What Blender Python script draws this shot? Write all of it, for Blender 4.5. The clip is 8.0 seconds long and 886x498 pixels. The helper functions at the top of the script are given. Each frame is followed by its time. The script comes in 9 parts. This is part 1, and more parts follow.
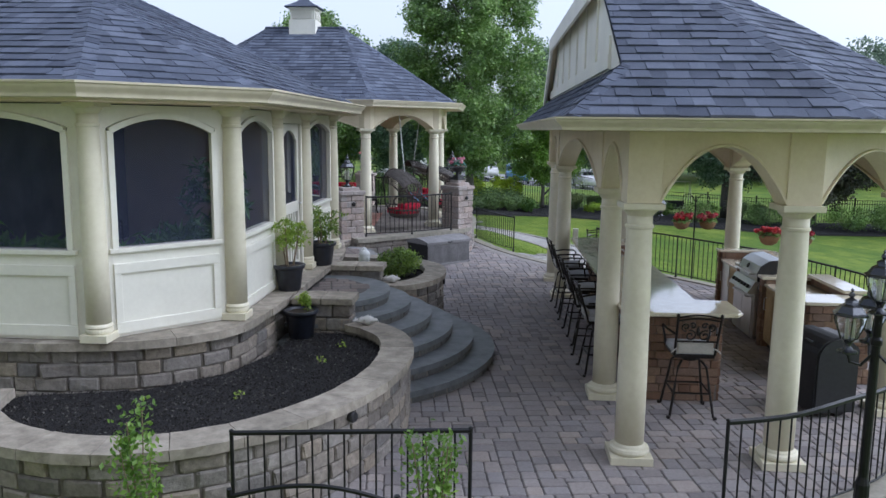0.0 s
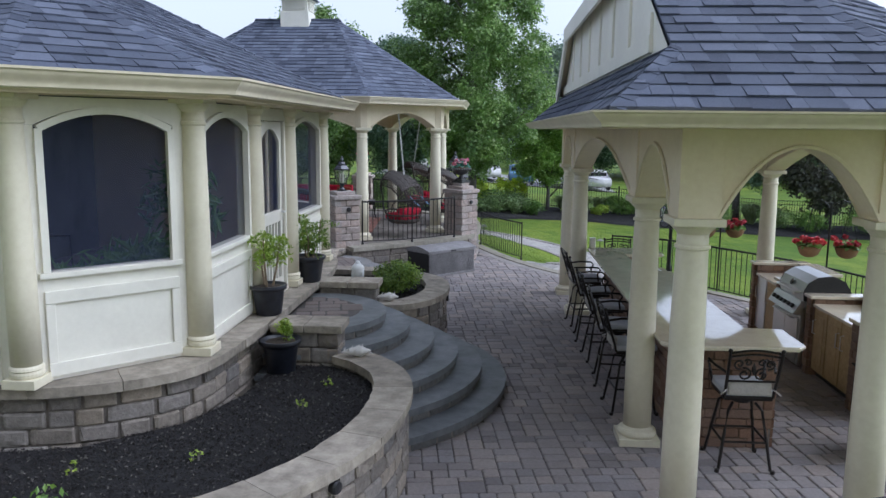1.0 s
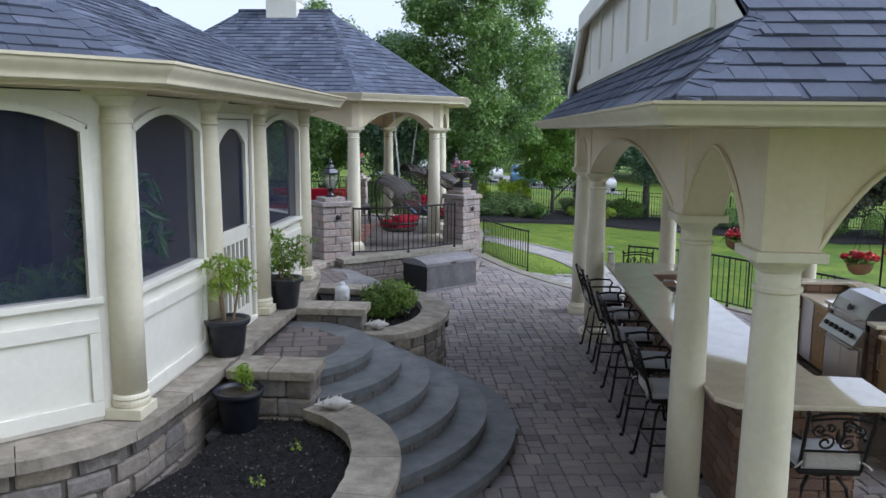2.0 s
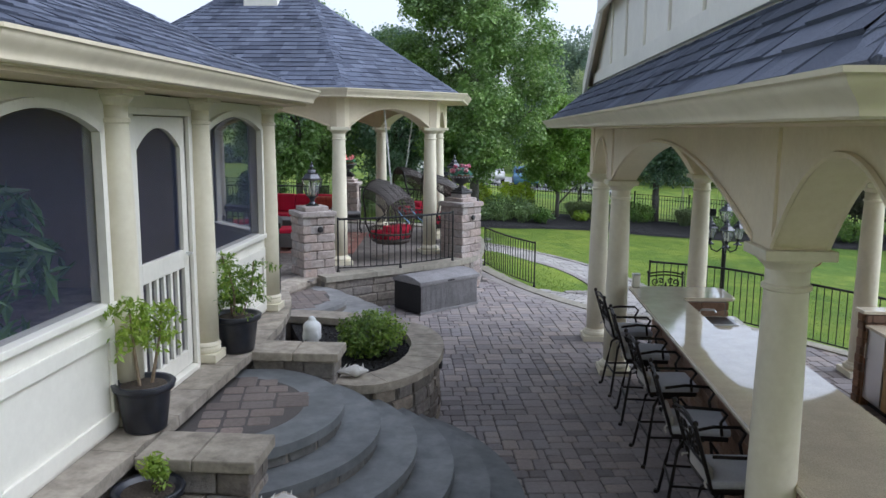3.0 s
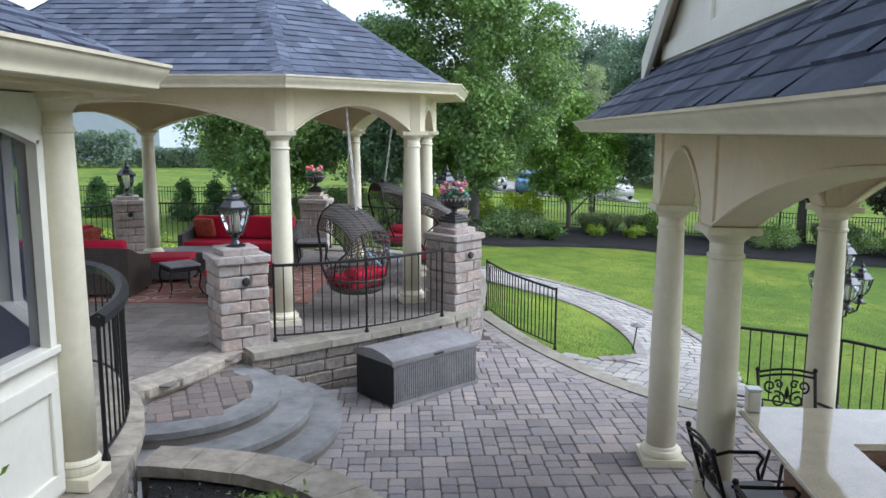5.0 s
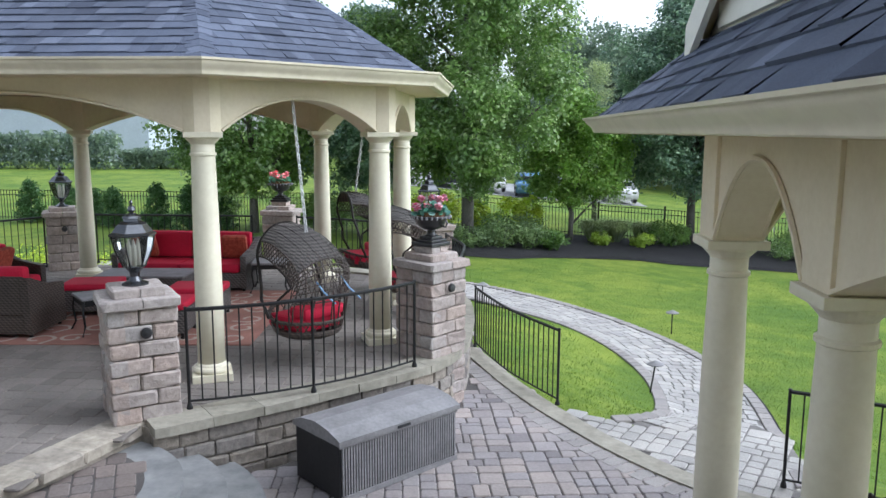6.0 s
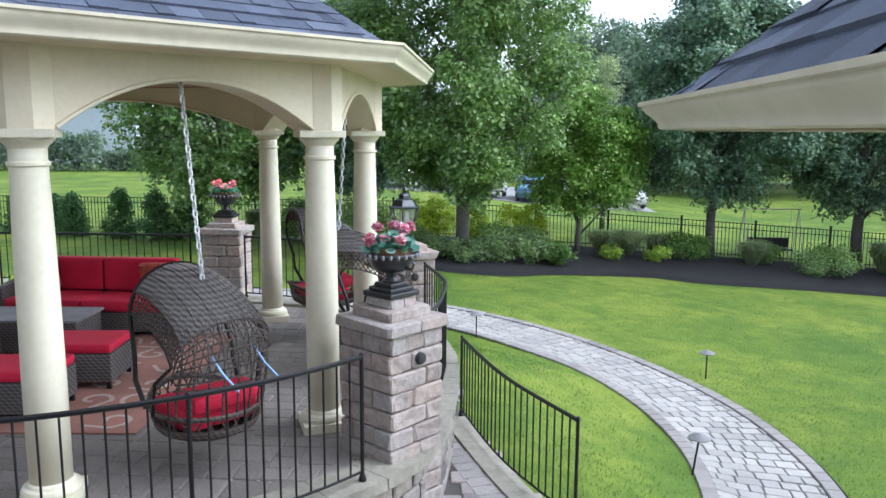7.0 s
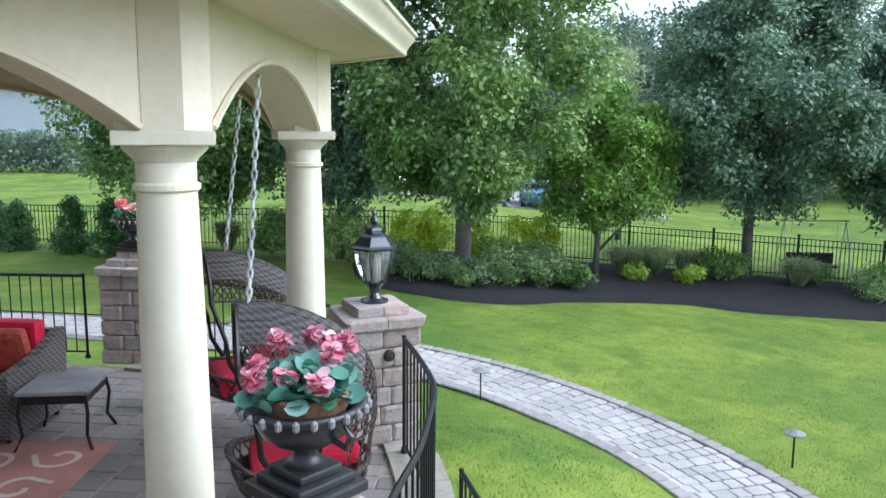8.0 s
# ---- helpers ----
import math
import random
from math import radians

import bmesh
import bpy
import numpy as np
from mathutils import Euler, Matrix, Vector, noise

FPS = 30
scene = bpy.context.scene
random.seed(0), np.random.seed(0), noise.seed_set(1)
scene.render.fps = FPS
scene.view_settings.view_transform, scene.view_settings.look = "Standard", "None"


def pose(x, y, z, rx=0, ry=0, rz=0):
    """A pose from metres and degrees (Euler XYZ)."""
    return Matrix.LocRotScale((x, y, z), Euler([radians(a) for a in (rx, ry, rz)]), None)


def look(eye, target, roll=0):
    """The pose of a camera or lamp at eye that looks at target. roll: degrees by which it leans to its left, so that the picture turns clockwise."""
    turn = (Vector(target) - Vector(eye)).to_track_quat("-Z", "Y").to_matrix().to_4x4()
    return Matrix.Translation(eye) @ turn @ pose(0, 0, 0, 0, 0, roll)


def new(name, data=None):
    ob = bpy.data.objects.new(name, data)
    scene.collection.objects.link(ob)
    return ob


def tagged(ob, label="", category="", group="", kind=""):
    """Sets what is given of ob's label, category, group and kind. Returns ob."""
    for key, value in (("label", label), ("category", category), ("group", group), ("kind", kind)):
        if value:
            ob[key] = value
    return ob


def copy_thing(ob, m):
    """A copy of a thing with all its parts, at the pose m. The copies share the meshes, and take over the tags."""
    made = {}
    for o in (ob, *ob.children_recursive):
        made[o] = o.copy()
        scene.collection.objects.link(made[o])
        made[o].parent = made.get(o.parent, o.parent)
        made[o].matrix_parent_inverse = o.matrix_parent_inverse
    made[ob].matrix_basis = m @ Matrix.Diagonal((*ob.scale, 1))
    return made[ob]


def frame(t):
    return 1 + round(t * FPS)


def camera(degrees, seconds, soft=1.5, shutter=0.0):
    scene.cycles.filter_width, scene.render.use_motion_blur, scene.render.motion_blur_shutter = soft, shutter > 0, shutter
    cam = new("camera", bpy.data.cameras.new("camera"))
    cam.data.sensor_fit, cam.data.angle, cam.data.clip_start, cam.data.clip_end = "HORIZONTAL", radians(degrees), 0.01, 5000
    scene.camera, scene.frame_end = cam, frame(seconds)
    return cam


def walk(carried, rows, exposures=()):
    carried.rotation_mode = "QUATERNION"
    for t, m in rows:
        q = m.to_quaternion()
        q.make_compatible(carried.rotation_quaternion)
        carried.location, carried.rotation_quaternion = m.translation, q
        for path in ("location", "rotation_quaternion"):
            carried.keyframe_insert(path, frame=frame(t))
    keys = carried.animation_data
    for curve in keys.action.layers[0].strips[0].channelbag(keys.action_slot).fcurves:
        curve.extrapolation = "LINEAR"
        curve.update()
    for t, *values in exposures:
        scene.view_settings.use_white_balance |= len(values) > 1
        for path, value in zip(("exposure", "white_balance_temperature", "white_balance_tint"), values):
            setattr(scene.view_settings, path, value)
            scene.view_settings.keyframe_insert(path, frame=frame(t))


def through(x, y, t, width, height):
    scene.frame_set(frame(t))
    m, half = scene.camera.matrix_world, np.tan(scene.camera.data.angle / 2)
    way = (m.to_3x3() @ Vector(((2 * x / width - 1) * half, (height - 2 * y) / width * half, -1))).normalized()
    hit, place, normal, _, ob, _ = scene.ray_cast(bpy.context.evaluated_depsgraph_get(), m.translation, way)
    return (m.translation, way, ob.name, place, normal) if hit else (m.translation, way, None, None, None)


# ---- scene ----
cam = camera(59.4, 8.0)
METRES, EYE, TILT, LEAN, TURN = 17.0, 3.05, 0.2, 0.0, 3.6
ROWS = [
    (0.0, 0.0, 0.0, 0.0, 0.09, -8.99, -0.59),
    (0.5, -0.001, 0.0356, -0.0002, 0.13, -8.98, -0.57),
    (1.0, -0.0021, 0.0802, -0.0015, 0.16, -8.99, -0.58),
    (1.5, -0.0017, 0.1244, -0.0016, 0.19, -9.01, -0.59),
    (3.0, 0.0038, 0.2712, -0.0027, 0.28, -8.99, -0.49),
    (3.5, 0.0069, 0.3309, -0.0021, 0.29, -8.96, -0.43),
    (4.0, 0.0083, 0.3908, -0.0014, 0.27, -8.95, -0.35),
    (4.5, 0.009, 0.4538, -0.001, 0.27, -8.93, -0.27),
    (6.0, 0.0312, 0.6443, -0.0015, 0.35, -8.88, -0.23),
    (6.5, 0.0397, 0.7231, -0.0039, 0.4, -8.86, -0.24),
    (7.0, 0.0462, 0.8051, -0.0035, 0.47, -8.8, -0.34),
    (7.5, 0.0487, 0.9056, -0.0037, 0.5, -8.8, -0.47),
    (8.0, 0.0495, 0.9975, -0.0038, 0.52, -8.81, -0.43),
]
walk(cam, [(t, pose(0, 0, EYE, TILT, LEAN, TURN) @ pose(METRES * x, METRES * y, METRES * z, 90 + pitch, roll, yaw)) for t, x, y, z, yaw, pitch, roll in ROWS], exposures=[(0.0, 0.53, 5420, 14), (1.5, 0.58, 5420, 14), (3.0, 0.72, 5570, 13), (3.5, 0.78, 5560, 13), (4.5, 0.98, 5560, 12), (6.0, 1.09, 5620, 10), (8.0, 1.28, 5340, 11)])

# ---- world and light ----
world = bpy.data.worlds.new("sky")
scene.world = world
world.use_nodes = True
wn = world.node_tree.nodes
sky = wn.new("ShaderNodeTexSky")
sky.sky_type = "NISHITA"
sky.sun_disc = False
sky.sun_elevation = radians(45)
sky.sun_rotation = radians(88)
sky.air_density, sky.dust_density, sky.ozone_density = 1.0, 2.0, 1.0
wn["Background"].inputs["Strength"].default_value = 0.145
haze = wn.new("ShaderNodeHueSaturation")
haze.inputs["Saturation"].default_value = 0.20
world.node_tree.links.new(sky.outputs["Color"], haze.inputs["Color"])
world.node_tree.links.new(haze.outputs["Color"], wn["Background"].inputs["Color"])
sun = new("sun", bpy.data.lights.new("sun", "SUN"))
sun.data.energy, sun.data.angle, sun.data.color = 1.25, radians(65), (1.0, 0.97, 0.93)
sun.matrix_world = look((14.13, 10.49, 14.14), (0, 10, 0))


# ---- materials ----
def ramp(nt, fac, stops):
    n = nt.nodes.new("ShaderNodeValToRGB")
    while len(n.color_ramp.elements) < len(stops):
        n.color_ramp.elements.new(0.5)
    for e, (p, c) in zip(n.color_ramp.elements, stops):
        e.position, e.color = p, (*c, 1)
    nt.links.new(fac, n.inputs["Fac"])
    return n.outputs["Color"]


def mix(nt, fac, a, b, mode="MIX"):
    n = nt.nodes.new("ShaderNodeMix")
    n.data_type, n.blend_type = "RGBA", mode
    for sock, v in ((n.inputs[0], fac), (n.inputs[6], a), (n.inputs[7], b)):
        if isinstance(v, (int, float)):
            sock.default_value = v
        elif isinstance(v, tuple):
            sock.default_value = (*v, 1)
        else:
            nt.links.new(v, sock)
    return n.outputs[2]


def world_tex(nt, scale, detail=4, rough=0.6):
    g = nt.nodes.new("ShaderNodeNewGeometry")
    n = nt.nodes.new("ShaderNodeTexNoise")
    n.inputs["Scale"].default_value, n.inputs["Detail"].default_value, n.inputs["Roughness"].default_value = scale, detail, rough
    nt.links.new(g.outputs["Position"], n.inputs["Vector"])
    return n.outputs["Fac"]


def material(name, dark, light, rough=0.7, metal=0.0, fine=40.0, coarse=1.5, bump=0.3, bump_size=0.01, vary=None, spread=0.35, spec=0.5, grow=0.0, stain=0.35):
    """Two-scale noise between two colours, bump, and a random shift per piece ('object' or 'island')."""
    m = bpy.data.materials.new(name)
    m.use_nodes = True
    nt = m.node_tree
    b = nt.nodes["Principled BSDF"]
    f1, f2 = world_tex(nt, fine, 5, 0.65), world_tex(nt, coarse, 3)
    col = ramp(nt, f1, [(0.3, dark), (0.7, light)])
    soft = ramp(nt, f2, [(0.35, (1 - stain,) * 3), (0.65, (1.0,) * 3)])
    col = mix(nt, 1.0, col, soft, "MULTIPLY")
    if vary:
        if vary == "object":
            r = nt.nodes.new("ShaderNodeObjectInfo").outputs["Random"]
        else:
            r = nt.nodes.new("ShaderNodeNewGeometry").outputs["Random Per Island"]
        tone = ramp(nt, r, [(0.0, (1 - spread,) * 3), (1.0, (1 + spread * 0.5,) * 3)])
        col = mix(nt, 1.0, col, tone, "MULTIPLY")
    nt.links.new(col, b.inputs["Base Color"])
    b.inputs["Roughness"].default_value, b.inputs["Metallic"].default_value = rough, metal
    b.inputs["Specular IOR Level"].default_value = spec
    if bump:
        bn = nt.nodes.new("ShaderNodeBump")
        bn.inputs["Strength"].default_value, bn.inputs["Distance"].default_value = bump, bump_size
        nt.links.new(f1, bn.inputs["Height"])
        nt.links.new(bn.outputs["Normal"], b.inputs["Normal"])
    return m


def two_tone(name, colours, rough=0.8, fine=60.0, vary="object", bump=0.4, bump_size=0.006, grain=0.35, spec=0.4):
    """Pieces that take one of several colours at random, with grain on top."""
    m = bpy.data.materials.new(name)
    m.use_nodes = True
    nt = m.node_tree
    b = nt.nodes["Principled BSDF"]
    if vary == "object":
        r = nt.nodes.new("ShaderNodeObjectInfo").outputs["Random"]
    else:
        r = nt.nodes.new("ShaderNodeNewGeometry").outputs["Random Per Island"]
    col = ramp(nt, r, [(i / max(1, len(colours) - 1), c) for i, c in enumerate(colours)])
    f1, f2 = world_tex(nt, fine, 5, 0.7), world_tex(nt, 1.3, 4)
    col = mix(nt, 1.0, col, ramp(nt, f1, [(0.25, (1 - grain,) * 3), (0.75, (1 + grain * 0.4,) * 3)]), "MULTIPLY")
    col = mix(nt, 1.0, col, ramp(nt, f2, [(0.3, (0.8,) * 3), (0.7, (1.08,) * 3)]), "MULTIPLY")
    nt.links.new(col, b.inputs["Base Color"])
    b.inputs["Roughness"].default_value = rough
    b.inputs["Specular IOR Level"].default_value = spec
    bn = nt.nodes.new("ShaderNodeBump")
    bn.inputs["Strength"].default_value, bn.inputs["Distance"].default_value = bump, bump_size
    nt.links.new(f1, bn.inputs["Height"])
    nt.links.new(bn.outputs["Normal"], b.inputs["Normal"])
    return m


M = {}
M["cream"] = material("cream_paint", (0.74, 0.65, 0.47), (0.80, 0.715, 0.54), 0.55, fine=25, bump=0.08, bump_size=0.003, stain=0.10)
M["column"] = material("column_paint", (0.71, 0.66, 0.50), (0.77, 0.725, 0.565), 0.5, fine=18, bump=0.05, bump_size=0.003, stain=0.10)
M["white"] = material("white_paint", (0.79, 0.77, 0.675), (0.84, 0.82, 0.725), 0.45, fine=20, bump=0.05, bump_size=0.002, stain=0.08)
M["gutter"] = material("gutter_metal", (0.69, 0.62, 0.46), (0.76, 0.69, 0.53), 0.35, fine=12, bump=0.02, stain=0.14)
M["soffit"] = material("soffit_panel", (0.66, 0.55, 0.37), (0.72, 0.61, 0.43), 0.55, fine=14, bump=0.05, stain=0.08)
M["ceiling_wood"] = material("ceiling_wood", (0.30, 0.17, 0.09), (0.42, 0.26, 0.15), 0.5, fine=30, bump=0.1)
M["shingle"] = two_tone("asphalt_shingle", [(0.060, 0.071, 0.106), (0.122, 0.143, 0.200), (0.080, 0.094, 0.134), (0.160, 0.182, 0.246), (0.098, 0.114, 0.160)], 0.9, fine=160, vary="island", grain=0.5)
M["shingle_piece"] = two_tone("asphalt_shingle_tab", [(0.060, 0.071, 0.106), (0.122, 0.143, 0.200), (0.080, 0.094, 0.134), (0.160, 0.182, 0.246), (0.098, 0.114, 0.160)], 0.9, fine=160, vary="object", grain=0.5)
PAVER = [(0.205, 0.185, 0.19), (0.32, 0.285, 0.275), (0.26, 0.24, 0.245), (0.39, 0.335, 0.305), (0.295, 0.275, 0.28), (0.35, 0.31, 0.295)]
M["paver"] = two_tone("paver_stone", PAVER, 0.8, fine=30, vary="island", grain=0.25)
M["paver_piece"] = two_tone("paver_stone_piece", PAVER, 0.8, fine=30, vary="object", grain=0.25)
# patio pavers again, with the shade on the landings put into the colour
M["landing_paver"] = two_tone("shaded_landing_stone", [(0.15, 0.125, 0.115), (0.23, 0.19, 0.17), (0.19, 0.165, 0.155), (0.26, 0.205, 0.175)], 0.8, fine=30, vary="island", grain=0.3)
M["path_joint"] = material("path_joint_sand", (0.16, 0.15, 0.14), (0.26, 0.245, 0.23), 0.95, fine=120)
M["offwhite"] = material("offwhite_paint", (0.75, 0.725, 0.635), (0.81, 0.785, 0.695), 0.5, fine=22, bump=0.06, bump_size=0.003, stain=0.10)
M["joint"] = material("sand_joint", (0.075, 0.068, 0.064), (0.13, 0.118, 0.11), 0.95, fine=120)
PATH = [(0.35, 0.335, 0.315), (0.46, 0.44, 0.41), (0.40, 0.385, 0.365), (0.51, 0.48, 0.44)]
M["path_paver"] = two_tone("path_stone", PATH, 0.8, fine=70, vary="island", grain=0.35)
M["border_paver"] = two_tone("border_stone", [(0.28, 0.26, 0.25), (0.37, 0.34, 0.32), (0.32, 0.30, 0.285)], 0.8, fine=70, vary="object", grain=0.35)
BLOCK = [(0.17, 0.152, 0.138), (0.32, 0.28, 0.235), (0.22, 0.205, 0.195), (0.37, 0.315, 0.25), (0.27, 0.245, 0.225), (0.34, 0.31, 0.28)]
M["block"] = two_tone("wall_block", BLOCK, 0.9, fine=17, vary="object", grain=0.45, bump=0.8, bump_size=0.018)
PBLOCK = [(0.36, 0.30, 0.27), (0.46, 0.385, 0.34), (0.41, 0.365, 0.34), (0.50, 0.40, 0.345), (0.42, 0.39, 0.37)]
M["pillar_block"] = two_tone("pillar_block", PBLOCK, 0.9, fine=18, vary="object", grain=0.4, bump=0.8, bump_size=0.018)
M["capstone"] = two_tone("cap_stone", [(0.312, 0.277, 0.226), (0.432, 0.384, 0.311), (0.372, 0.33, 0.277)], 0.85, fine=7, vary="object", grain=0.55, bump=0.4, bump_size=0.012)
M["capstone_light"] = two_tone("light_cap_stone", [(0.30, 0.28, 0.225), (0.36, 0.335, 0.275)], 0.85, fine=9, vary="object", grain=0.35, bump=0.4, bump_size=0.012)
M["mortar"] = material("wall_core", (0.17, 0.152, 0.132), (0.25, 0.225, 0.195), 0.95, fine=60)
M["step_block"] = two_tone("step_riser_block", [(0.12, 0.12, 0.118), (0.19, 0.185, 0.18), (0.155, 0.155, 0.15)], 0.85, fine=15, vary="object", grain=0.4, bump=0.6)
M["bluestone"] = material("bluestone_tread", (0.128, 0.14, 0.15), (0.232, 0.244, 0.251), 0.55, fine=6, coarse=1.2, bump=0.35, bump_size=0.008, vary="object", spread=0.15)
# lighter grey version of the bluestone, for the gazebo treads
M["bluestone_worn"] = material("pale_bluestone_tread", (0.19, 0.195, 0.20), (0.32, 0.32, 0.315), 0.6, fine=6, coarse=1.2, bump=0.35, bump_size=0.008, vary="object", spread=0.12)
# brownish floor stone, darkened further so its colour holds the gazebo's shade
M["gazebo_floor"] = two_tone("shaded_floor_stone", [(0.175, 0.155, 0.138), (0.25, 0.222, 0.20), (0.21, 0.188, 0.17)], 0.75, fine=40, vary="island", grain=0.3)
M["gazebo_floor_piece"] = two_tone("shaded_floor_slab", [(0.175, 0.155, 0.138), (0.25, 0.222, 0.20), (0.21, 0.188, 0.17)], 0.75, fine=40, vary="object", grain=0.3)
M["mulch"] = material("dark_mulch", (0.008, 0.0075, 0.0085), (0.026, 0.024, 0.026), 0.95, fine=55, bump=1.0, bump_size=0.03)
M["chip"] = two_tone("mulch_chip", [(0.008, 0.007, 0.007), (0.02, 0.017, 0.017), (0.012, 0.010, 0.010), (0.035, 0.030, 0.028), (0.016, 0.014, 0.014), (0.03, 0.027, 0.027), (0.05, 0.046, 0.045), (0.16, 0.15, 0.135)], 0.9, fine=90, vary="island")
M["iron"] = material("black_iron", (0.012, 0.012, 0.013), (0.022, 0.022, 0.024), 0.42, metal=0.4, fine=80, bump=0.1, stain=0.1)
M["iron_worn"] = material("bronze_iron", (0.018, 0.016, 0.015), (0.035, 0.03, 0.028), 0.38, metal=0.6, fine=60, bump=0.1, stain=0.1)
M["lamp_iron"] = material("gloss_black_iron", (0.05, 0.053, 0.06), (0.10, 0.104, 0.112), 0.22, metal=0.7, fine=80, bump=0.05, stain=0.1, spec=0.8)
M["granite"] = material("polished_granite", (0.60, 0.535, 0.40), (0.86, 0.785, 0.62), 0.06, fine=110, coarse=6, bump=0.0, stain=0.12, spec=0.5)
M["granite"].node_tree.nodes["Principled BSDF"].inputs["Coat Weight"].default_value = 0.8
M["granite"].node_tree.nodes["Principled BSDF"].inputs["Coat Roughness"].default_value = 0.02
M["brick"] = two_tone("bar_stone", [(0.20, 0.115, 0.075), (0.30, 0.18, 0.115), (0.24, 0.16, 0.12), (0.36, 0.235, 0.15)], 0.85, fine=60, vary="object", grain=0.4, bump=0.7, bump_size=0.012)
M["cabinet_wood"] = material("golden_wood", (0.37, 0.245, 0.10), (0.52, 0.37, 0.18), 0.45, fine=18, bump=0.1, stain=0.2)
M["steel"] = material("brushed_steel", (0.66, 0.67, 0.68), (0.78, 0.79, 0.80), 0.33, metal=1.0, fine=90, bump=0.03, stain=0.1)
M["dark_steel"] = material("dark_enamel", (0.02, 0.02, 0.022), (0.04, 0.04, 0.043), 0.35, fine=60, bump=0.05)
M["wicker"] = material("brown_wicker", (0.035, 0.025, 0.02), (0.11, 0.082, 0.066), 0.6, fine=120, bump=0.8, bump_size=0.01)
M["wicker_grey"] = material("grey_wicker", (0.085, 0.075, 0.07), (0.16, 0.145, 0.135), 0.65, fine=120, bump=0.8, bump_size=0.01)


def weave(m, size=0.03):
    """Crossing bands over a wicker material, in its colour and its relief."""
    nt = m.node_tree
    b = nt.nodes["Principled BSDF"]
    pos = nt.nodes.new("ShaderNodeNewGeometry").outputs["Position"]
    bands = []
    for way in ("Z", "DIAGONAL"):
        w = nt.nodes.new("ShaderNodeTexWave")
        w.bands_direction = way
        w.inputs["Scale"].default_value = 0.314 / size
        w.inputs["Distortion"].default_value = 0.8
        nt.links.new(pos, w.inputs["Vector"])
        bands.append(w.outputs["Fac"])
    both = mix(nt, 0.5, bands[0], bands[1])
    old = b.inputs["Base Color"].links[0].from_socket
    nt.links.new(mix(nt, 1.0, old, ramp(nt, both, [(0.25, (0.45,) * 3), (0.75, (1.5,) * 3)]), "MULTIPLY"), b.inputs["Base Color"])


weave(M["wicker"])
weave(M["wicker_grey"])
M["red"] = material("red_cushion", (0.52, 0.004, 0.035), (0.66, 0.008, 0.055), 0.8, fine=60, bump=0.2, bump_size=0.004, stain=0.2)
M["rust"] = material("rust_pillow", (0.25, 0.035, 0.02), (0.52, 0.11, 0.06), 0.85, fine=22, bump=0.2, stain=0.2)
M["seat_grey"] = material("grey_seat_pad", (0.46, 0.47, 0.50), (0.58, 0.59, 0.61), 0.85, fine=90, bump=0.2)
M["pad_light"] = material("pale_back_pad", (0.45, 0.42, 0.38), (0.58, 0.55, 0.50), 0.85, fine=60, bump=0.2)
M["rug"] = material("terracotta_rug", (0.33, 0.15, 0.115), (0.44, 0.225, 0.175), 0.95, fine=70, bump=0.4)
M["rug_line"] = material("rug_scroll", (0.50, 0.40, 0.33), (0.60, 0.50, 0.42), 0.95, fine=70)
M["resin"] = material("grey_resin", (0.21, 0.205, 0.21), (0.30, 0.29, 0.295), 0.55, fine=30, coarse=3, bump=0.15, stain=0.3)
M["resin_dark"] = material("dark_resin", (0.012, 0.012, 0.014), (0.025, 0.025, 0.028), 0.6, fine=30, bump=0.15)
M["pot"] = material("blue_black_pot", (0.010, 0.012, 0.020), (0.028, 0.032, 0.048), 0.32, fine=14, bump=0.05, spec=0.6)
M["soil"] = material("pot_soil", (0.04, 0.03, 0.022), (0.13, 0.10, 0.075), 0.95, fine=60, bump=0.9, bump_size=0.02)
M["statue"] = material("white_cast_stone", (0.72, 0.74, 0.75), (0.80, 0.82, 0.82), 0.6, fine=40, bump=0.15, stain=0.12)
M["shell"] = material("white_shell", (0.70, 0.68, 0.64), (0.82, 0.80, 0.76), 0.6, fine=30, bump=0.4)
M["bark"] = material("tree_bark", (0.085, 0.076, 0.068), (0.21, 0.195, 0.175), 0.95, fine=25, bump=0.9, bump_size=0.02)
M["twig"] = material("pale_twig", (0.22, 0.16, 0.10), (0.36, 0.28, 0.19), 0.85, fine=25, bump=0.4)
M["chain"] = material("galvanised_chain", (0.74, 0.75, 0.76), (0.85, 0.86, 0.87), 0.4, metal=0.2, fine=60, bump=0.05)
M["blue_strap"] = material("blue_strap", (0.18, 0.36, 0.60), (0.28, 0.46, 0.70), 0.6, fine=60, bump=0.05)
# the dimness of the screened room is put into this wall's grey
M["room_dark"] = material("dimmed_porch_wall", (0.13, 0.135, 0.14), (0.18, 0.185, 0.19), 0.8, fine=10, bump=0.02)
M["car_dark"] = material("car_paint_dark", (0.03, 0.035, 0.045), (0.05, 0.055, 0.07), 0.25, fine=10, bump=0.0)
M["car_light"] = material("car_paint_light", (0.60, 0.60, 0.60), (0.70, 0.70, 0.70), 0.3, fine=10, bump=0.0)
M["asphalt"] = material("parking_asphalt", (0.30, 0.30, 0.295), (0.40, 0.40, 0.39), 0.9, fine=60)
M["siding"] = material("pale_siding", (0.46, 0.51, 0.57), (0.54, 0.59, 0.65), 0.6, fine=6, bump=0.03, stain=0.05)


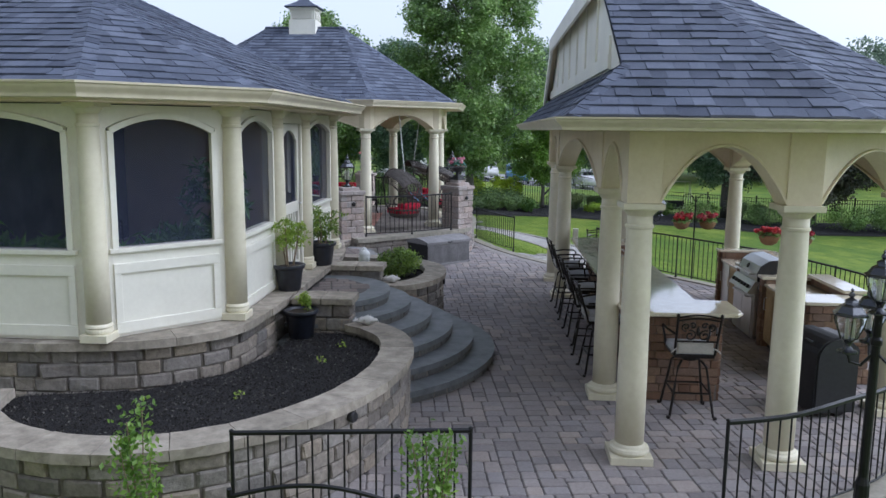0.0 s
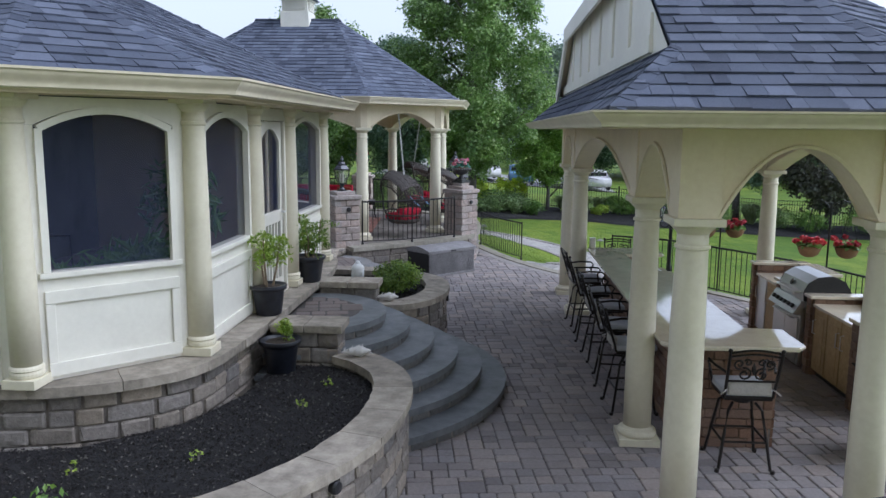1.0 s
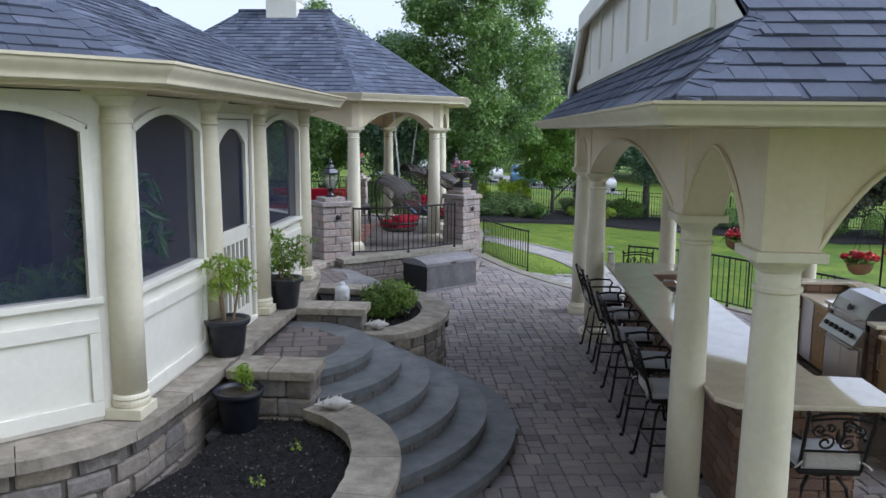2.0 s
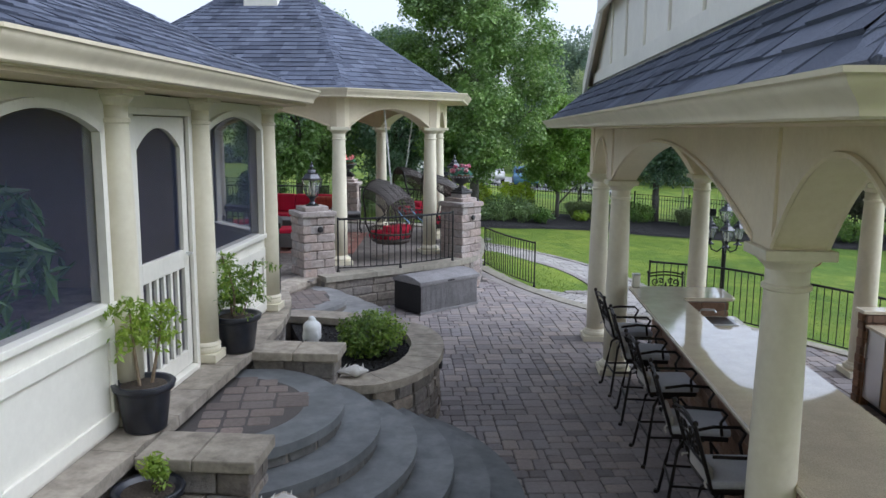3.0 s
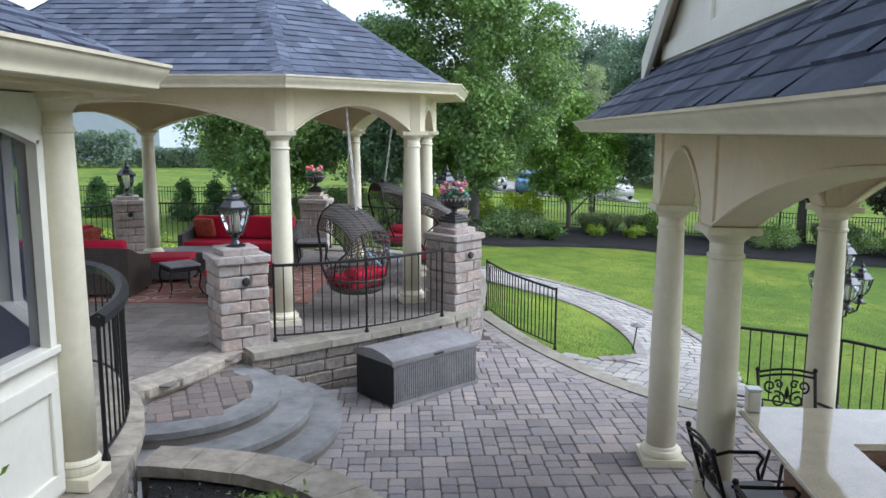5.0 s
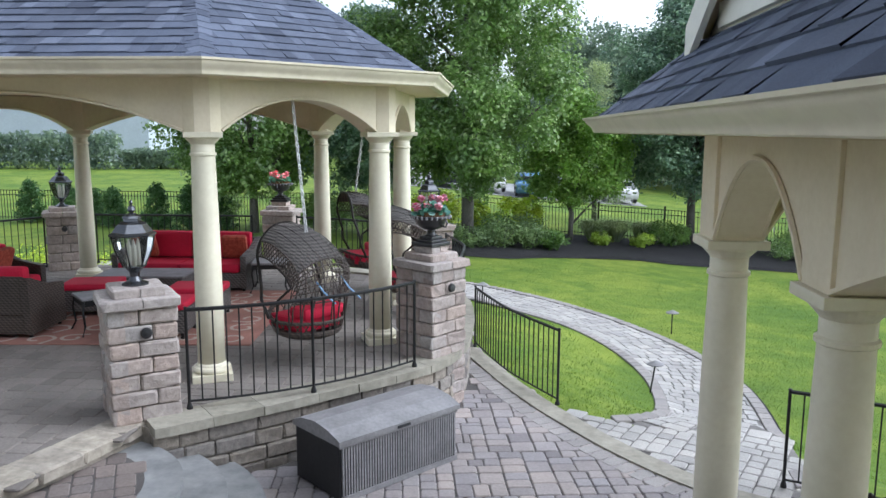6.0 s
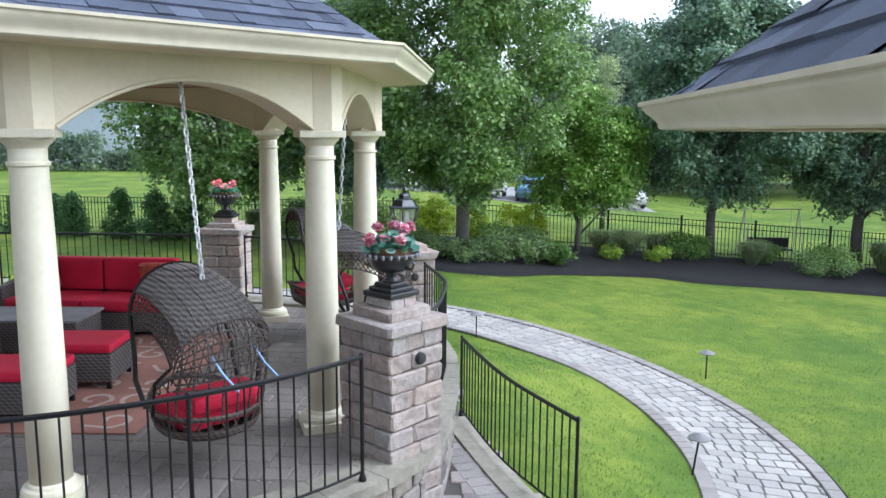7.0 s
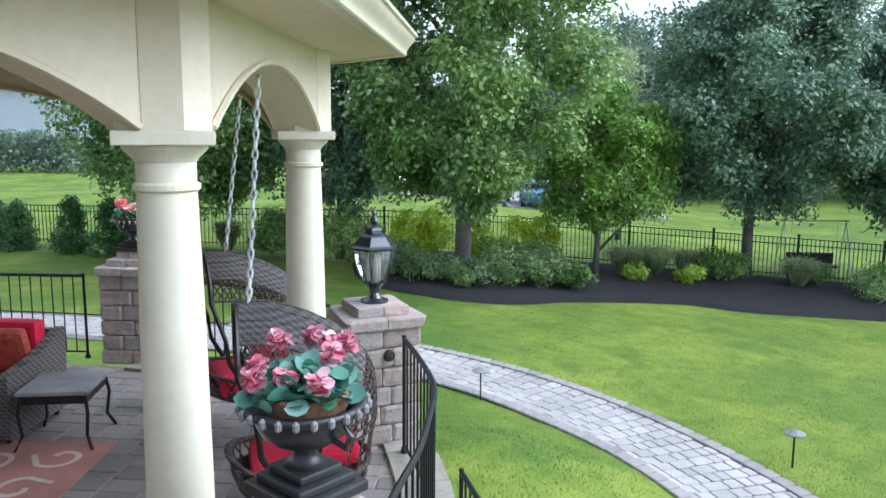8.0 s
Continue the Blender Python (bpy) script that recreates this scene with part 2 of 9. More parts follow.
def leaf_material(name, colours, rough=0.38, through=0.46):
    m = bpy.data.materials.new(name)
    m.use_nodes = True
    nt = m.node_tree
    b = nt.nodes["Principled BSDF"]
    r = nt.nodes.new("ShaderNodeNewGeometry").outputs["Random Per Island"]
    col = ramp(nt, r, [(i / max(1, len(colours) - 1), c) for i, c in enumerate(colours)])
    col = mix(nt, 1.0, col, ramp(nt, world_tex(nt, 1.1, 3), [(0.3, (0.66, 0.70, 0.80)), (0.7, (1.42, 1.36, 1.15))]), "MULTIPLY")
    nt.links.new(col, b.inputs["Base Color"])
    b.inputs["Roughness"].default_value = rough
    b.inputs["Specular IOR Level"].default_value = 0.55
    t = nt.nodes.new("ShaderNodeBsdfTranslucent")
    nt.links.new(col, t.inputs["Color"])
    add = nt.nodes.new("ShaderNodeMixShader")
    add.inputs[0].default_value = through
    nt.links.new(b.outputs[0], add.inputs[1])
    nt.links.new(t.outputs[0], add.inputs[2])
    nt.links.new(add.outputs[0], nt.nodes["Material Output"].inputs["Surface"])
    return m


M["coir"] = material("coir", (0.20, 0.10, 0.05), (0.42, 0.24, 0.13), rough=0.95, fine=120, bump=0.8)
M["leaf"] = leaf_material("tree_leaf", [(0.11, 0.195, 0.055), (0.205, 0.335, 0.095), (0.15, 0.26, 0.07), (0.26, 0.40, 0.12), (0.46, 0.56, 0.32)], through=0.42)
M["leaf_blue"] = leaf_material("dark_tree_leaf", [(0.10, 0.18, 0.12), (0.18, 0.29, 0.19), (0.14, 0.235, 0.15), (0.235, 0.36, 0.24), (0.44, 0.54, 0.43)], through=0.42)
M["leaf_mid"] = leaf_material("bright_tree_leaf", [(0.15, 0.28, 0.05), (0.25, 0.42, 0.08), (0.19, 0.34, 0.065), (0.32, 0.50, 0.11), (0.42, 0.56, 0.20)], through=0.46)
M["leaf_plum"] = leaf_material("dusky_tree_leaf", [(0.06, 0.07, 0.055), (0.10, 0.11, 0.08), (0.14, 0.13, 0.10), (0.08, 0.085, 0.07)], through=0.3)
M["leaf_warm"] = leaf_material("warm_tree_leaf", [(0.14, 0.27, 0.055), (0.21, 0.37, 0.08), (0.28, 0.43, 0.11), (0.17, 0.31, 0.065)])
# distance haze is mixed into these paler, greyer greens
M["leaf_hazy"] = leaf_material("hazy_far_leaf", [(0.13, 0.19, 0.14), (0.19, 0.265, 0.19), (0.25, 0.325, 0.24)])
M["leaf_feather"] = leaf_material("feathery_shrub_leaf", [(0.11, 0.185, 0.065), (0.17, 0.26, 0.10), (0.25, 0.35, 0.14), (0.14, 0.22, 0.08)])
M["leaf_shrub"] = leaf_material("shrub_leaf", [(0.07, 0.15, 0.025), (0.12, 0.24, 0.045), (0.18, 0.30, 0.06), (0.09, 0.19, 0.035)])
M["leaf_lime"] = leaf_material("lime_leaf", [(0.24, 0.38, 0.04), (0.36, 0.50, 0.07), (0.45, 0.56, 0.10)])
M["leaf_dark"] = leaf_material("dark_shrub_leaf", [(0.05, 0.12, 0.04), (0.10, 0.20, 0.07), (0.075, 0.16, 0.055)])
M["leaf_sapling"] = leaf_material("sapling_leaf", [(0.10, 0.20, 0.035), (0.17, 0.30, 0.05), (0.25, 0.40, 0.075), (0.13, 0.25, 0.04)])
M["leaf_gold"] = leaf_material("golden_leaf", [(0.42, 0.56, 0.04), (0.58, 0.70, 0.07), (0.66, 0.74, 0.12)], through=0.55)
M["leaf_box"] = leaf_material("boxwood_leaf", [(0.10, 0.19, 0.025), (0.18, 0.30, 0.045), (0.30, 0.42, 0.07), (0.06, 0.125, 0.02)])
M["leaf_grey"] = leaf_material("grey_grass_leaf", [(0.26, 0.34, 0.15), (0.36, 0.44, 0.23), (0.46, 0.52, 0.33)])
M["leaf_house"] = leaf_material("house_plant_leaf", [(0.12, 0.24, 0.075), (0.20, 0.36, 0.12)])
M["leaf_geranium"] = leaf_material("geranium_leaf", [(0.06, 0.21, 0.13), (0.10, 0.30, 0.19), (0.16, 0.39, 0.28), (0.36, 0.55, 0.46)], through=0.2)
M["pink"] = leaf_material("pink_petal", [(0.84, 0.14, 0.22), (0.87, 0.32, 0.40), (0.89, 0.52, 0.58), (0.90, 0.72, 0.74)], through=0.25)
M["redflower"] = leaf_material("red_petal", [(0.42, 0.02, 0.05), (0.60, 0.05, 0.08), (0.72, 0.25, 0.28)], through=0.15)


def glass_material(name, tint, rough=0.02, milk=0.0):
    m = bpy.data.materials.new(name)
    m.use_nodes = True
    nt = m.node_tree
    g = nt.nodes.new("ShaderNodeBsdfTransparent")
    g.inputs["Color"].default_value = (*tint, 1)
    s = nt.nodes.new("ShaderNodeBsdfGlossy")
    s.inputs["Roughness"].default_value = rough
    f = nt.nodes.new("ShaderNodeFresnel")
    f.inputs["IOR"].default_value = 1.45
    x = nt.nodes.new("ShaderNodeMixShader")
    nt.links.new(f.outputs[0], x.inputs[0])
    d = nt.nodes.new("ShaderNodeBsdfTranslucent")
    d.inputs["Color"].default_value = (0.9, 0.93, 0.95, 1)
    w = nt.nodes.new("ShaderNodeMixShader")
    w.inputs[0].default_value = milk
    nt.links.new(g.outputs[0], w.inputs[1])
    nt.links.new(d.outputs[0], w.inputs[2])
    nt.links.new(w.outputs[0], x.inputs[1])
    nt.links.new(s.outputs[0], x.inputs[2])
    nt.links.new(x.outputs[0], nt.nodes["Material Output"].inputs["Surface"])
    return m


M["glass"] = glass_material("lamp_glass", (0.96, 0.98, 0.98))
M["seeded_glass"] = glass_material("seeded_lamp_glass", (0.98, 0.99, 0.99), 0.02, 0.16)


def screen_material():
    """Insect screen: a fine dark mesh that lets part of the view through, its bluish reflection put into the colour."""
    m = bpy.data.materials.new("insect_screen")
    m.use_nodes = True
    nt = m.node_tree
    b = nt.nodes["Principled BSDF"]
    b.inputs["Base Color"].default_value = (0.034, 0.047, 0.108, 1)
    b.inputs["Roughness"].default_value = 0.6
    t = nt.nodes.new("ShaderNodeBsdfTransparent")
    x = nt.nodes.new("ShaderNodeMixShader")
    x.inputs[0].default_value = 0.35
    nt.links.new(t.outputs[0], x.inputs[1])
    nt.links.new(b.outputs[0], x.inputs[2])
    nt.links.new(x.outputs[0], nt.nodes["Material Output"].inputs["Surface"])
    return m


M["screen"] = screen_material()


def grass_material():
    m = bpy.data.materials.new("lawn_grass")
    m.use_nodes = True
    nt = m.node_tree
    b = nt.nodes["Principled BSDF"]
    fine = ramp(nt, world_tex(nt, 38, 7, 0.8), [(0.25, (0.080, 0.132, 0.016)), (0.52, (0.126, 0.194, 0.025)), (0.8, (0.19, 0.265, 0.048))])
    wide = mix(nt, 1.0, ramp(nt, world_tex(nt, 0.33, 5, 0.7), [(0.36, (0.70, 0.82, 0.95)), (0.48, (0.96, 0.98, 1.0)), (0.60, (1.48, 1.28, 1.4))]), ramp(nt, world_tex(nt, 2.2, 6, 0.75), [(0.36, (0.78, 0.84, 0.82)), (0.64, (1.22, 1.14, 1.25))]), "MULTIPLY")
    col = mix(nt, 1.0, fine, wide, "MULTIPLY")
    nt.links.new(col, b.inputs["Base Color"])
    b.inputs["Roughness"].default_value = 0.85
    b.inputs["Specular IOR Level"].default_value = 0.2
    bn = nt.nodes.new("ShaderNodeBump")
    bn.inputs["Strength"].default_value, bn.inputs["Distance"].default_value = 0.45, 0.03
    nt.links.new(world_tex(nt, 60, 5, 0.8), bn.inputs["Height"])
    nt.links.new(bn.outputs["Normal"], b.inputs["Normal"])
    return m


M["grass"] = grass_material()
M["blade"] = leaf_material("grass_blade", [(0.11, 0.18, 0.018), (0.165, 0.26, 0.03), (0.22, 0.33, 0.05)], through=0.3)


# ---- helpers for building ----
rnd = random.Random(7)


def finish(bm, mat, smooth=False):
    me = bpy.data.meshes.new("mesh")
    bm.normal_update()
    bm.to_mesh(me)
    bm.free()
    for mt in (mat if isinstance(mat, (list, tuple)) else [mat]):
        me.materials.append(M[mt] if isinstance(mt, str) else mt)
    if smooth:
        for p in me.polygons:
            p.use_smooth = True
    return me


def part(name, bm, mat, parent=None, label="", smooth=False, m=None, kind=""):
    ob = new(name, bm if isinstance(bm, bpy.types.Mesh) else finish(bm, mat, smooth))
    if parent is not None:
        ob.parent = parent
    if m is not None:
        ob.matrix_basis = m
    return tagged(ob, label, kind=kind)


def thing(name, label, category, group="", at=(0, 0, 0), turn=0.0, kind=""):
    ob = new(name)
    ob.empty_display_size = 0.1
    ob.matrix_basis = pose(*at, 0, 0, turn)
    return tagged(ob, label, category, group, kind)


def box(bm, x0, x1, y0, y1, z0, z1, bevel=0.0):
    r = bmesh.ops.create_cube(bm, size=1.0)
    vs = r["verts"]
    for v in vs:
        v.co = Vector((x0 + (v.co.x + 0.5) * (x1 - x0), y0 + (v.co.y + 0.5) * (y1 - y0), z0 + (v.co.z + 0.5) * (z1 - z0)))
    if bevel:
        es = list({e for v in vs for e in v.link_edges})
        bmesh.ops.bevel(bm, geom=es, offset=bevel, segments=2, affect="EDGES", profile=0.6)
    return bm


def boxes(*args, bevel=0.0):
    bm = bmesh.new()
    for a in args:
        box(bm, *a, bevel=bevel)
    return bm


def lathe(bm, profile, seg=24, at=(0, 0, 0), cap=True):
    rings = []
    for r, z in profile:
        rings.append([bm.verts.new((at[0] + r * math.cos(2 * math.pi * i / seg), at[1] + r * math.sin(2 * math.pi * i / seg), at[2] + z)) for i in range(seg)])
    for a, b in zip(rings, rings[1:]):
        for i in range(seg):
            j = (i + 1) % seg
            bm.faces.new((a[i], a[j], b[j], b[i]))
    if cap:
        bm.faces.new(list(reversed(rings[0])))
        bm.faces.new(rings[-1])
    return bm


def tube(bm, pts, r=0.01, seg=6, closed=False, taper=None):
    pts = [Vector(p) for p in pts]
    n = len(pts)
    rings = []
    up = Vector((0, 0, 1))
    for i, p in enumerate(pts):
        a = pts[(i - 1) % n] if (closed or i > 0) else p
        b = pts[(i + 1) % n] if (closed or i < n - 1) else p
        d = (b - a).normalized() if (b - a).length > 1e-9 else Vector((0, 0, 1))
        ref = up if abs(d.z) < 0.95 else Vector((1, 0, 0))
        s = d.cross(ref).normalized()
        q = s.cross(d)
        rr = r if taper is None else r * (1 + (taper - 1) * i / max(1, n - 1))
        rings.append([bm.verts.new(p + rr * (math.cos(2 * math.pi * (k + 0.5) / seg) * s + math.sin(2 * math.pi * (k + 0.5) / seg) * q)) for k in range(seg)])
    pairs = list(zip(rings, rings[1:])) + ([(rings[-1], rings[0])] if closed else [])
    for a, b in pairs:
        for k in range(seg):
            j = (k + 1) % seg
            bm.faces.new((a[k], b[k], b[j], a[j]))
    if not closed:
        bm.faces.new(rings[0])
        bm.faces.new(list(reversed(rings[-1])))
    return bm


def prism(bm, poly, z0, z1):
    """A closed upright prism on a plan polygon."""
    lo = [bm.verts.new((x, y, z0)) for x, y in poly]
    hi = [bm.verts.new((x, y, z1)) for x, y in poly]
    n = len(poly)
    for i in range(n):
        j = (i + 1) % n
        bm.faces.new((lo[i], lo[j], hi[j], hi[i]))
    bm.faces.new(list(reversed(lo)))
    bm.faces.new(hi)
    return bm


def spline(pts, step=0.1, closed=False):
    """Points at even steps on a Catmull-Rom curve."""
    P = [Vector((*p, 0)[:3]) for p in pts]
    n = len(P)
    fine = []
    for i in range(n if closed else n - 1):
        if closed:
            a, b, c, d = P[(i - 1) % n], P[i], P[(i + 1) % n], P[(i + 2) % n]
        else:
            a, b, c, d = P[max(i - 1, 0)], P[i], P[i + 1], P[min(i + 2, n - 1)]
        for k in range(16):
            t = k / 16
            fine.append(0.5 * (2 * b + (c - a) * t + (2 * a - 5 * b + 4 * c - d) * t * t + (3 * b - 3 * c + d - a) * t ** 3))
    fine.append(P[0].copy() if closed else P[-1].copy())
    out = [fine[0]]
    total = sum((b - a).length for a, b in zip(fine, fine[1:]))
    count = max(2, round(total / step))
    want, run, k = total / count, 0.0, 1
    for a, b in zip(fine, fine[1:]):
        seg = (b - a).length
        while k <= count and run + seg >= want * k - 1e-9:
            out.append(a.lerp(b, (want * k - run) / seg if seg else 0))
            k += 1
        run += seg
    return out[:-1] if closed else out


def normals(pts, closed=False):
    out = []
    n = len(pts)
    for i in range(n):
        a = pts[(i - 1) % n] if (closed or i) else pts[i]
        b = pts[(i + 1) % n] if (closed or i < n - 1) else pts[i]
        d = (b - a).normalized()
        out.append(Vector((d.y, -d.x, 0)))
    return out


def ribbon(bm, pts, o0, o1, z0, z1, closed=False):
    """A solid band along a plan curve, between two offsets to the right of it and two heights."""
    ns = normals(pts, closed)
    rows = [[bm.verts.new((p + n * o).xy.to_3d() + Vector((0, 0, z))) for o, z in ((o0, z0), (o1, z0), (o1, z1), (o0, z1))] for p, n in zip(pts, ns)]
    n = len(rows)
    for i in range(n if closed else n - 1):
        a, b = rows[i], rows[(i + 1) % n]
        for k in range(4):
            j = (k + 1) % 4
            bm.faces.new((a[k], b[k], b[j], a[j]))
    if not closed:
        bm.faces.new(list(reversed(rows[0])))
        bm.faces.new(rows[-1])
    return bm


def clip(poly, a, b, c):
    """The part of a plan polygon where a*x + b*y + c >= 0."""
    out = []
    for i, p in enumerate(poly):
        q = poly[(i + 1) % len(poly)]
        dp, dq = a * p[0] + b * p[1] + c, a * q[0] + b * q[1] + c
        if dp >= 0:
            out.append(p)
        if (dp > 0 > dq) or (dp < 0 < dq):
            t = dp / (dp - dq)
            out.append((p[0] + t * (q[0] - p[0]), p[1] + t * (q[1] - p[1])))
    return out


def rock_mesh(mat, seed):
    """A unit tumbled block, -0.5 to 0.5, with rounded edges and corners and an uneven face to +y."""
    r = random.Random(seed)
    bm = bmesh.new()
    us, vs = (-0.5, -0.43, 0.43, 0.5), (-0.5, -0.36, 0.36, 0.5)
    grid = []
    for j, v in enumerate(vs):
        row = []
        for i, u in enumerate(us):
            ei, ej = i in (0, 3), j in (0, 3)
            x, z = u, v
            if ei and ej:
                x, z, y = u * 0.97, v * 0.93, 0.34 + r.uniform(-0.07, 0.05)
            elif ei or ej:
                y = 0.42 + r.uniform(-0.05, 0.04)
                x, z = x * (1.0 - r.uniform(0, 0.02)), z * (1.0 - r.uniform(0, 0.05))
            else:
                y = 0.5 + r.uniform(-0.07, 0.05)
                x, z = x + r.uniform(-0.05, 0.05), z + r.uniform(-0.06, 0.06)
            row.append(bm.verts.new((x, y, z)))
        grid.append(row)
    for j in range(3):
        for i in range(3):
            bm.faces.new((grid[j][i], grid[j + 1][i], grid[j + 1][i + 1], grid[j][i + 1]))
    rim = grid[0] + [grid[1][3], grid[2][3]] + list(reversed(grid[3])) + [grid[2][0], grid[1][0]]
    back = [bm.verts.new((v.co.x, -0.5, v.co.z)) for v in rim]
    for k in range(12):
        j = (k + 1) % 12
        bm.faces.new((rim[k], rim[j], back[j], back[k]))
    return finish(bm, mat)


ROCKS = {}


def rocks(mat, n=12):
    if mat not in ROCKS:
        ROCKS[mat] = [rock_mesh(mat, 100 + i * 7 + len(mat)) for i in range(n)]
    return ROCKS[mat]


def place(name, me, parent, p, n, size):
    """A piece whose +y side faces along n, in the plan, with the size width, depth, height."""
    ob = new(name, me)
    ob.parent = parent
    ang = math.atan2(n.y, n.x) - math.pi / 2
    ob.matrix_basis = Matrix.LocRotScale(p, Euler((0, 0, ang)), Vector(size))
    return ob


def stone_wall(name, curve, z0, z1, side=1, thick=0.28, mat="block", length=0.34, course=0.15, label="", cap=None, cap_mat="capstone", cap_over=0.03, cap_h=0.08, cap_len=0.55, cap_width=None, closed=False, cat="retaining wall"):
    """A block wall along a plan curve; side 1: the face is to the right of the way. The stones are pieces of it."""
    root = part(name, ribbon(bmesh.new(), curve, -thick / 2 + 0.02 if side > 0 else -thick / 2 + 0.036, thick / 2 - 0.036 if side > 0 else thick / 2 - 0.02, z0, z1 - 0.005, closed), "mortar")
    tagged(root, label, cat, kind="structure")
    pts = curve
    seg = [(b - a).length for a, b in zip(pts, pts[1:])]
    total = sum(seg)

    def at(s):
        s = max(0, min(total - 1e-6, s))
        for a, b, l in zip(pts, pts[1:], seg):
            if s <= l:
                d = (b - a).normalized()
                return a.lerp(b, s / l), Vector((d.y, -d.x, 0)) * side
            s -= l
        d = (pts[-1] - pts[-2]).normalized()
        return pts[-1].copy(), Vector((d.y, -d.x, 0)) * side

    n_c = max(1, round((z1 - z0) / course))
    h = (z1 - z0) / n_c
    for k in range(n_c):
        s = -rnd.uniform(0, length * 0.6)
        while s < total:
            w = length * rnd.uniform(0.6, 1.3)
            a, b = max(0, s), min(total, s + w)
            if b - a > 0.06:
                p, n = at((a + b) / 2)
                depth = 0.14
                q = p + n * (thick / 2 - depth / 2 - 0.012 + rnd.uniform(-0.006, 0.008))
                q.z = z0 + (k + 0.5) * h
                place("block", rnd.choice(rocks(mat)), root, q, n, (b - a - 0.006, depth, h - 0.006))
            s += w
    if cap:
        s = 0.0
        width = cap_width or thick + 2 * cap_over
        while s < total - 0.05:
            w = min(cap_len * rnd.uniform(0.85, 1.15), total - s)
            if total - s - w < 0.2:
                w = total - s
            k = max(2, int(w / 0.14) + 1)
            off = (width - thick) / 2
            bm = bmesh.new()
            rows = []
            for i in range(k + 1):
                u = s + 0.003 + (w - 0.006) * i / k
                p = at(u)[0]
                nn = (at(u - 0.09)[1] + at(u)[1] + at(u + 0.09)[1]).normalized() * side
                rows.append([bm.verts.new((p + nn * o).xy.to_3d() + Vector((0, 0, z))) for o, z in ((-thick / 2 - off, z1), (thick / 2 + off, z1), (thick / 2 + off, z1 + cap_h), (-thick / 2 - off, z1 + cap_h))])
            for e0, e1 in zip(rows, rows[1:]):
                for q in range(4):
                    bm.faces.new((e0[q], e1[q], e1[(q + 1) % 4], e0[(q + 1) % 4]))
            bm.faces.new(list(reversed(rows[0])))
            bm.faces.new(rows[-1])
            for row in rows:
                for q, sign in ((1, 1), (2, 1), (0, -1), (3, -1)):
                    row[q].co += at(s + w / 2)[1] * side * sign * rnd.uniform(-0.012, 0.004)
            bmesh.ops.bevel(bm, geom=[e for e in bm.edges if e.calc_face_angle(0) > 0.6], offset=0.016, segments=2, affect="EDGES")
            part("cap_stone", bm, cap_mat, root)
            s += w
    return root


# ---- ground ----
PATIO = [(-0.2, -4), (1.75, -4), (1.75, 5.55), (2.4, 5.75), (3.0, 6.2), (3.7, 6.75), (4.9, 8.3), (5.7, 10.2), (5.95, 11.8), (5.6, 13.4), (5.1, 14.7), (4.45, 15.75),
         (3.5, 17.0), (2.4, 17.55), (2.25, 18.2), (1.9, 18.65), (1.2, 18.95), (0.8, 19.15), (0.55, 19.4), (0.1, 20.3), (-0.43, 21.7), (-0.75, 24.0), (-9.5, 24.5), (-9.5, 5.2), (-0.2, 5.2)]


def inside(poly, x, y):
    hit = False
    for (x0, y0), (x1, y1) in zip(poly, poly[1:] + poly[:1]):
        if (y0 > y) != (y1 > y) and x < x0 + (y - y0) * (x1 - x0) / (y1 - y0):
            hit = not hit
    return hit


def distance(poly, x, y):
    best = 1e9
    for (x0, y0), (x1, y1) in zip(poly, poly[1:] + poly[:1]):
        dx, dy = x1 - x0, y1 - y0
        t = max(0, min(1, ((x - x0) * dx + (y - y0) * dy) / (dx * dx + dy * dy)))
        best = min(best, math.hypot(x - x0 - t * dx, y - y0 - t * dy))
    return best


def smooth(t):
    t = max(0.0, min(1.0, t))
    return t * t * (3 - 2 * t)


def lawn(x, y):
    """The height of the ground: level with the patio at its edge, falling to the low lawn behind it."""
    flat = -0.62 - 0.06 * max(-2, min(14, x))
    if y < 14:
        flat *= smooth((y - 2) / 12)
    if y > 42:
        right = smooth((x + 7) / 9)
        flat += 0.012 * (min(y, 90) - 42) * (1 - right) - 0.019 * (min(y, 60) - 42) * right
    if inside(PATIO, x, y):
        return -0.10
    return -0.03 + (flat + 0.03) * smooth(distance(PATIO, x, y) / 3.0)


def axis(lo, hi, mid0, mid1, fine, coarse):
    v, out = mid0, []
    while v < mid1:
        out.append(v)
        v += fine
    out.append(mid1)
    s, a = coarse, mid1
    while a < hi:
        a += s
        s *= 1.5
        out.append(min(a, hi))
    s, a = coarse, mid0
    while a > lo:
        a -= s
        s *= 1.5
        out.insert(0, max(a, lo))
    return out


xs, ys = axis(-900, 900, -12, 14, 0.4, 1.5), axis(-500, 1500, 3, 40, 0.4, 1.5)
verts = [(x, y, lawn(x, y)) for y in ys for x in xs]
W = len(xs)
faces = [(j * W + i, j * W + i + 1, (j + 1) * W + i + 1, (j + 1) * W + i) for j in range(len(ys) - 1) for i in range(W - 1)]
me = bpy.data.meshes.new("ground")
me.from_pydata(verts, [], faces)
me.materials.append(M["grass"])
for p in me.polygons:
    p.use_smooth = True
tagged(new("ground", me), "mown green lawn sloping away from the patio", "lawn", kind="structure")

patio = part("patio_floor", prism(bmesh.new(), PATIO, -0.4, -0.014), "joint")
tagged(patio, "mixed-size reddish grey concrete paver patio", "patio", kind="structure")


# unseen wall behind the walk's start, added to block light from the near patio
part("house_wall_south", boxes((-13, 13, -5.1, -4.6, -0.5, 10.5)), "cream")
tagged(bpy.data.objects["house_wall_south"], "plain cream wall added out of view to shade the near patio", "wall", kind="structure")


# ---- roofs ----
TAB = None


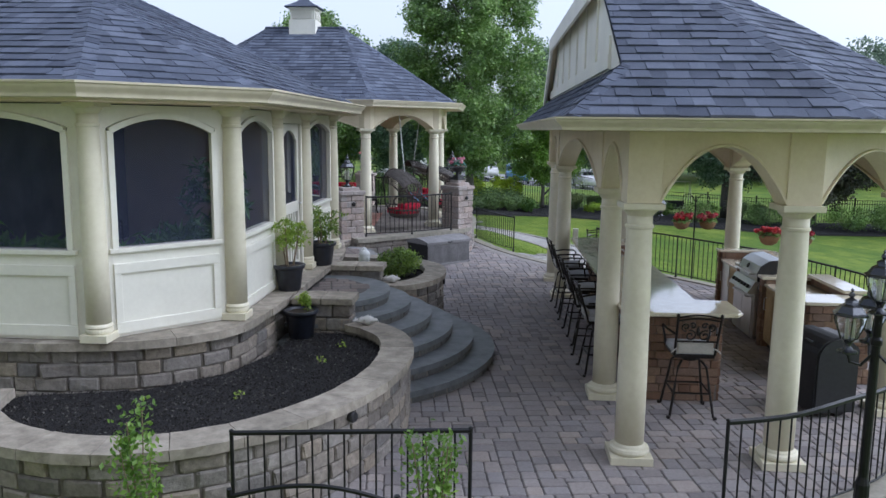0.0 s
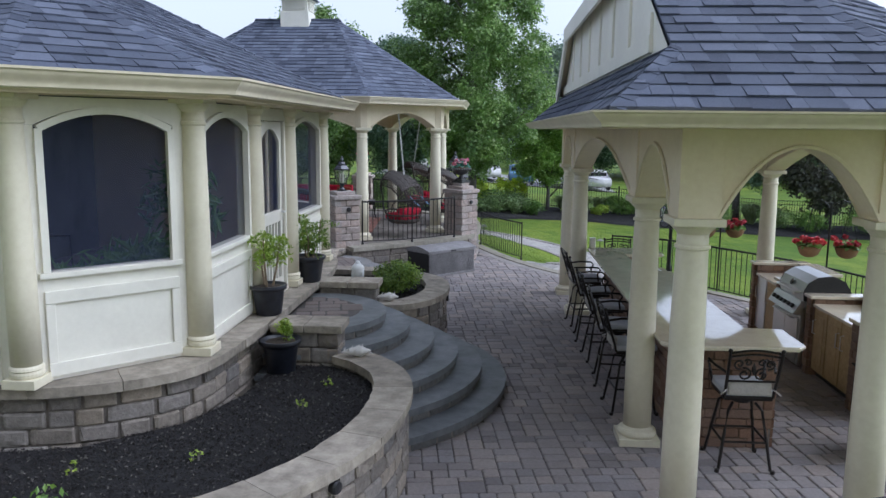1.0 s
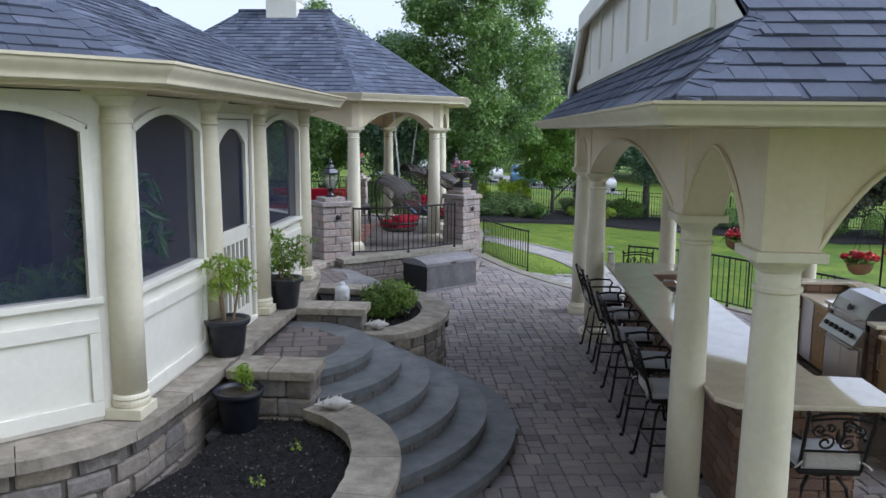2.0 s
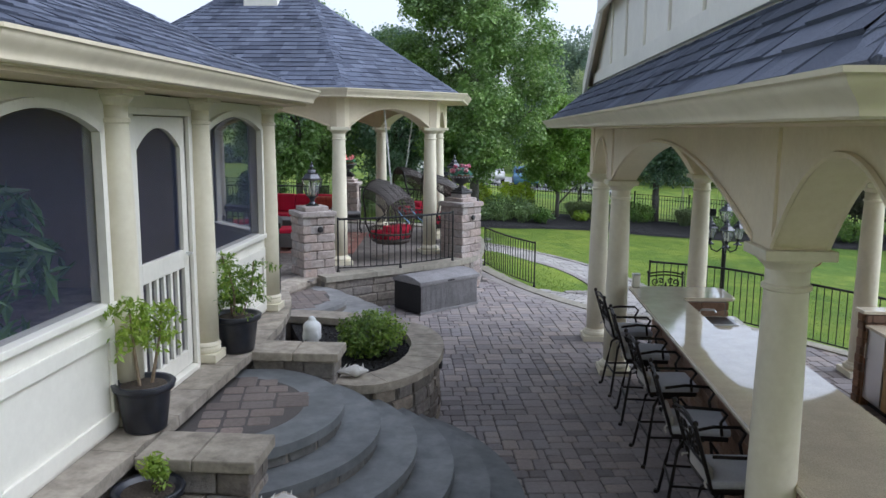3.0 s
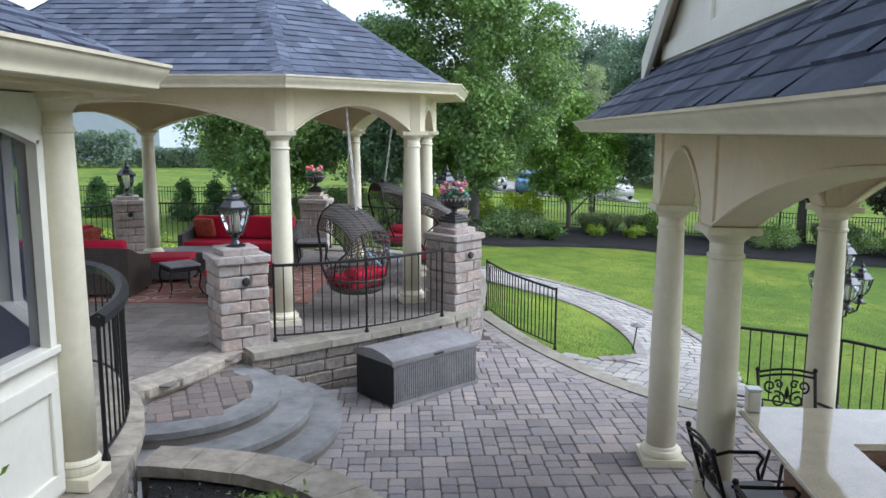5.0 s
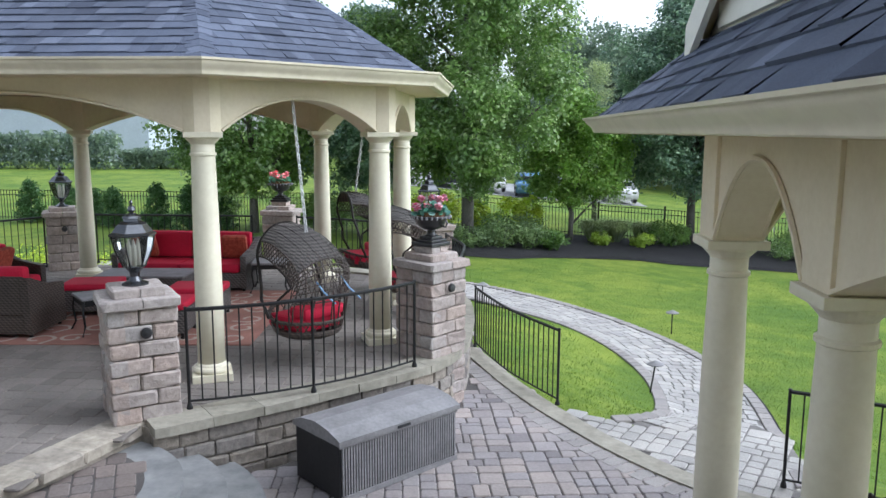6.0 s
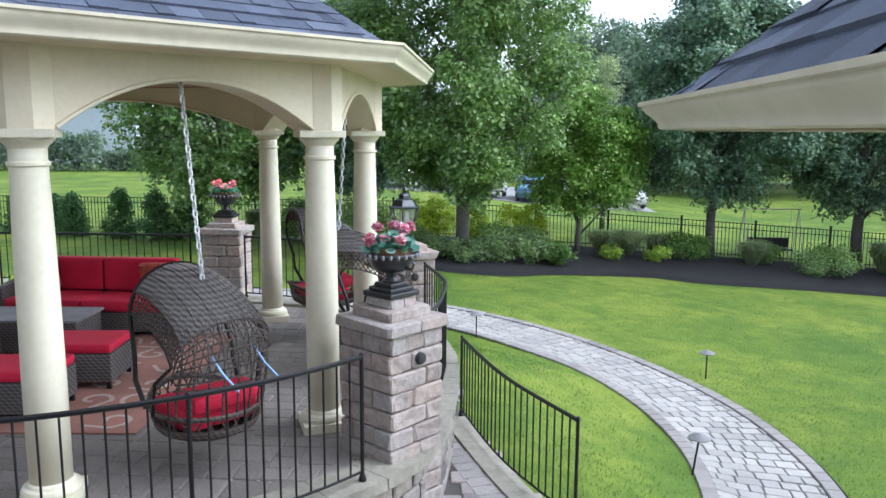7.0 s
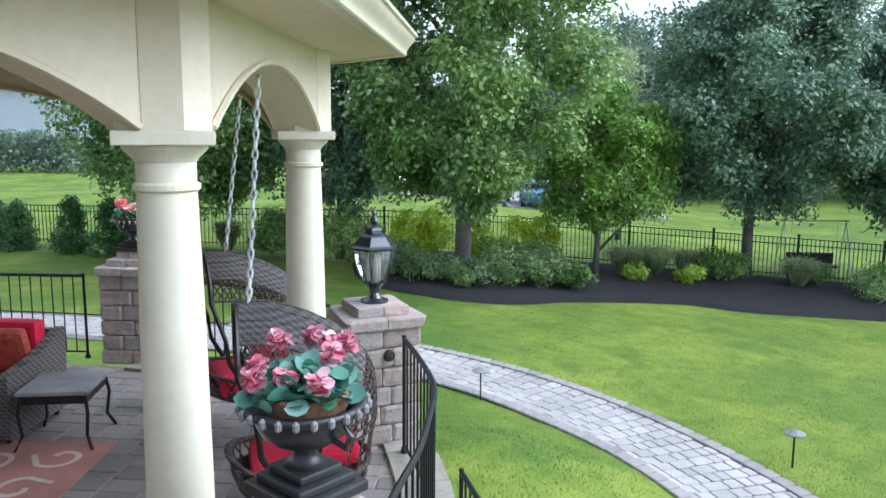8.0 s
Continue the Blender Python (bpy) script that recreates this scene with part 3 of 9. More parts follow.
def tab_mesh():
    """A unit roofing tab: 1 wide, 1 up the slope, its lower edge thick."""
    bm = bmesh.new()
    v = [bm.verts.new(c) for c in ((0, 0, 0), (1, 0, 0), (1, 1, 0.0), (0, 1, 0.0), (0, 0, 1), (1, 0, 1), (1, 1, 0.15), (0, 1, 0.15))]
    for f in ((4, 5, 6, 7), (0, 1, 5, 4), (1, 2, 6, 5), (3, 0, 4, 7)):
        bm.faces.new([v[i] for i in f])
    return finish(bm, "shingle_piece")


def roof(parent, eave, z0, slopes, clips=(), pieces=None, seed=1, course=0.16, budget=300, skip=(), only=None):
    """A roof over a convex plan: every eave edge carries a slope, cut where the slopes meet, and is laid with tabs.
    clips: more half planes (a, b, c) of the plan; pieces: a test of the plan for tabs that are objects of their own."""
    global TAB
    TAB = TAB or tab_mesh()
    r = random.Random(seed)
    n = len(eave)
    planes = []
    for i in range(n):
        (x0, y0), (x1, y1) = eave[i], eave[(i + 1) % n]
        l = math.hypot(x1 - x0, y1 - y0)
        nx, ny = -(y1 - y0) / l, (x1 - x0) / l
        s = slopes[i] if isinstance(slopes, (list, tuple)) else slopes
        planes.append((nx, ny, -(nx * x0 + ny * y0), s))
    made = []
    for i in range(n):
        if i in skip or (only is not None and i not in only):
            continue
        nx, ny, c, s = planes[i]
        poly = list(eave)
        for j in range(n):
            if j != i and j not in skip:
                a, b, d, t = planes[j]
                poly = clip(poly, a * t - nx * s, b * t - ny * s, d * t - c * s)
        for a, b, d in clips:
            poly = clip(poly, a, b, d)
        if len(poly) < 3:
            continue
        height = lambda x, y: z0 + s * (nx * x + ny * y + c)
        bm = bmesh.new()
        top = [bm.verts.new((x, y, height(x, y) - 0.004)) for x, y in poly]
        low = [bm.verts.new((x, y, height(x, y) - 0.06)) for x, y in poly]
        bm.faces.new(top)
        bm.faces.new(list(reversed(low)))
        for k in range(len(poly)):
            j = (k + 1) % len(poly)
            bm.faces.new((low[k], low[j], top[j], top[k]))
        slab = part("roof_slope", bm, "shingle", parent)
        # local frame: u along the eave, v up the slope
        (x0, y0), (x1, y1) = eave[i], eave[(i + 1) % n]
        l = math.hypot(x1 - x0, y1 - y0)
        ux, uy = (x1 - x0) / l, (y1 - y0) / l
        k = math.sqrt(1 + s * s)
        local = [((x - x0) * ux + (y - y0) * uy, (nx * x + ny * y + c) * k) for x, y in poly]

        def span(v):
            us = []
            for (ua, va), (ub, vb) in zip(local, local[1:] + local[:1]):
                if (va - v) * (vb - v) <= 0 and abs(va - vb) > 1e-9:
                    us.append(ua + (v - va) * (ub - ua) / (vb - va))
            return (min(us), max(us)) if len(us) > 1 else None

        def spot(u, v, h):
            return Vector((x0 + ux * u + nx * v / k, y0 + uy * u + ny * v / k, z0 + s * v / k)) + h * Vector((-nx * s / k, -ny * s / k, 1 / k))

        V, Fc = [], []
        v, vmax = min(q[1] for q in local) - 0.01, max(q[1] for q in local)
        while v < vmax - 0.02:
            v1 = min(v + course * 1.06, vmax)
            a, b = span(max(v, min(q[1] for q in local) + 1e-4)), span(v1 - 1e-4)
            if a and b:
                u = min(a[0], b[0]) - r.uniform(0, 0.3)
                end = max(a[1], b[1])
                while u < end:
                    w = r.choice((0.11, 0.14, 0.17, 0.2, 0.24, 0.28))
                    h = 0.021 if r.random() < 0.5 else 0.013
                    q0, q1, q2, q3 = max(u, a[0]), min(u + w - 0.003, a[1]), min(u + w - 0.003, b[1]), max(u, b[0])
                    whole = q0 == u == q3 and q1 == q2
                    p = spot(u, v, 0)
                    if whole and pieces and len(made) < budget and pieces(p.x, p.y):
                        ob = new("shingle", TAB)
                        ob.parent = slab
                        X, Y = Vector((ux, uy, 0)), Vector((nx / k, ny / k, s / k))
                        Z = X.cross(Y)
                        m = Matrix((X * (q1 - q0), Y * (v1 - v), Z * h)).transposed().to_4x4()
                        m.translation = spot(u, v, 0.001)
                        ob.matrix_basis = m
                        made.append(ob)
                    elif q1 - q0 > 0.004 or q2 - q3 > 0.004:
                        q1, q2 = max(q1, q0 + 1e-4), max(q2, q3 + 1e-4)
                        m0 = len(V)
                        V += [spot(q0, v, 0.001), spot(q1, v, 0.001), spot(q0, v, h), spot(q1, v, h), spot(q2, v1, 0.003), spot(q3, v1, 0.003)]
                        Fc += [(m0, m0 + 1, m0 + 3, m0 + 2), (m0 + 2, m0 + 3, m0 + 4, m0 + 5)]
                    u += w
            v += course
        me = bpy.data.meshes.new("shingles")
        me.from_pydata(V, [], Fc)
        me.materials.append(M["shingle"])
        part("shingle_field", me, None, slab, kind="stuff")
    return planes


def hip_caps(parent, a, b, na, nb, step=0.14, half=0.13):
    """Bent cap tabs along a hip from a (low) to b (high); na, nb: the plan ways down to either side of it."""
    a, b = Vector(a), Vector(b)
    d = b - a
    L = d.length
    d.normalize()
    V, F = [], []
    s = 0.0
    while s < L:
        p, q = a + d * s, a + d * min(L, s + step * 1.25)
        for sl in (na, nb):
            w = Vector(sl) * half
            m0 = len(V)
            V += [p + Vector((0, 0, 0.022)), p + w + Vector((0, 0, 0.016)), q + w + Vector((0, 0, 0.008)), q + Vector((0, 0, 0.012)), p + w + Vector((0, 0, -0.004)), p + Vector((0, 0, 0.0))]
            quads = [(m0, m0 + 1, m0 + 2, m0 + 3), (m0 + 5, m0 + 4, m0 + 1, m0), (m0 + 1, m0 + 4, m0 + 2)]
            if (V[m0 + 1] - V[m0]).cross(V[m0 + 3] - V[m0]).z < 0:
                quads = [tuple(reversed(f)) for f in quads]
            F += quads
        s += step
    me = bpy.data.meshes.new("hip")
    me.from_pydata(V, [], F)
    me.materials.append(M["shingle"])
    part("hip_cap", me, None, parent, kind="stuff")


def hips_of(parent, eave, z0, s, length):
    """Caps on the hips that rise from the eave's corners."""
    n = len(eave)
    for i, (x, y) in enumerate(eave):
        if length[i] <= 0:
            continue
        (xa, ya), (xb, yb) = eave[i - 1], eave[(i + 1) % n]
        e0, e1 = Vector((x - xa, y - ya)).normalized(), Vector((xb - x, yb - y)).normalized()
        n0, n1 = Vector((-e0.y, e0.x)), Vector((-e1.y, e1.x))
        w = n0 + n1
        w = w / w.dot(n0)
        L = length[i]
        a, b = Vector((x, y, z0)), Vector((x + w.x * L, y + w.y * L, z0 + s * L))
        d = (b - a).normalized()
        sides = []
        for m, sign in ((n0, -1), (n1, 1)):
            up = Vector((-m.x * s, -m.y * s, 1)).normalized()
            side = up.cross(d).normalized()
            mid = e0 * -1 if sign < 0 else e1
            if side.xy.dot(mid) < 0:
                side = -side
            sides.append(side)
        hip_caps(parent, a, b, sides[0], sides[1])


def hip_line(parent, a, b, m0, s0, m1, s1, half=0.13):
    """Caps on a hip from a to b between two slopes, given by their inward ways in the plan and their rises."""
    d = (Vector(b) - Vector(a)).normalized()
    sides = []
    for (m, s), (o, q) in (((m0, s0), (m1, s1)), ((m1, s1), (m0, s0))):
        side = Vector((-m[0] * s, -m[1] * s, 1)).normalized().cross(d).normalized()
        if s * (m[0] * side.x + m[1] * side.y) > q * (o[0] * side.x + o[1] * side.y):
            side = -side
        sides.append(side)
    hip_caps(parent, a, b, sides[0], sides[1], half=half)


def gutter(parent, eave, z, closed=True, size=0.13):
    """A moulded gutter along each eave edge, mitred at the corners."""
    n = len(eave)
    curve = [(0.052 + 0.056 * smooth(k / 8), -size * (0.86 - 0.69 * k / 8)) for k in range(9)]
    prof = [(-0.02, -size), (0.040, -size), (0.050, -size * 0.95), *curve, (0.122, -size * 0.13), (0.124, 0.0), (0.104, 0.0), (0.100, -0.02), (-0.02, -0.02)]
    corners = []
    for i, (x, y) in enumerate(eave):
        (xa, ya), (xb, yb) = eave[i - 1], eave[(i + 1) % n]
        e0, e1 = Vector((x - xa, y - ya)).normalized(), Vector((xb - x, yb - y)).normalized()
        n0, n1 = Vector((e0.y, -e0.x)), Vector((e1.y, -e1.x))
        w = n0 + n1
        corners.append((Vector((x, y)), w / w.dot(n0)))
    for i in range(n):
        j = (i + 1) % n
        bm = bmesh.new()
        rows = []
        for p, w in (corners[i], corners[j]):
            rows.append([bm.verts.new((*(p + w * o), z + h)) for o, h in prof])
        m = len(prof)
        for k in range(m):
            q = (k + 1) % m
            bm.faces.new((rows[0][k], rows[1][k], rows[1][q], rows[0][q])).smooth = 2 < k < 11
        part("gutter", bm, "gutter", parent)


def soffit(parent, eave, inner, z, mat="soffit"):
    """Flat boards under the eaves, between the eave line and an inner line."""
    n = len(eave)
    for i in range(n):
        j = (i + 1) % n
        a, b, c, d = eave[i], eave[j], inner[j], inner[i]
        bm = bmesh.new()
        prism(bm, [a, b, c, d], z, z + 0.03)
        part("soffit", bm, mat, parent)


def offset(poly, d):
    """A convex counter-clockwise polygon, grown by d."""
    n = len(poly)
    out = []
    for i, (x, y) in enumerate(poly):
        (xa, ya), (xb, yb) = poly[i - 1], poly[(i + 1) % n]
        e0, e1 = Vector((x - xa, y - ya)).normalized(), Vector((xb - x, yb - y)).normalized()
        n0, n1 = Vector((e0.y, -e0.x)), Vector((e1.y, -e1.x))
        w = n0 + n1
        w = w / w.dot(n0) * d
        out.append((x + w.x, y + w.y))
    return out


# ---- columns and arches ----
COLS = {}


def column(parent, x, y, z0, z1, r=0.135, turn=0.0, foot=1.45):
    key = (round(z1 - z0, 3), r, foot)
    h = z1 - z0
    if key not in COLS:
        shaft = lathe(bmesh.new(), [(r * 1.0, 0.15), (r * 1.0, h * 0.35), (r * 0.93, h * 0.7), (r * 0.84, h - 0.20), (r * 0.84, h - 0.10)], 28)
        base = bmesh.new()
        box(base, -r * foot, r * foot, -r * foot, r * foot, 0.0, 0.075, 0.006)
        lathe(base, [(r * foot * 0.9, 0.076), (r * foot * 0.96, 0.09), (r * foot * 0.97, 0.11), (r * foot * 0.92, 0.13), (r * 1.15, 0.14), (r * 1.1, 0.155), (r * 1.0, 0.17)], 28)
        top = bmesh.new()
        lathe(top, [(r * 0.84, h - 0.235), (r * 0.95, h - 0.225), (r * 0.95, h - 0.205), (r * 0.84, h - 0.195)], 28)
        lathe(top, [(r * 0.85, h - 0.12), (r * 0.92, h - 0.105), (r * 1.18, h - 0.07), (r * 1.2, h - 0.055)], 28)
        box(top, -r * 1.35, r * 1.35, -r * 1.35, r * 1.35, h - 0.054, h, 0.006)
        COLS[key] = finish(shaft, "column", True), finish(base, "column"), finish(top, "column")
    a, b, c = COLS[key]
    ob = part("column", a, None, parent, m=pose(x, y, z0, 0, 0, turn))
    part("plinth", b, None, ob)
    part("capital", c, None, ob)
    return ob


def arch_beam(parent, p, q, z0, z1, rise, inset=0.14, thick=0.26, trim=True, mat="cream"):
    """The panel between two columns, from their heads z0 up to z1, cut by an arch."""
    p, q = Vector((*p, 0)), Vector((*q, 0))
    d = q - p
    L = d.length
    ang = math.degrees(math.atan2(d.y, d.x))
    N = 24
    bm = bmesh.new()
    us = [0, inset] + [inset + (L - 2 * inset) * k / N for k in range(1, N)] + [L - inset, L]
    zs = [z0 if (u <= inset + 1e-6 or u >= L - inset - 1e-6) else z0 + rise * (1 - abs((u - L / 2) / (L / 2 - inset)) ** 2.1) for u in us]
    rows = []
    for y in (-thick / 2, thick / 2):
        rows.append(([bm.verts.new((u, y, z)) for u, z in zip(us, zs)], [bm.verts.new((u, y, z1)) for u in us]))
    (a0, a1), (b0, b1) = rows
    for k in range(len(us) - 1):
        bm.faces.new((a0[k], a0[k + 1], a1[k + 1], a1[k]))
        bm.faces.new((b0[k + 1], b0[k], b1[k], b1[k + 1]))
        bm.faces.new((a0[k + 1], a0[k], b0[k], b0[k + 1]))
        bm.faces.new((a1[k], a1[k + 1], b1[k + 1], b1[k]))
    for k in (0, -1):
        bm.faces.new((a0[k], a1[k], b1[k], b0[k]))
    ob = part("beam", bm, mat, parent, m=pose(p.x, p.y, 0, 0, 0, ang))
    if trim:
        for y in (-thick / 2 - 0.012, thick / 2 + 0.012):
            t = bmesh.new()
            tube(t, [(u, y, z + 0.012) for u, z in zip(us[1:-1], zs[1:-1])], 0.016, 5)
            part("arch_trim", t, mat, ob)
    return ob


# ---- the open pavilion with the bar ----
PZ, PS = 3.168, 0.6
pav_cols = [(1.33, 7.05), (2.70, 7.05), (4.40, 8.55), (4.40, 14.40), (2.69, 15.80), (1.28, 15.80), (1.31, 14.22), (1.34, 8.80)]
pavilion = thing("pavilion", "cream open pavilion with round columns, arches and a slate-blue shingle roof", "pavilion")
for x, y in pav_cols:
    column(pavilion, x, y, 0, 2.42)
for i, (p, q) in enumerate(zip(pav_cols, pav_cols[1:] + pav_cols[:1])):
    span = math.hypot(q[0] - p[0], q[1] - p[1])
    arch_beam(pavilion, p, q, 2.42, 3.08, 0.5 if span < 2 else (0.46 if span < 3 else 0.5))
for x, y in pav_cols:
    part("beam_corner", boxes((x - 0.15, x + 0.15, y - 0.15, y + 0.15, 2.421, 3.079), bevel=0.004), "cream", pavilion)
pav_hull = [(1.33, 7.05), (2.70, 7.05), (4.40, 8.55), (4.40, 14.40), (2.70, 15.80), (1.33, 15.80)]
pav_eave = [(0.60, 6.40), (3.0, 6.40), (5.05, 8.25), (5.05, 14.7), (3.0, 16.80), (0.60, 16.80)]
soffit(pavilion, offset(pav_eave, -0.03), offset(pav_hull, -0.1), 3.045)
gutter(pavilion, pav_eave, PZ - 0.012, size=0.106)
GX = 1.13
OV, WS = 0.14, 0.88
roof(pavilion, pav_eave, PZ, [PS, PS, PS, PS, PS, WS], clips=[(-1, 0, GX)], seed=3, pieces=lambda x, y: y < 9.5, budget=90)
TOPZ = 4.62
up_x = GX - OV - (TOPZ - PZ) / PS
up_eave = [(up_x, 6.40)] + pav_eave[1:5] + [(up_x, 16.80)]
roof(pavilion, up_eave, PZ, PS, clips=[(1, 0, -GX)], seed=4, only=(0, 1, 2, 3, 4), pieces=lambda x, y: y < 8.2, budget=210)
roof(pavilion, up_eave, PZ, PS, clips=[(1, 0, -(GX - OV))], seed=5, only=(5,))
hips_of(pavilion, pav_eave, PZ, PS, [0, 3.0, 3.0, 3.0, 3.0, 0])
for far, y0, yd in ((0, 6.40, 1), (1, 16.80, -1)):
    d = GX - 0.60
    hip_line(pavilion, (0.60, y0, PZ), (GX, y0 + yd * d * WS / PS, PZ + WS * d), (1, 0), WS, (0, yd), PS, half=0.10)
# gable wall over the skirt roof
mid = (6.40 + 16.80) / 2
gz = PZ + WS * (GX - 0.60)


def gable_y(z, far):
    d = (z - PZ) / PS
    return 16.80 - d if far else 6.40 + d


bm = bmesh.new()
outline = [(gable_y(gz, 0), gz), (gable_y(gz, 1), gz), (gable_y(TOPZ, 1), TOPZ), (gable_y(TOPZ, 0), TOPZ)]
front = [bm.verts.new((GX, y, z - 0.02)) for y, z in outline]
back = [bm.verts.new((GX + 0.12, y, z - 0.02)) for y, z in outline]
bm.faces.new(front)
bm.faces.new(list(reversed(back)))
for i in range(4):
    j = (i + 1) % 4
    bm.faces.new((front[i], back[i], back[j], front[j]))
gable = part("gable_wall", bm, "white", pavilion)
y = 7.9
while y < 15.2:
    top = min(TOPZ, PZ + PS * (min(y - 6.40, 16.80 - y)) - 0.1)
    part("batten", boxes((GX - 0.025, GX - 0.001, y - 0.03, y + 0.03, gz + 0.16, top), bevel=0.003), "white", gable)
    y += 1.05
part("base_board", boxes((GX - 0.035, GX - 0.001, gable_y(gz + 0.22, 0) + 0.3, gable_y(gz + 0.22, 1), gz + 0.015, gz + 0.155), bevel=0.004), "white", gable)
# sloping boards along the gable's far edge
for x0, x1, dz0, dz1, mt in ((GX - OV, GX - OV + 0.04, -0.20, 0.04, "white"), (GX - OV + 0.04, GX - 0.002, -0.03, 0.0, "soffit"), (GX - OV + 0.02, GX - 0.002, 0.012, 0.05, "shingle")):
    bm = bmesh.new()
    pr = [(gable_y(gz + 0.02, 1), gz + 0.02), (gable_y(TOPZ, 1), TOPZ)]
    vs = [bm.verts.new((x, yy, zz + dz)) for x in (x0, x1) for yy, zz in pr for dz in (dz0, dz1)]
    for f in ((0, 1, 3, 2), (4, 6, 7, 5), (0, 4, 5, 1), (2, 3, 7, 6), (0, 2, 6, 4), (1, 5, 7, 3)):
        bm.faces.new([vs[k] for k in f])
    part("rake_board", bm, mt, pavilion)
# level eave over the gable wall
ya, yb = gable_y(TOPZ, 0), gable_y(TOPZ, 1)
part("eave_board", boxes((GX - OV - 0.02, GX - OV + 0.018, ya - 0.1, yb + 0.1, TOPZ - 0.2, TOPZ + 0.03), bevel=0.004), "white", pavilion)
part("eave_soffit", boxes((GX - OV + 0.02, GX - 0.002, ya, yb, TOPZ - 0.06, TOPZ - 0.03)), "soffit", pavilion)
# boarded ceiling under the roof
bm = bmesh.new()
inner = offset(pav_hull, -0.14)
cx, cy = 2.85, 11.5
prism(bm, inner, 3.085, 3.10)
part("ceiling", bm, "ceiling_wood", pavilion)

# ---- the octagonal gazebo ----
GZF, GCAP, GTOP, GE = 0.57, 3.04, 3.56, 3.66
R8 = 2.78
EX, WX, CY = -4.08, -6.0, 20.98


def oct_ring(r):
    """An octagon stretched along x, counter-clockwise from the east side's south end."""
    pts = []
    for k in (-0.5, 0.5, 1.5):
        a = math.radians(45 * k)
        pts.append((EX + r * math.cos(a), CY + r * math.sin(a)))
    for k in (2.5, 3.5, 4.5, 5.5):
        a = math.radians(45 * k)
        pts.append((WX + r * math.cos(a), CY + r * math.sin(a)))
    a = math.radians(45 * 6.5)
    pts.append((EX + r * math.cos(a), CY + r * math.sin(a)))
    return pts


gz_cols = oct_ring(R8)
gazebo = thing("gazebo", "cream octagonal gazebo with round columns, arches and a shingle roof", "gazebo")
for i, (x, y) in enumerate(gz_cols):
    column(gazebo, x, y, GZF, GCAP, turn=22.5 + 0)
for p, q in zip(gz_cols, gz_cols[1:] + gz_cols[:1]):
    arch_beam(gazebo, p, q, GCAP, GTOP, 0.33 if abs(p[0] - q[0]) < 3 else 0.36)
for i, (x, y) in enumerate(gz_cols):
    bm = lathe(bmesh.new(), [(0.19, GCAP + 0.001), (0.19, GTOP - 0.001)], 8)
    part("beam_corner", bm, "cream", gazebo, m=pose(x, y, 0) @ pose(0, 0, 0, 0, 0, 0) @ Matrix.Translation((0, 0, 0)))
gz_eave = offset(gz_cols, 0.60)
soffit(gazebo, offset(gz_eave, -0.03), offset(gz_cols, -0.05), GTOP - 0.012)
gutter(gazebo, gz_eave, GE + 0.03, size=0.15)
GS = 0.635
roof(gazebo, gz_eave, GE, GS, seed=11, pieces=lambda x, y: y < 19.6 and x > -3.6, budget=300)
half = CY - min(y for x, y in gz_eave)
hips_of(gazebo, gz_eave, GE, GS, [half] * 8)
rz = GE + GS * half
part("ridge_cap", boxes((WX - 0.1, EX + 0.1, CY - 0.1, CY + 0.1, rz - 0.05, rz + 0.012), bevel=0.02), "shingle", gazebo)
bm = bmesh.new()
prism(bm, offset(gz_cols, -0.13), GTOP + 0.002, GTOP + 0.02)
part("ceiling", bm, "ceiling_wood", gazebo)
# cupola on the ridge
ccx, cs = (EX + WX) / 2, 0.35
cup = part("cupola", boxes((ccx - cs, ccx + cs, CY - cs, CY + cs, rz - 0.3, rz + 0.16), bevel=0.01), "white", gazebo)
part("cupola_frame", boxes((ccx - cs + 0.03, ccx + cs - 0.03, CY - cs + 0.03, CY + cs - 0.03, rz + 0.16, rz + 0.42), (ccx - cs - 0.02, ccx + cs + 0.02, CY - cs - 0.02, CY + cs + 0.02, rz + 0.42, rz + 0.47), bevel=0.005), "white", cup)
for k in range(7):
    z = rz + 0.185 + k * 0.033
    part("louvre", boxes((ccx - cs + 0.08, ccx + cs - 0.08, CY - cs - 0.005, CY - cs + 0.028, z, z + 0.02)), "white", cup)
    part("louvre", boxes((ccx + cs - 0.028, ccx + cs + 0.005, CY - cs + 0.08, CY + cs - 0.08, z, z + 0.02)), "white", cup)
bm = bmesh.new()
q = cs + 0.1
prof = [(q, 0.471), (q, 0.49), (q * 0.72, 0.55), (q * 0.4, 0.64), (q * 0.12, 0.74), (0.02, 0.78)]
lathe(bm, [(a * 1.414, b) for a, b in prof], 4)
part("cupola_roof", bm, "shingle", cup, m=pose(ccx, CY, rz, 0, 0, 45))

# ---- the screened porch ----
LZ = 1.05
porch = thing("screened_porch", "white screened porch with arched screens, round columns and a shingle roof", "porch")
HX, HY = -2.74, 6.93
face = [(-9.0, HY), (-3.70, HY), (HX, 7.90), (HX, 12.80), (-3.70, 13.78), (-9.0, 13.78)]
P_TOP = 3.24


def arch_pts(x0, x1, z_spring, rise, n=14):
    return [(x0 + (x1 - x0) * k / n, z_spring + rise * (1 - (2 * k / n - 1) ** 2)) for k in range(n + 1)]


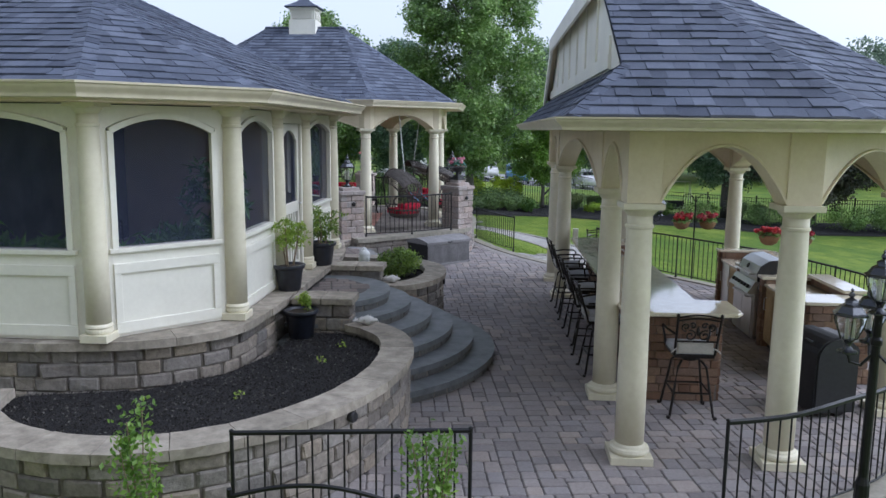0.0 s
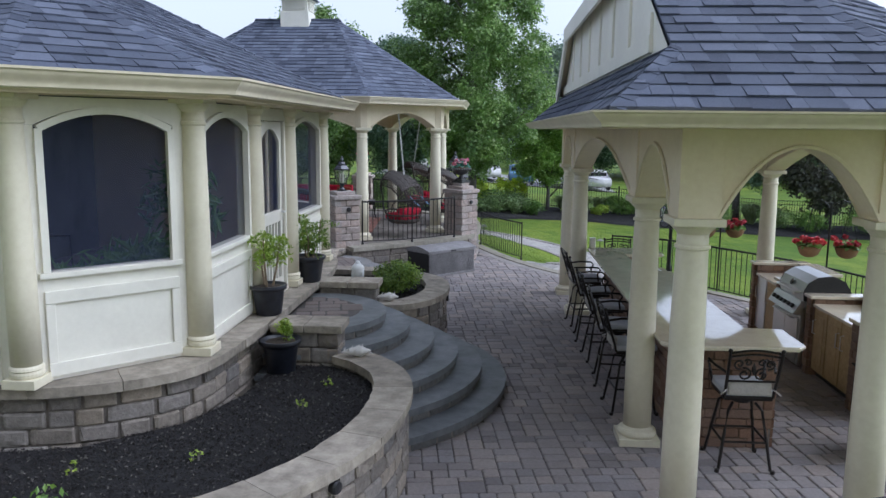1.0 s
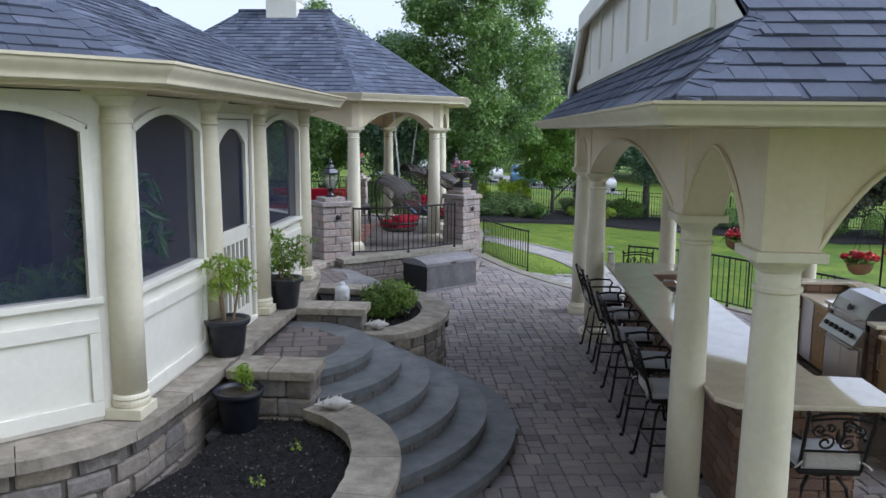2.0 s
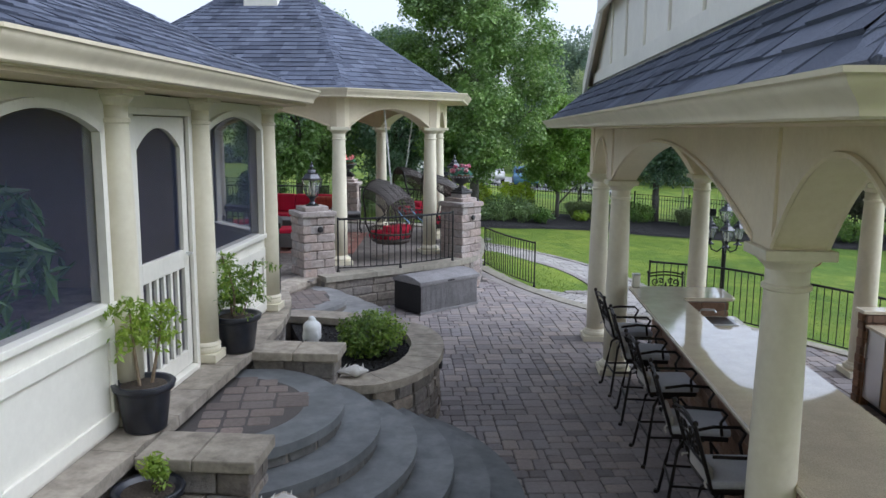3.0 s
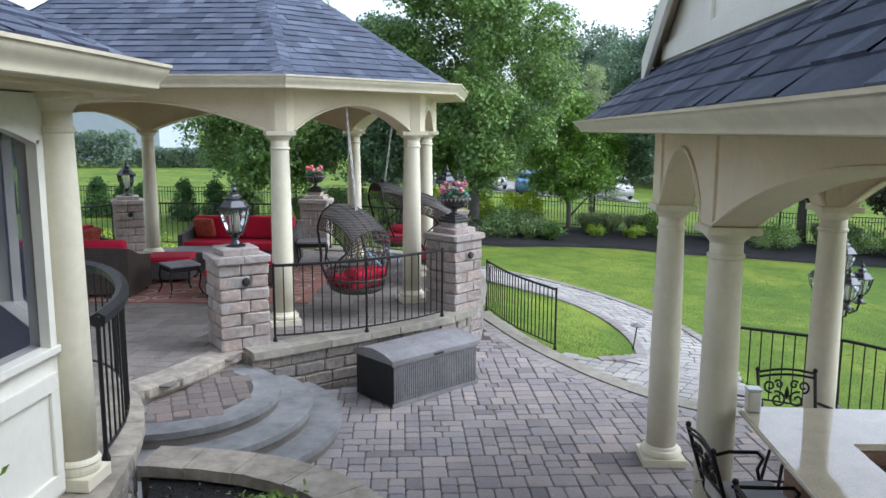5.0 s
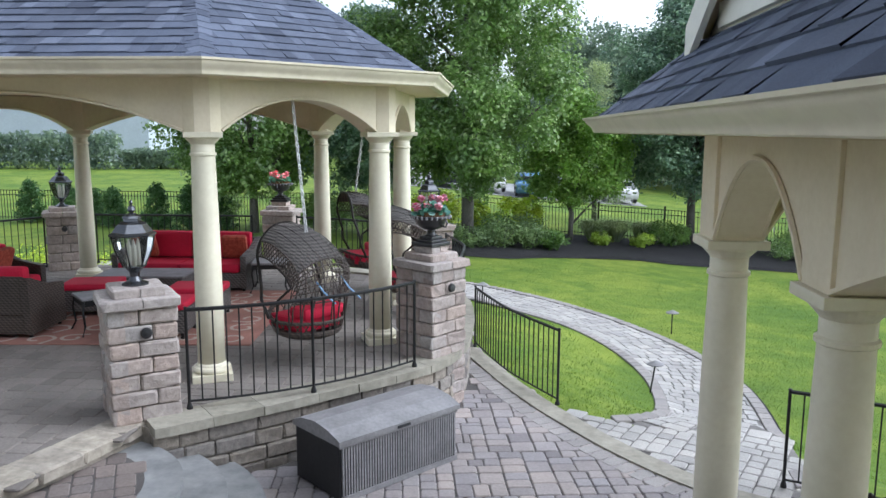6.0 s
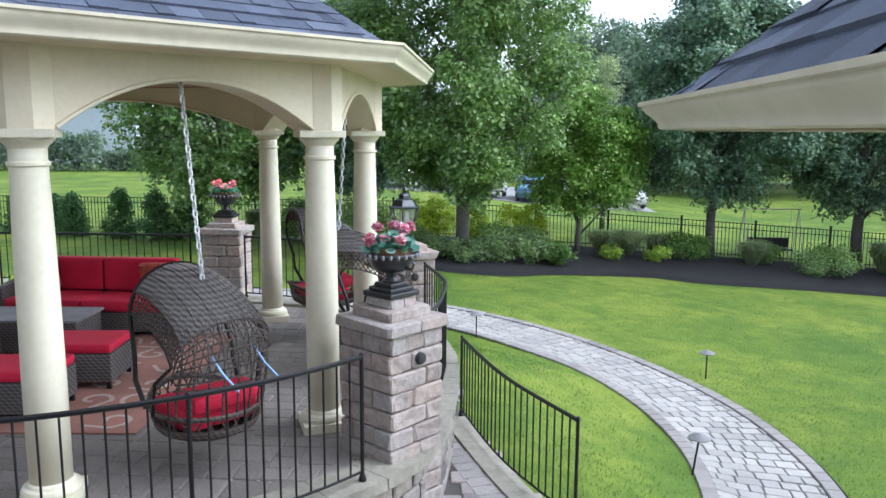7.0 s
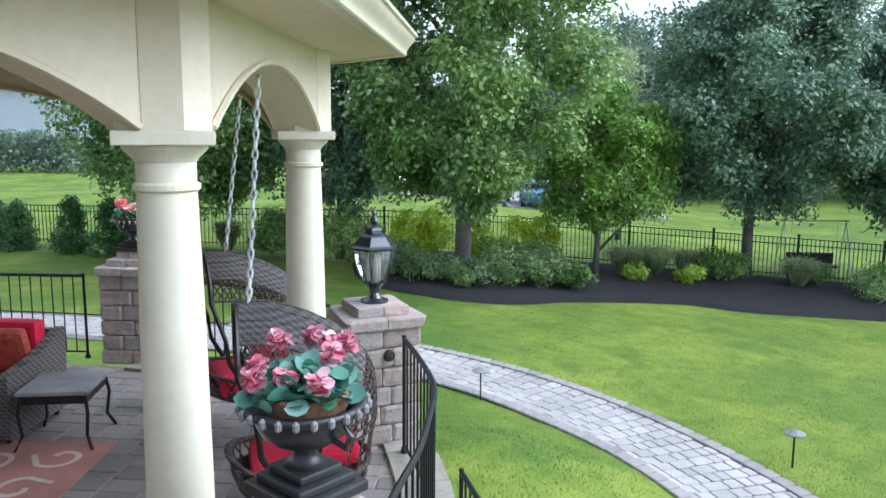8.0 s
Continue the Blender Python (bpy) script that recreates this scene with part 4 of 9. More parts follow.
def panel_bay(p, q, door=False, sill=1.86, spring=3.03, rise=0.14, margin=0.15):
    """One bay of the porch wall between two plan points: low panel, arched screen, header."""
    d = Vector((q[0] - p[0], q[1] - p[1]))
    L = d.length
    m = pose(p[0], p[1], 0, 0, 0, math.degrees(math.atan2(d.y, d.x)))
    bay = thing("wall_bay", "", "")
    bay.parent = porch
    bay.matrix_basis = m
    x0, x1 = margin, L - margin
    T = 0.12
    # header with the arch cut
    def plate(pts_low, z_top, y0, y1, mat, name):
        bm = bmesh.new()
        A = [[bm.verts.new((x, y, z)) for x, z in pts_low] for y in (y0, y1)]
        B = [[bm.verts.new((x, y, z_top)) for x, z in pts_low] for y in (y0, y1)]
        for k in range(len(pts_low) - 1):
            bm.faces.new((A[0][k], A[0][k + 1], B[0][k + 1], B[0][k]))
            bm.faces.new((A[1][k + 1], A[1][k], B[1][k], B[1][k + 1]))
            bm.faces.new((A[0][k + 1], A[0][k], A[1][k], A[1][k + 1]))
            bm.faces.new((B[0][k], B[0][k + 1], B[1][k + 1], B[1][k]))
        bm.faces.new((A[0][0], B[0][0], B[1][0], A[1][0]))
        bm.faces.new((A[0][-1], A[1][-1], B[1][-1], B[0][-1]))
        part(name, bm, mat, bay)
    if not door:
        arch = arch_pts(x0, x1, spring, rise)
        plate([(0, spring)] + arch + [(L, spring)], P_TOP, -T / 2, T / 2, "offwhite", "header")
        part("side_board", boxes((0, x0, -T / 2, T / 2, LZ, spring - 0.001)), "offwhite", bay)
        part("side_board", boxes((x1, L, -T / 2, T / 2, LZ, spring - 0.001)), "offwhite", bay)
        low = part("lower_panel", boxes((x0, x1, -T / 2, T / 2, LZ, sill - 0.001)), "white", bay)
        # raised frame of the lower panel
        f = 0.07
        for a in ((x0 + 0.0, x1, LZ + 0.03, LZ + 0.14), (x0, x1, sill - 0.2, sill - 0.1), (x0, x0 + f, LZ + 0.141, sill - 0.201), (x1 - f, x1, LZ + 0.141, sill - 0.201)):
            part("panel_rail", boxes((a[0], a[1], -T / 2 - 0.022, -T / 2 - 0.001, a[2], a[3]), bevel=0.006), "white", low)
        part("window_sill", boxes((x0 - 0.03, x1 + 0.03, -T / 2 - 0.035, T / 2, sill, sill + 0.045), bevel=0.006), "white", bay)
        win = thing("window", "", "")
        win.parent = bay
        fw = 0.055
        bm = bmesh.new()
        path = [(x0 + fw / 2, sill + 0.046)] + [(x, z - fw / 2) for x, z in arch_pts(x0 + fw / 2, x1 - fw / 2, spring, rise)] + [(x1 - fw / 2, sill + 0.046)]
        for (xa, za), (xb, zb) in zip(path, path[1:]):
            dx, dz = xb - xa, zb - za
            l = math.hypot(dx, dz)
            nx, nz = -dz / l * fw / 2, dx / l * fw / 2
            prism_pts = [(xa + nx, za + nz), (xb + nx, zb + nz), (xb - nx, zb - nz), (xa - nx, za - nz)]
            f0 = [bm.verts.new((x, -T / 2 - 0.028, z)) for x, z in prism_pts]
            f1 = [bm.verts.new((x, -T / 2 + 0.03, z)) for x, z in prism_pts]
            bm.faces.new(list(reversed(f0)))
            bm.faces.new(f1)
            for k in range(4):
                j = (k + 1) % 4
                bm.faces.new((f0[k], f0[j], f1[j], f1[k]))
        part("window_frame", bm, "white", win)
        bm = bmesh.new()
        loop = [(x0 + 0.02, sill + 0.03)] + [(x1 - 0.02, sill + 0.03)] + list(reversed(arch_pts(x0 + 0.02, x1 - 0.02, spring - 0.01, rise)))
        bm.faces.new([bm.verts.new((x, -0.02, z)) for x, z in loop])
        ob = part("screen_mesh", bm, "screen", win)
    else:
        x0, x1 = 0.24, L - 0.24
        top = 3.10
        plate([(0, top), (L, top)], P_TOP, -T / 2, T / 2, "offwhite", "header")
        part("side_board", boxes((0, x0, -T / 2, T / 2, LZ, top - 0.001)), "offwhite", bay)
        part("side_board", boxes((x1, L, -T / 2, T / 2, LZ, top - 0.001)), "offwhite", bay)
        part("door_casing", boxes((x0 - 0.06, x0, -T / 2 - 0.03, T / 2, LZ, top), (x1, x1 + 0.06, -T / 2 - 0.03, T / 2, LZ, top), (x0 - 0.06, x1 + 0.06, -T / 2 - 0.03, T / 2, top + 0.001, top + 0.05), bevel=0.005), "offwhite", bay)
        part("threshold", boxes((x0, x1, -T / 2 - 0.05, T / 2, LZ, LZ + 0.04), bevel=0.006), "white", bay)
        dr = thing("screen_door", "", "")
        dr.parent = bay
        st, mid_z = 0.10, 1.98
        y0, y1 = -T / 2 + 0.005, -T / 2 + 0.045
        ar = arch_pts(x0 + st, x1 - st, 2.86, 0.15)
        bm = bmesh.new()
        part("stile", boxes((x0 + 0.005, x0 + st, y0, y1, LZ + 0.05, top - 0.01), bevel=0.004), "offwhite", dr)
        part("stile", boxes((x1 - st, x1 - 0.005, y0, y1, LZ + 0.05, top - 0.01), bevel=0.004), "offwhite", dr)
        part("rail", boxes((x0 + st, x1 - st, y0, y1, LZ + 0.05, LZ + 0.18), bevel=0.004), "offwhite", dr)
        part("rail", boxes((x0 + st, x1 - st, y0, y1, mid_z - 0.07, mid_z + 0.07), bevel=0.004), "offwhite", dr)
        A = [[bm.verts.new((x, y, z)) for x, z in ar] for y in (y0, y1)]
        B = [[bm.verts.new((x, y, top - 0.01)) for x, z in ar] for y in (y0, y1)]
        for k in range(len(ar) - 1):
            bm.faces.new((A[0][k], A[0][k + 1], B[0][k + 1], B[0][k]))
            bm.faces.new((A[1][k + 1], A[1][k], B[1][k], B[1][k + 1]))
            bm.faces.new((A[0][k + 1], A[0][k], A[1][k], A[1][k + 1]))
        part("top_rail", bm, "offwhite", dr)
        for k in range(5):
            x = x0 + st + (x1 - x0 - 2 * st) * (k + 1) / 6
            part("baluster", boxes((x - 0.02, x + 0.02, y0 + 0.005, y1 - 0.005, LZ + 0.18, mid_z - 0.07), bevel=0.003), "white", dr)
        bm = bmesh.new()
        loop = [(x0 + st - 0.01, LZ + 0.17), (x1 - st + 0.01, LZ + 0.17)] + list(reversed(ar))
        bm.faces.new([bm.verts.new((x, y1 - 0.012, z + 0.01)) for x, z in loop])
        part("screen_mesh", bm, "screen", dr)
        hb = bmesh.new()
        tube(hb, [(x1 - 0.06, y0 - 0.0, 2.02), (x1 - 0.06, y0 - 0.045, 2.02), (x1 - 0.14, y0 - 0.05, 2.02)], 0.011, 6)
        part("handle", hb, "steel", dr)
        for z in (1.35, 2.85):
            part("hinge", boxes((x0 - 0.012, x0 + 0.02, y0 - 0.012, y0, z - 0.05, z + 0.05)), "gutter", dr)
    return bay


panel_bay((-7.3, HY), (-5.5, HY))
panel_bay((-5.5, HY), (-3.70, HY))
panel_bay((-3.70, HY), (HX, 7.90))
panel_bay((HX, 7.90), (HX, 9.48))
panel_bay((HX, 9.48), (HX, 10.90), door=True)
panel_bay((HX, 10.90), (HX, 12.80))
panel_bay((HX, 12.80), (-3.70, 13.78))
for x, y in ((-5.5, HY), (-3.70, HY), (HX, 7.90), (HX, 9.48), (HX, 10.90), (HX, 12.80)):
    dx = 0.07 if x > -3 else (0.04 if x > -4 else 0)
    dy = -0.05 if y < 7.5 else (-0.03 if y < 8 else 0)
    column(porch, x + dx, y + dy, LZ, P_TOP + 0.03, r=0.112, foot=1.16)
h_eave = [(-14.0, 6.42), (-3.49, 6.42), (-2.27, 7.66), (-2.27, 13.10), (-3.49, 14.32), (-14.0, 14.32)]
HZ, HS = 3.40, 0.5
soffit(porch, offset(h_eave, -0.03), [(-13.5, HY), (-3.70, HY), (HX, 7.90), (HX, 12.80), (-3.70, 13.78), (-13.5, 13.78)], P_TOP + 0.01)
gutter(porch, h_eave, HZ + 0.02, size=0.14)
part("fascia", ribbon(bmesh.new(), [Vector((*p, 0)) for p in offset(h_eave, -0.02)], 0, 0.02, P_TOP + 0.03, HZ - 0.02), "cream", porch)
roof(porch, h_eave, HZ, HS, seed=21, pieces=lambda x, y: x > -4.2 and y < 10.5, budget=300)
hips_of(porch, h_eave, HZ, HS, [0, 2.07, 2.07, 2.07, 2.07, 0])
for yd, y0 in ((1, 6.42), (-1, 14.32)):
    hip_line(porch, (-4.36, y0 + yd * 2.09, HZ + HS * 2.09), (-6.22, 10.37, HZ + HS * 3.95), (0, yd), HS, (-1, 0), HS)
hip_line(porch, (-6.22, 10.37, HZ + HS * 3.95), (-10.05, 10.37, HZ + HS * 3.95), (0, 1), HS, (0, -1), HS)
# the porch's floor, ceiling and the house wall behind it
part("porch_floor", prism(bmesh.new(), offset(face, -0.02), LZ - 0.1, LZ - 0.002), "capstone", porch)
part("porch_ceiling", prism(bmesh.new(), offset(face, -0.06), P_TOP - 0.03, P_TOP - 0.005), "ceiling_wood", porch)
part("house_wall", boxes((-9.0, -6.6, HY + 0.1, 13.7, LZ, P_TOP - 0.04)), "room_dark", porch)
part("back_wall", boxes((-9.0, -3.78, 13.66, 13.84, LZ, P_TOP + 0.04)), "cream", porch)
part("end_wall", boxes((-9.1, -7.3, HY - 0.06, HY + 0.06, LZ, P_TOP)), "cream", porch)


# ---- stone terraces, steps and beds ----
def arc(cx, cy, r, a0, a1, n=24):
    return [Vector((cx + r * math.cos(math.radians(a0 + (a1 - a0) * k / n)), cy + r * math.sin(math.radians(a0 + (a1 - a0) * k / n)), 0)) for k in range(n + 1)]


ledge = spline([(-9.0, 6.65), (-4.5, 6.70), (-3.98, 6.73), (-3.34, 6.86), (-2.83, 7.15), (-2.52, 7.55), (-2.42, 8.2), (-2.38, 9.2), (-2.36, 10.2), (-2.34, 11.2), (-2.36, 12.2), (-2.52, 13.2), (-2.80, 13.95), (-3.20, 14.5), (-4.0, 15.0), (-9.0, 15.4)], 0.12)
inner_ledge = [p + n * -0.22 for p, n in zip(ledge, normals(ledge))]
stone_wall("ledge_wall", inner_ledge, 0.0, LZ - 0.085, 1, label="weathered grey block retaining wall under the porch", cap=True, cap_width=0.42, length=0.29, course=0.135, cap_len=0.6)
part("ledge_fill", prism(bmesh.new(), [(p.x, p.y) for p in [q - n * 0.3 for q, n in zip(ledge, normals(ledge))]], 0, LZ - 0.011), "capstone")
tagged(bpy.data.objects["ledge_fill"], "stone-paved terrace under the screened porch", "terrace", kind="structure")

bed_line = spline([(-4.35, 6.30), (-4.22, 5.85), (-3.85, 5.48), (-3.35, 5.25), (-2.80, 5.20), (-2.25, 5.35), (-1.72, 5.75), (-1.30, 6.35), (-1.04, 7.05), (-0.97, 7.80), (-1.07, 8.38), (-1.33, 8.78), (-1.62, 9.0)], 0.1)
stone_wall("planter_wall", bed_line, 0.0, 0.67, 1, thick=0.30, label="curved weathered grey block planter wall with capstones", cap=True, cap_len=0.5, length=0.28, course=0.13)
soil = [(p.x, p.y) for p in bed_line] + [(-2.3, 9.0), (-2.35, 8.0), (-2.6, 7.3), (-3.2, 6.75), (-4.2, 6.5)]
bed2_line = spline([(-1.66, 11.42), (-1.38, 11.38), (-1.12, 11.62), (-0.95, 12.05), (-0.91, 12.55), (-1.02, 13.05), (-1.32, 13.45), (-1.75, 13.70), (-2.2, 13.82), (-2.75, 13.86)], 0.1)
stone_wall("round_planter_wall", bed2_line, 0.0, 0.67, 1, thick=0.30, label="round weathered grey block planter wall with capstones", cap=True, cap_len=0.42, length=0.26, course=0.13)
soil2 = [(p.x, p.y) for p in bed2_line] + [(-2.4, 13.0), (-2.3, 12.0), (-2.25, 11.3)]


def mulch_bed(name, poly, z, n, label, seed):
    """A mounded bed with loose chips."""
    r = random.Random(seed)
    bm = bmesh.new()
    prism(bm, poly, 0.0, z)
    ob = part(name, bm, "mulch")
    tagged(ob, label, "mulch bed", kind="structure")
    x0, x1 = min(p[0] for p in poly), max(p[0] for p in poly)
    y0, y1 = min(p[1] for p in poly), max(p[1] for p in poly)
    V, F = [], []
    while len(F) < n * 3:
        x, y = r.uniform(x0, x1), r.uniform(y0, y1)
        if not inside(poly, x, y):
            continue
        s, a, t = r.uniform(0.004, 0.015), r.uniform(0, 6.28), r.uniform(-0.5, 0.5)
        e = Euler((t, r.uniform(-0.5, 0.5), a))
        m0 = len(V)
        for dx, dy, dz in ((-1, -0.4, 0), (1, -0.4, 0), (1, 0.4, 0.0), (-1, 0.4, 0), (0, 0, 0.5)):
            w = Vector((dx * s, dy * s, dz * s))
            w.rotate(e)
            V.append((x + w.x, y + w.y, z + 0.006 + w.z + r.uniform(0, 0.012)))
        F += [(m0, m0 + 1, m0 + 4), (m0 + 1, m0 + 2, m0 + 4), (m0 + 2, m0 + 3, m0 + 4), (m0 + 3, m0, m0 + 4)]
    me = bpy.data.meshes.new("chips")
    me.from_pydata(V, [], F)
    me.materials.append(M["chip"])
    tagged(part("mulch_chips", me, None, ob), kind="stuff")


mulch_bed("planter_soil", soil, 0.62, 14000, "dark shredded mulch in the planter", 1)
mulch_bed("round_planter_soil", soil2, 0.64, 4000, "dark shredded mulch in the round planter", 2)

# half-round steps up to the porch door
SC = (-2.36, 10.18)
steps = thing("porch_steps", "half-round bluestone steps with a paved landing", "steps", kind="structure")


def half_round(parent, c, r, z0, z1, mat, a0=-78, a1=78, name="tread", nose=0.035):
    pts = arc(c[0], c[1], r, a0, a1, 40)
    poly = [(p.x, p.y) for p in pts] + [(c[0] - 0.1, c[1] + (r * 0.98) * math.sin(math.radians(a1))), (c[0] - 0.1, c[1] + (r * 0.98) * math.sin(math.radians(a0)))]
    bm = prism(bmesh.new(), poly, z0, z1)
    es = [e for e in bm.edges if abs(e.verts[0].co.z - z1) < 1e-5 and abs(e.verts[1].co.z - z1) < 1e-5]
    bmesh.ops.bevel(bm, geom=es, offset=0.022, segments=3, affect="EDGES")
    return part(name, bm, mat, parent, smooth=False)


for k in range(6):
    r = 2.43 - 0.285 * k
    z = 0.15 * (k + 1)
    half_round(steps, (SC[0], SC[1]), r - 0.03, z - 0.15, z - 0.055, "mortar", name="riser_core")
    half_round(steps, (SC[0], SC[1]), r, z - 0.07, z, "bluestone")
    root = steps
    pts = arc(SC[0], SC[1], r - 0.085, -76, 76, 30)
    s, L = 0.0, math.radians(152) * (r - 0.085)
    a = -76.0
    while a < 76:
        w = rnd.uniform(0.2, 0.34)
        da = math.degrees(w / (r - 0.085))
        t = math.radians(a + da / 2)
        n = Vector((math.cos(t), math.sin(t), 0))
        q = Vector((SC[0], SC[1], 0)) + n * (r - 0.085)
        q.z = z - 0.11
        place("block", rnd.choice(rocks("step_block")), steps, q, n, (w - 0.006, 0.12, 0.078))
        a += da
# paved inset in the landing
land = part("landing_inset", prism(bmesh.new(), [(p.x, p.y) for p in arc(SC[0], SC[1], 0.70, -88, 88, 24)] + [(SC[0] - 0.08, SC[1] + 0.70), (SC[0] - 0.08, SC[1] - 0.70)], 0.88, 0.9005), "joint", steps)

# pedestals on both sides of the landing
for name, x0, x1, y0, y1, zt in (("pedestal", -2.36, -1.66, 8.92, 9.30, 1.05), ("pedestal", -2.36, -1.62, 11.18, 11.52, 1.05)):
    ped = part(name, boxes((x0 + 0.03, x1 - 0.04, y0 + 0.04, y1 - 0.04, 0, zt - 0.08)), "mortar")
    tagged(ped, "grey block pedestal wall with a thick capstone", "pedestal", kind="structure")
    for k in range(6):
        z = (zt - 0.08) * (k + 0.5) / 6
        h = (zt - 0.08) / 6 - 0.01
        for n, a, b, c in ((Vector((0, -1, 0)), x0, x1, y0), (Vector((0, 1, 0)), x0, x1, y1), (Vector((1, 0, 0)), y0, y1, x1)):
            s = a
            while s < b - 0.03:
                w = min(rnd.uniform(0.16, 0.3), b - s)
                if b - s - w < 0.08:
                    w = b - s
                q = Vector((s + w / 2, c, z)) if n.x == 0 else Vector((c, s + w / 2, z))
                place("block", rnd.choice(rocks("block")), ped, q - n * 0.06, n, (w - 0.01, 0.11, h))
                s += w
    part("cap_stone", boxes((x0, (x0 + x1) / 2 - 0.004, y0 - 0.03, y1 + 0.03, zt - 0.08, zt), ((x0 + x1) / 2 + 0.004, x1 + 0.04, y0 - 0.03, y1 + 0.03, zt - 0.08, zt), bevel=0.012), "capstone", ped)

# gazebo terrace
g_edge = spline([(-2.95, 16.91), (-2.28, 17.45), (-1.64, 18.04), (-0.83, 18.83), (-0.52, 19.5), (-0.43, 20.2), (-0.43, 21.2), (-0.54, 22.2), (-0.92, 23.25), (-1.6, 24.05), (-2.6, 24.62), (-4.0, 24.85)], 0.14)
g_wall = [p - n * 0.19 for p, n in zip(g_edge, normals(g_edge))]
terrace = [(p.x, p.y) for p in g_edge] + [(-10, 24.85), (-10, 15.2), (-4.2, 15.2), (-3.75, 15.6), (-3.42, 16.3), (-3.15, 17.1)]
terrace_in = [(p.x, p.y) for p in (q - n * 0.37 for q, n in zip(g_edge, normals(g_edge)))] + terrace[len(g_edge):]
part("gazebo_terrace", prism(bmesh.new(), [(p.x, p.y) for p in g_wall] + terrace[len(g_edge):], -0.8, GZF - 0.012), "capstone")
tagged(bpy.data.objects["gazebo_terrace"], "raised grey stone floor of the gazebo", "terrace", kind="structure")
stone_wall("terrace_wall", g_wall, -0.65, GZF - 0.05, 1, thick=0.3, label="curved grey block wall of the gazebo terrace", cap=True, cap_mat="capstone_light", cap_width=0.38, cap_h=0.085, cap_len=0.5)
g_steps = thing("gazebo_steps", "half-round bluestone steps beside a stone pillar", "steps", kind="structure")
GC = (-3.55, 16.05)
for k, (r, z) in enumerate(((1.72, 0.14), (1.42, 0.285), (1.10, 0.43))):
    half_round(g_steps, GC, r - 0.03, z - 0.145, z - 0.05, "mortar", -88, 80, "riser_core")
    half_round(g_steps, GC, r, z - 0.06, z, "bluestone_worn", -88, 80)
    a = -86.0
    while a < 78:
        w = rnd.uniform(0.18, 0.3)
        da = math.degrees(w / (r - 0.085))
        t = math.radians(a + da / 2)
        n = Vector((math.cos(t), math.sin(t), 0))
        place("block", rnd.choice(rocks("step_block")), g_steps, Vector((GC[0], GC[1], z - 0.10)) + n * (r - 0.105), n, (w - 0.006, 0.12, 0.072))
        a += da
part("landing_inset", prism(bmesh.new(), [(p.x, p.y) for p in arc(GC[0], GC[1], 0.82, -88, 80, 24)] + [(GC[0], GC[1] + 0.7), (GC[0], GC[1] - 0.7)], 0.40, 0.4315), "joint", g_steps)
g_land = bpy.data.objects["landing_inset.001"]
edge = spline([(-4.3, 15.25), (-3.8, 15.6), (-3.52, 16.1), (-3.33, 16.65), (-3.22, 17.0), (-3.16, 17.28)], 0.1)
for p, q in zip(edge[::4], edge[4::4]):
    d = q - p
    n = Vector((d.y, -d.x, 0)).normalized()
    place("step_slab", rnd.choice(rocks("capstone")), g_steps, (p + q) / 2 - n * 0.11 + Vector((0, 0, GZF - 0.045)), n, (d.length + 0.01, 0.36, 0.11))


# ---- stone pillars ----
def pillar(x, y, z0, z1, turn, top="lamp", size=0.56, light=True):
    """A block pillar with a stepped cap."""
    ob = thing("stone_pillar", "tan and grey block pillar with a stepped stone cap", "pillar", "terrace pillars", (x, y, 0), turn)
    h = size / 2
    part("core", boxes((-h + 0.03, h - 0.03, -h + 0.03, h - 0.03, z0, z1 - 0.08)), "mortar", ob)
    n = round((z1 - 0.09 - z0) / 0.15)
    ch = (z1 - 0.09 - z0) / n
    for k in range(n):
        z = z0 + (k + 0.5) * ch
        for f in range(4):
            a = math.radians(90 * f)
            nn = Vector((math.cos(a), math.sin(a), 0))
            t = Vector((-nn.y, nn.x, 0))
            long = (k + f) % 2
            w1 = size * (0.62 if long else 0.4) * rnd.uniform(0.92, 1.08)
            s = -h + (0.0 if long else 0.012)
            for w in (w1, size - w1):
                q = nn * (h - 0.07 + rnd.uniform(-0.006, 0.008)) + t * (s + w / 2)
                q.z = z
                place("block", rnd.choice(rocks("pillar_block")), ob, q, nn, (w - 0.006, 0.14, ch - 0.007))
                s += w
    zt = z1 - 0.09
    for i, (e, hh) in enumerate(((0.045, 0.085), (-0.055, 0.075), (-0.14, 0.075))):
        c = h + e
        if i == 2 and top == "lamp":
            break
        for sx in (-1, 1):
            place("cap_stone", rnd.choice(rocks("pillar_block")), ob, Vector((sx * c / 2, 0, zt + hh / 2)), Vector((sx, 0, 0)), (2 * c, c - 0.006, hh + 0.006))
        zt += hh
    if light:
        part("step_light", lathe(bmesh.new(), [(0.05, 0.0), (0.05, 0.012), (0.04, 0.03), (0.0, 0.036)], 14), "dark_steel", ob, "dark round step light", m=pose(0.02, -h - 0.004, z1 - 0.30, 90, 0, 0))
    return ob, zt


PILLARS = {"a": (-3.27, 17.38, GZF - 0.14, 1.66, 35, "lamp"), "b": (-0.875, 19.49, GZF - 0.6, 1.655, 52, "urn", 0.56, True), "c": (-1.20, 23.02, GZF - 0.6, 1.62, 28, "lamp"), "d": (-4.10, 24.95, GZF, 1.62, 0, "urn", 0.56, False), "e": (-7.9, 24.3, GZF, 1.62, 30, "lamp")}
PTOP = {k: (v[0], v[1], pillar(*v)[1], v[4]) for k, v in PILLARS.items()}

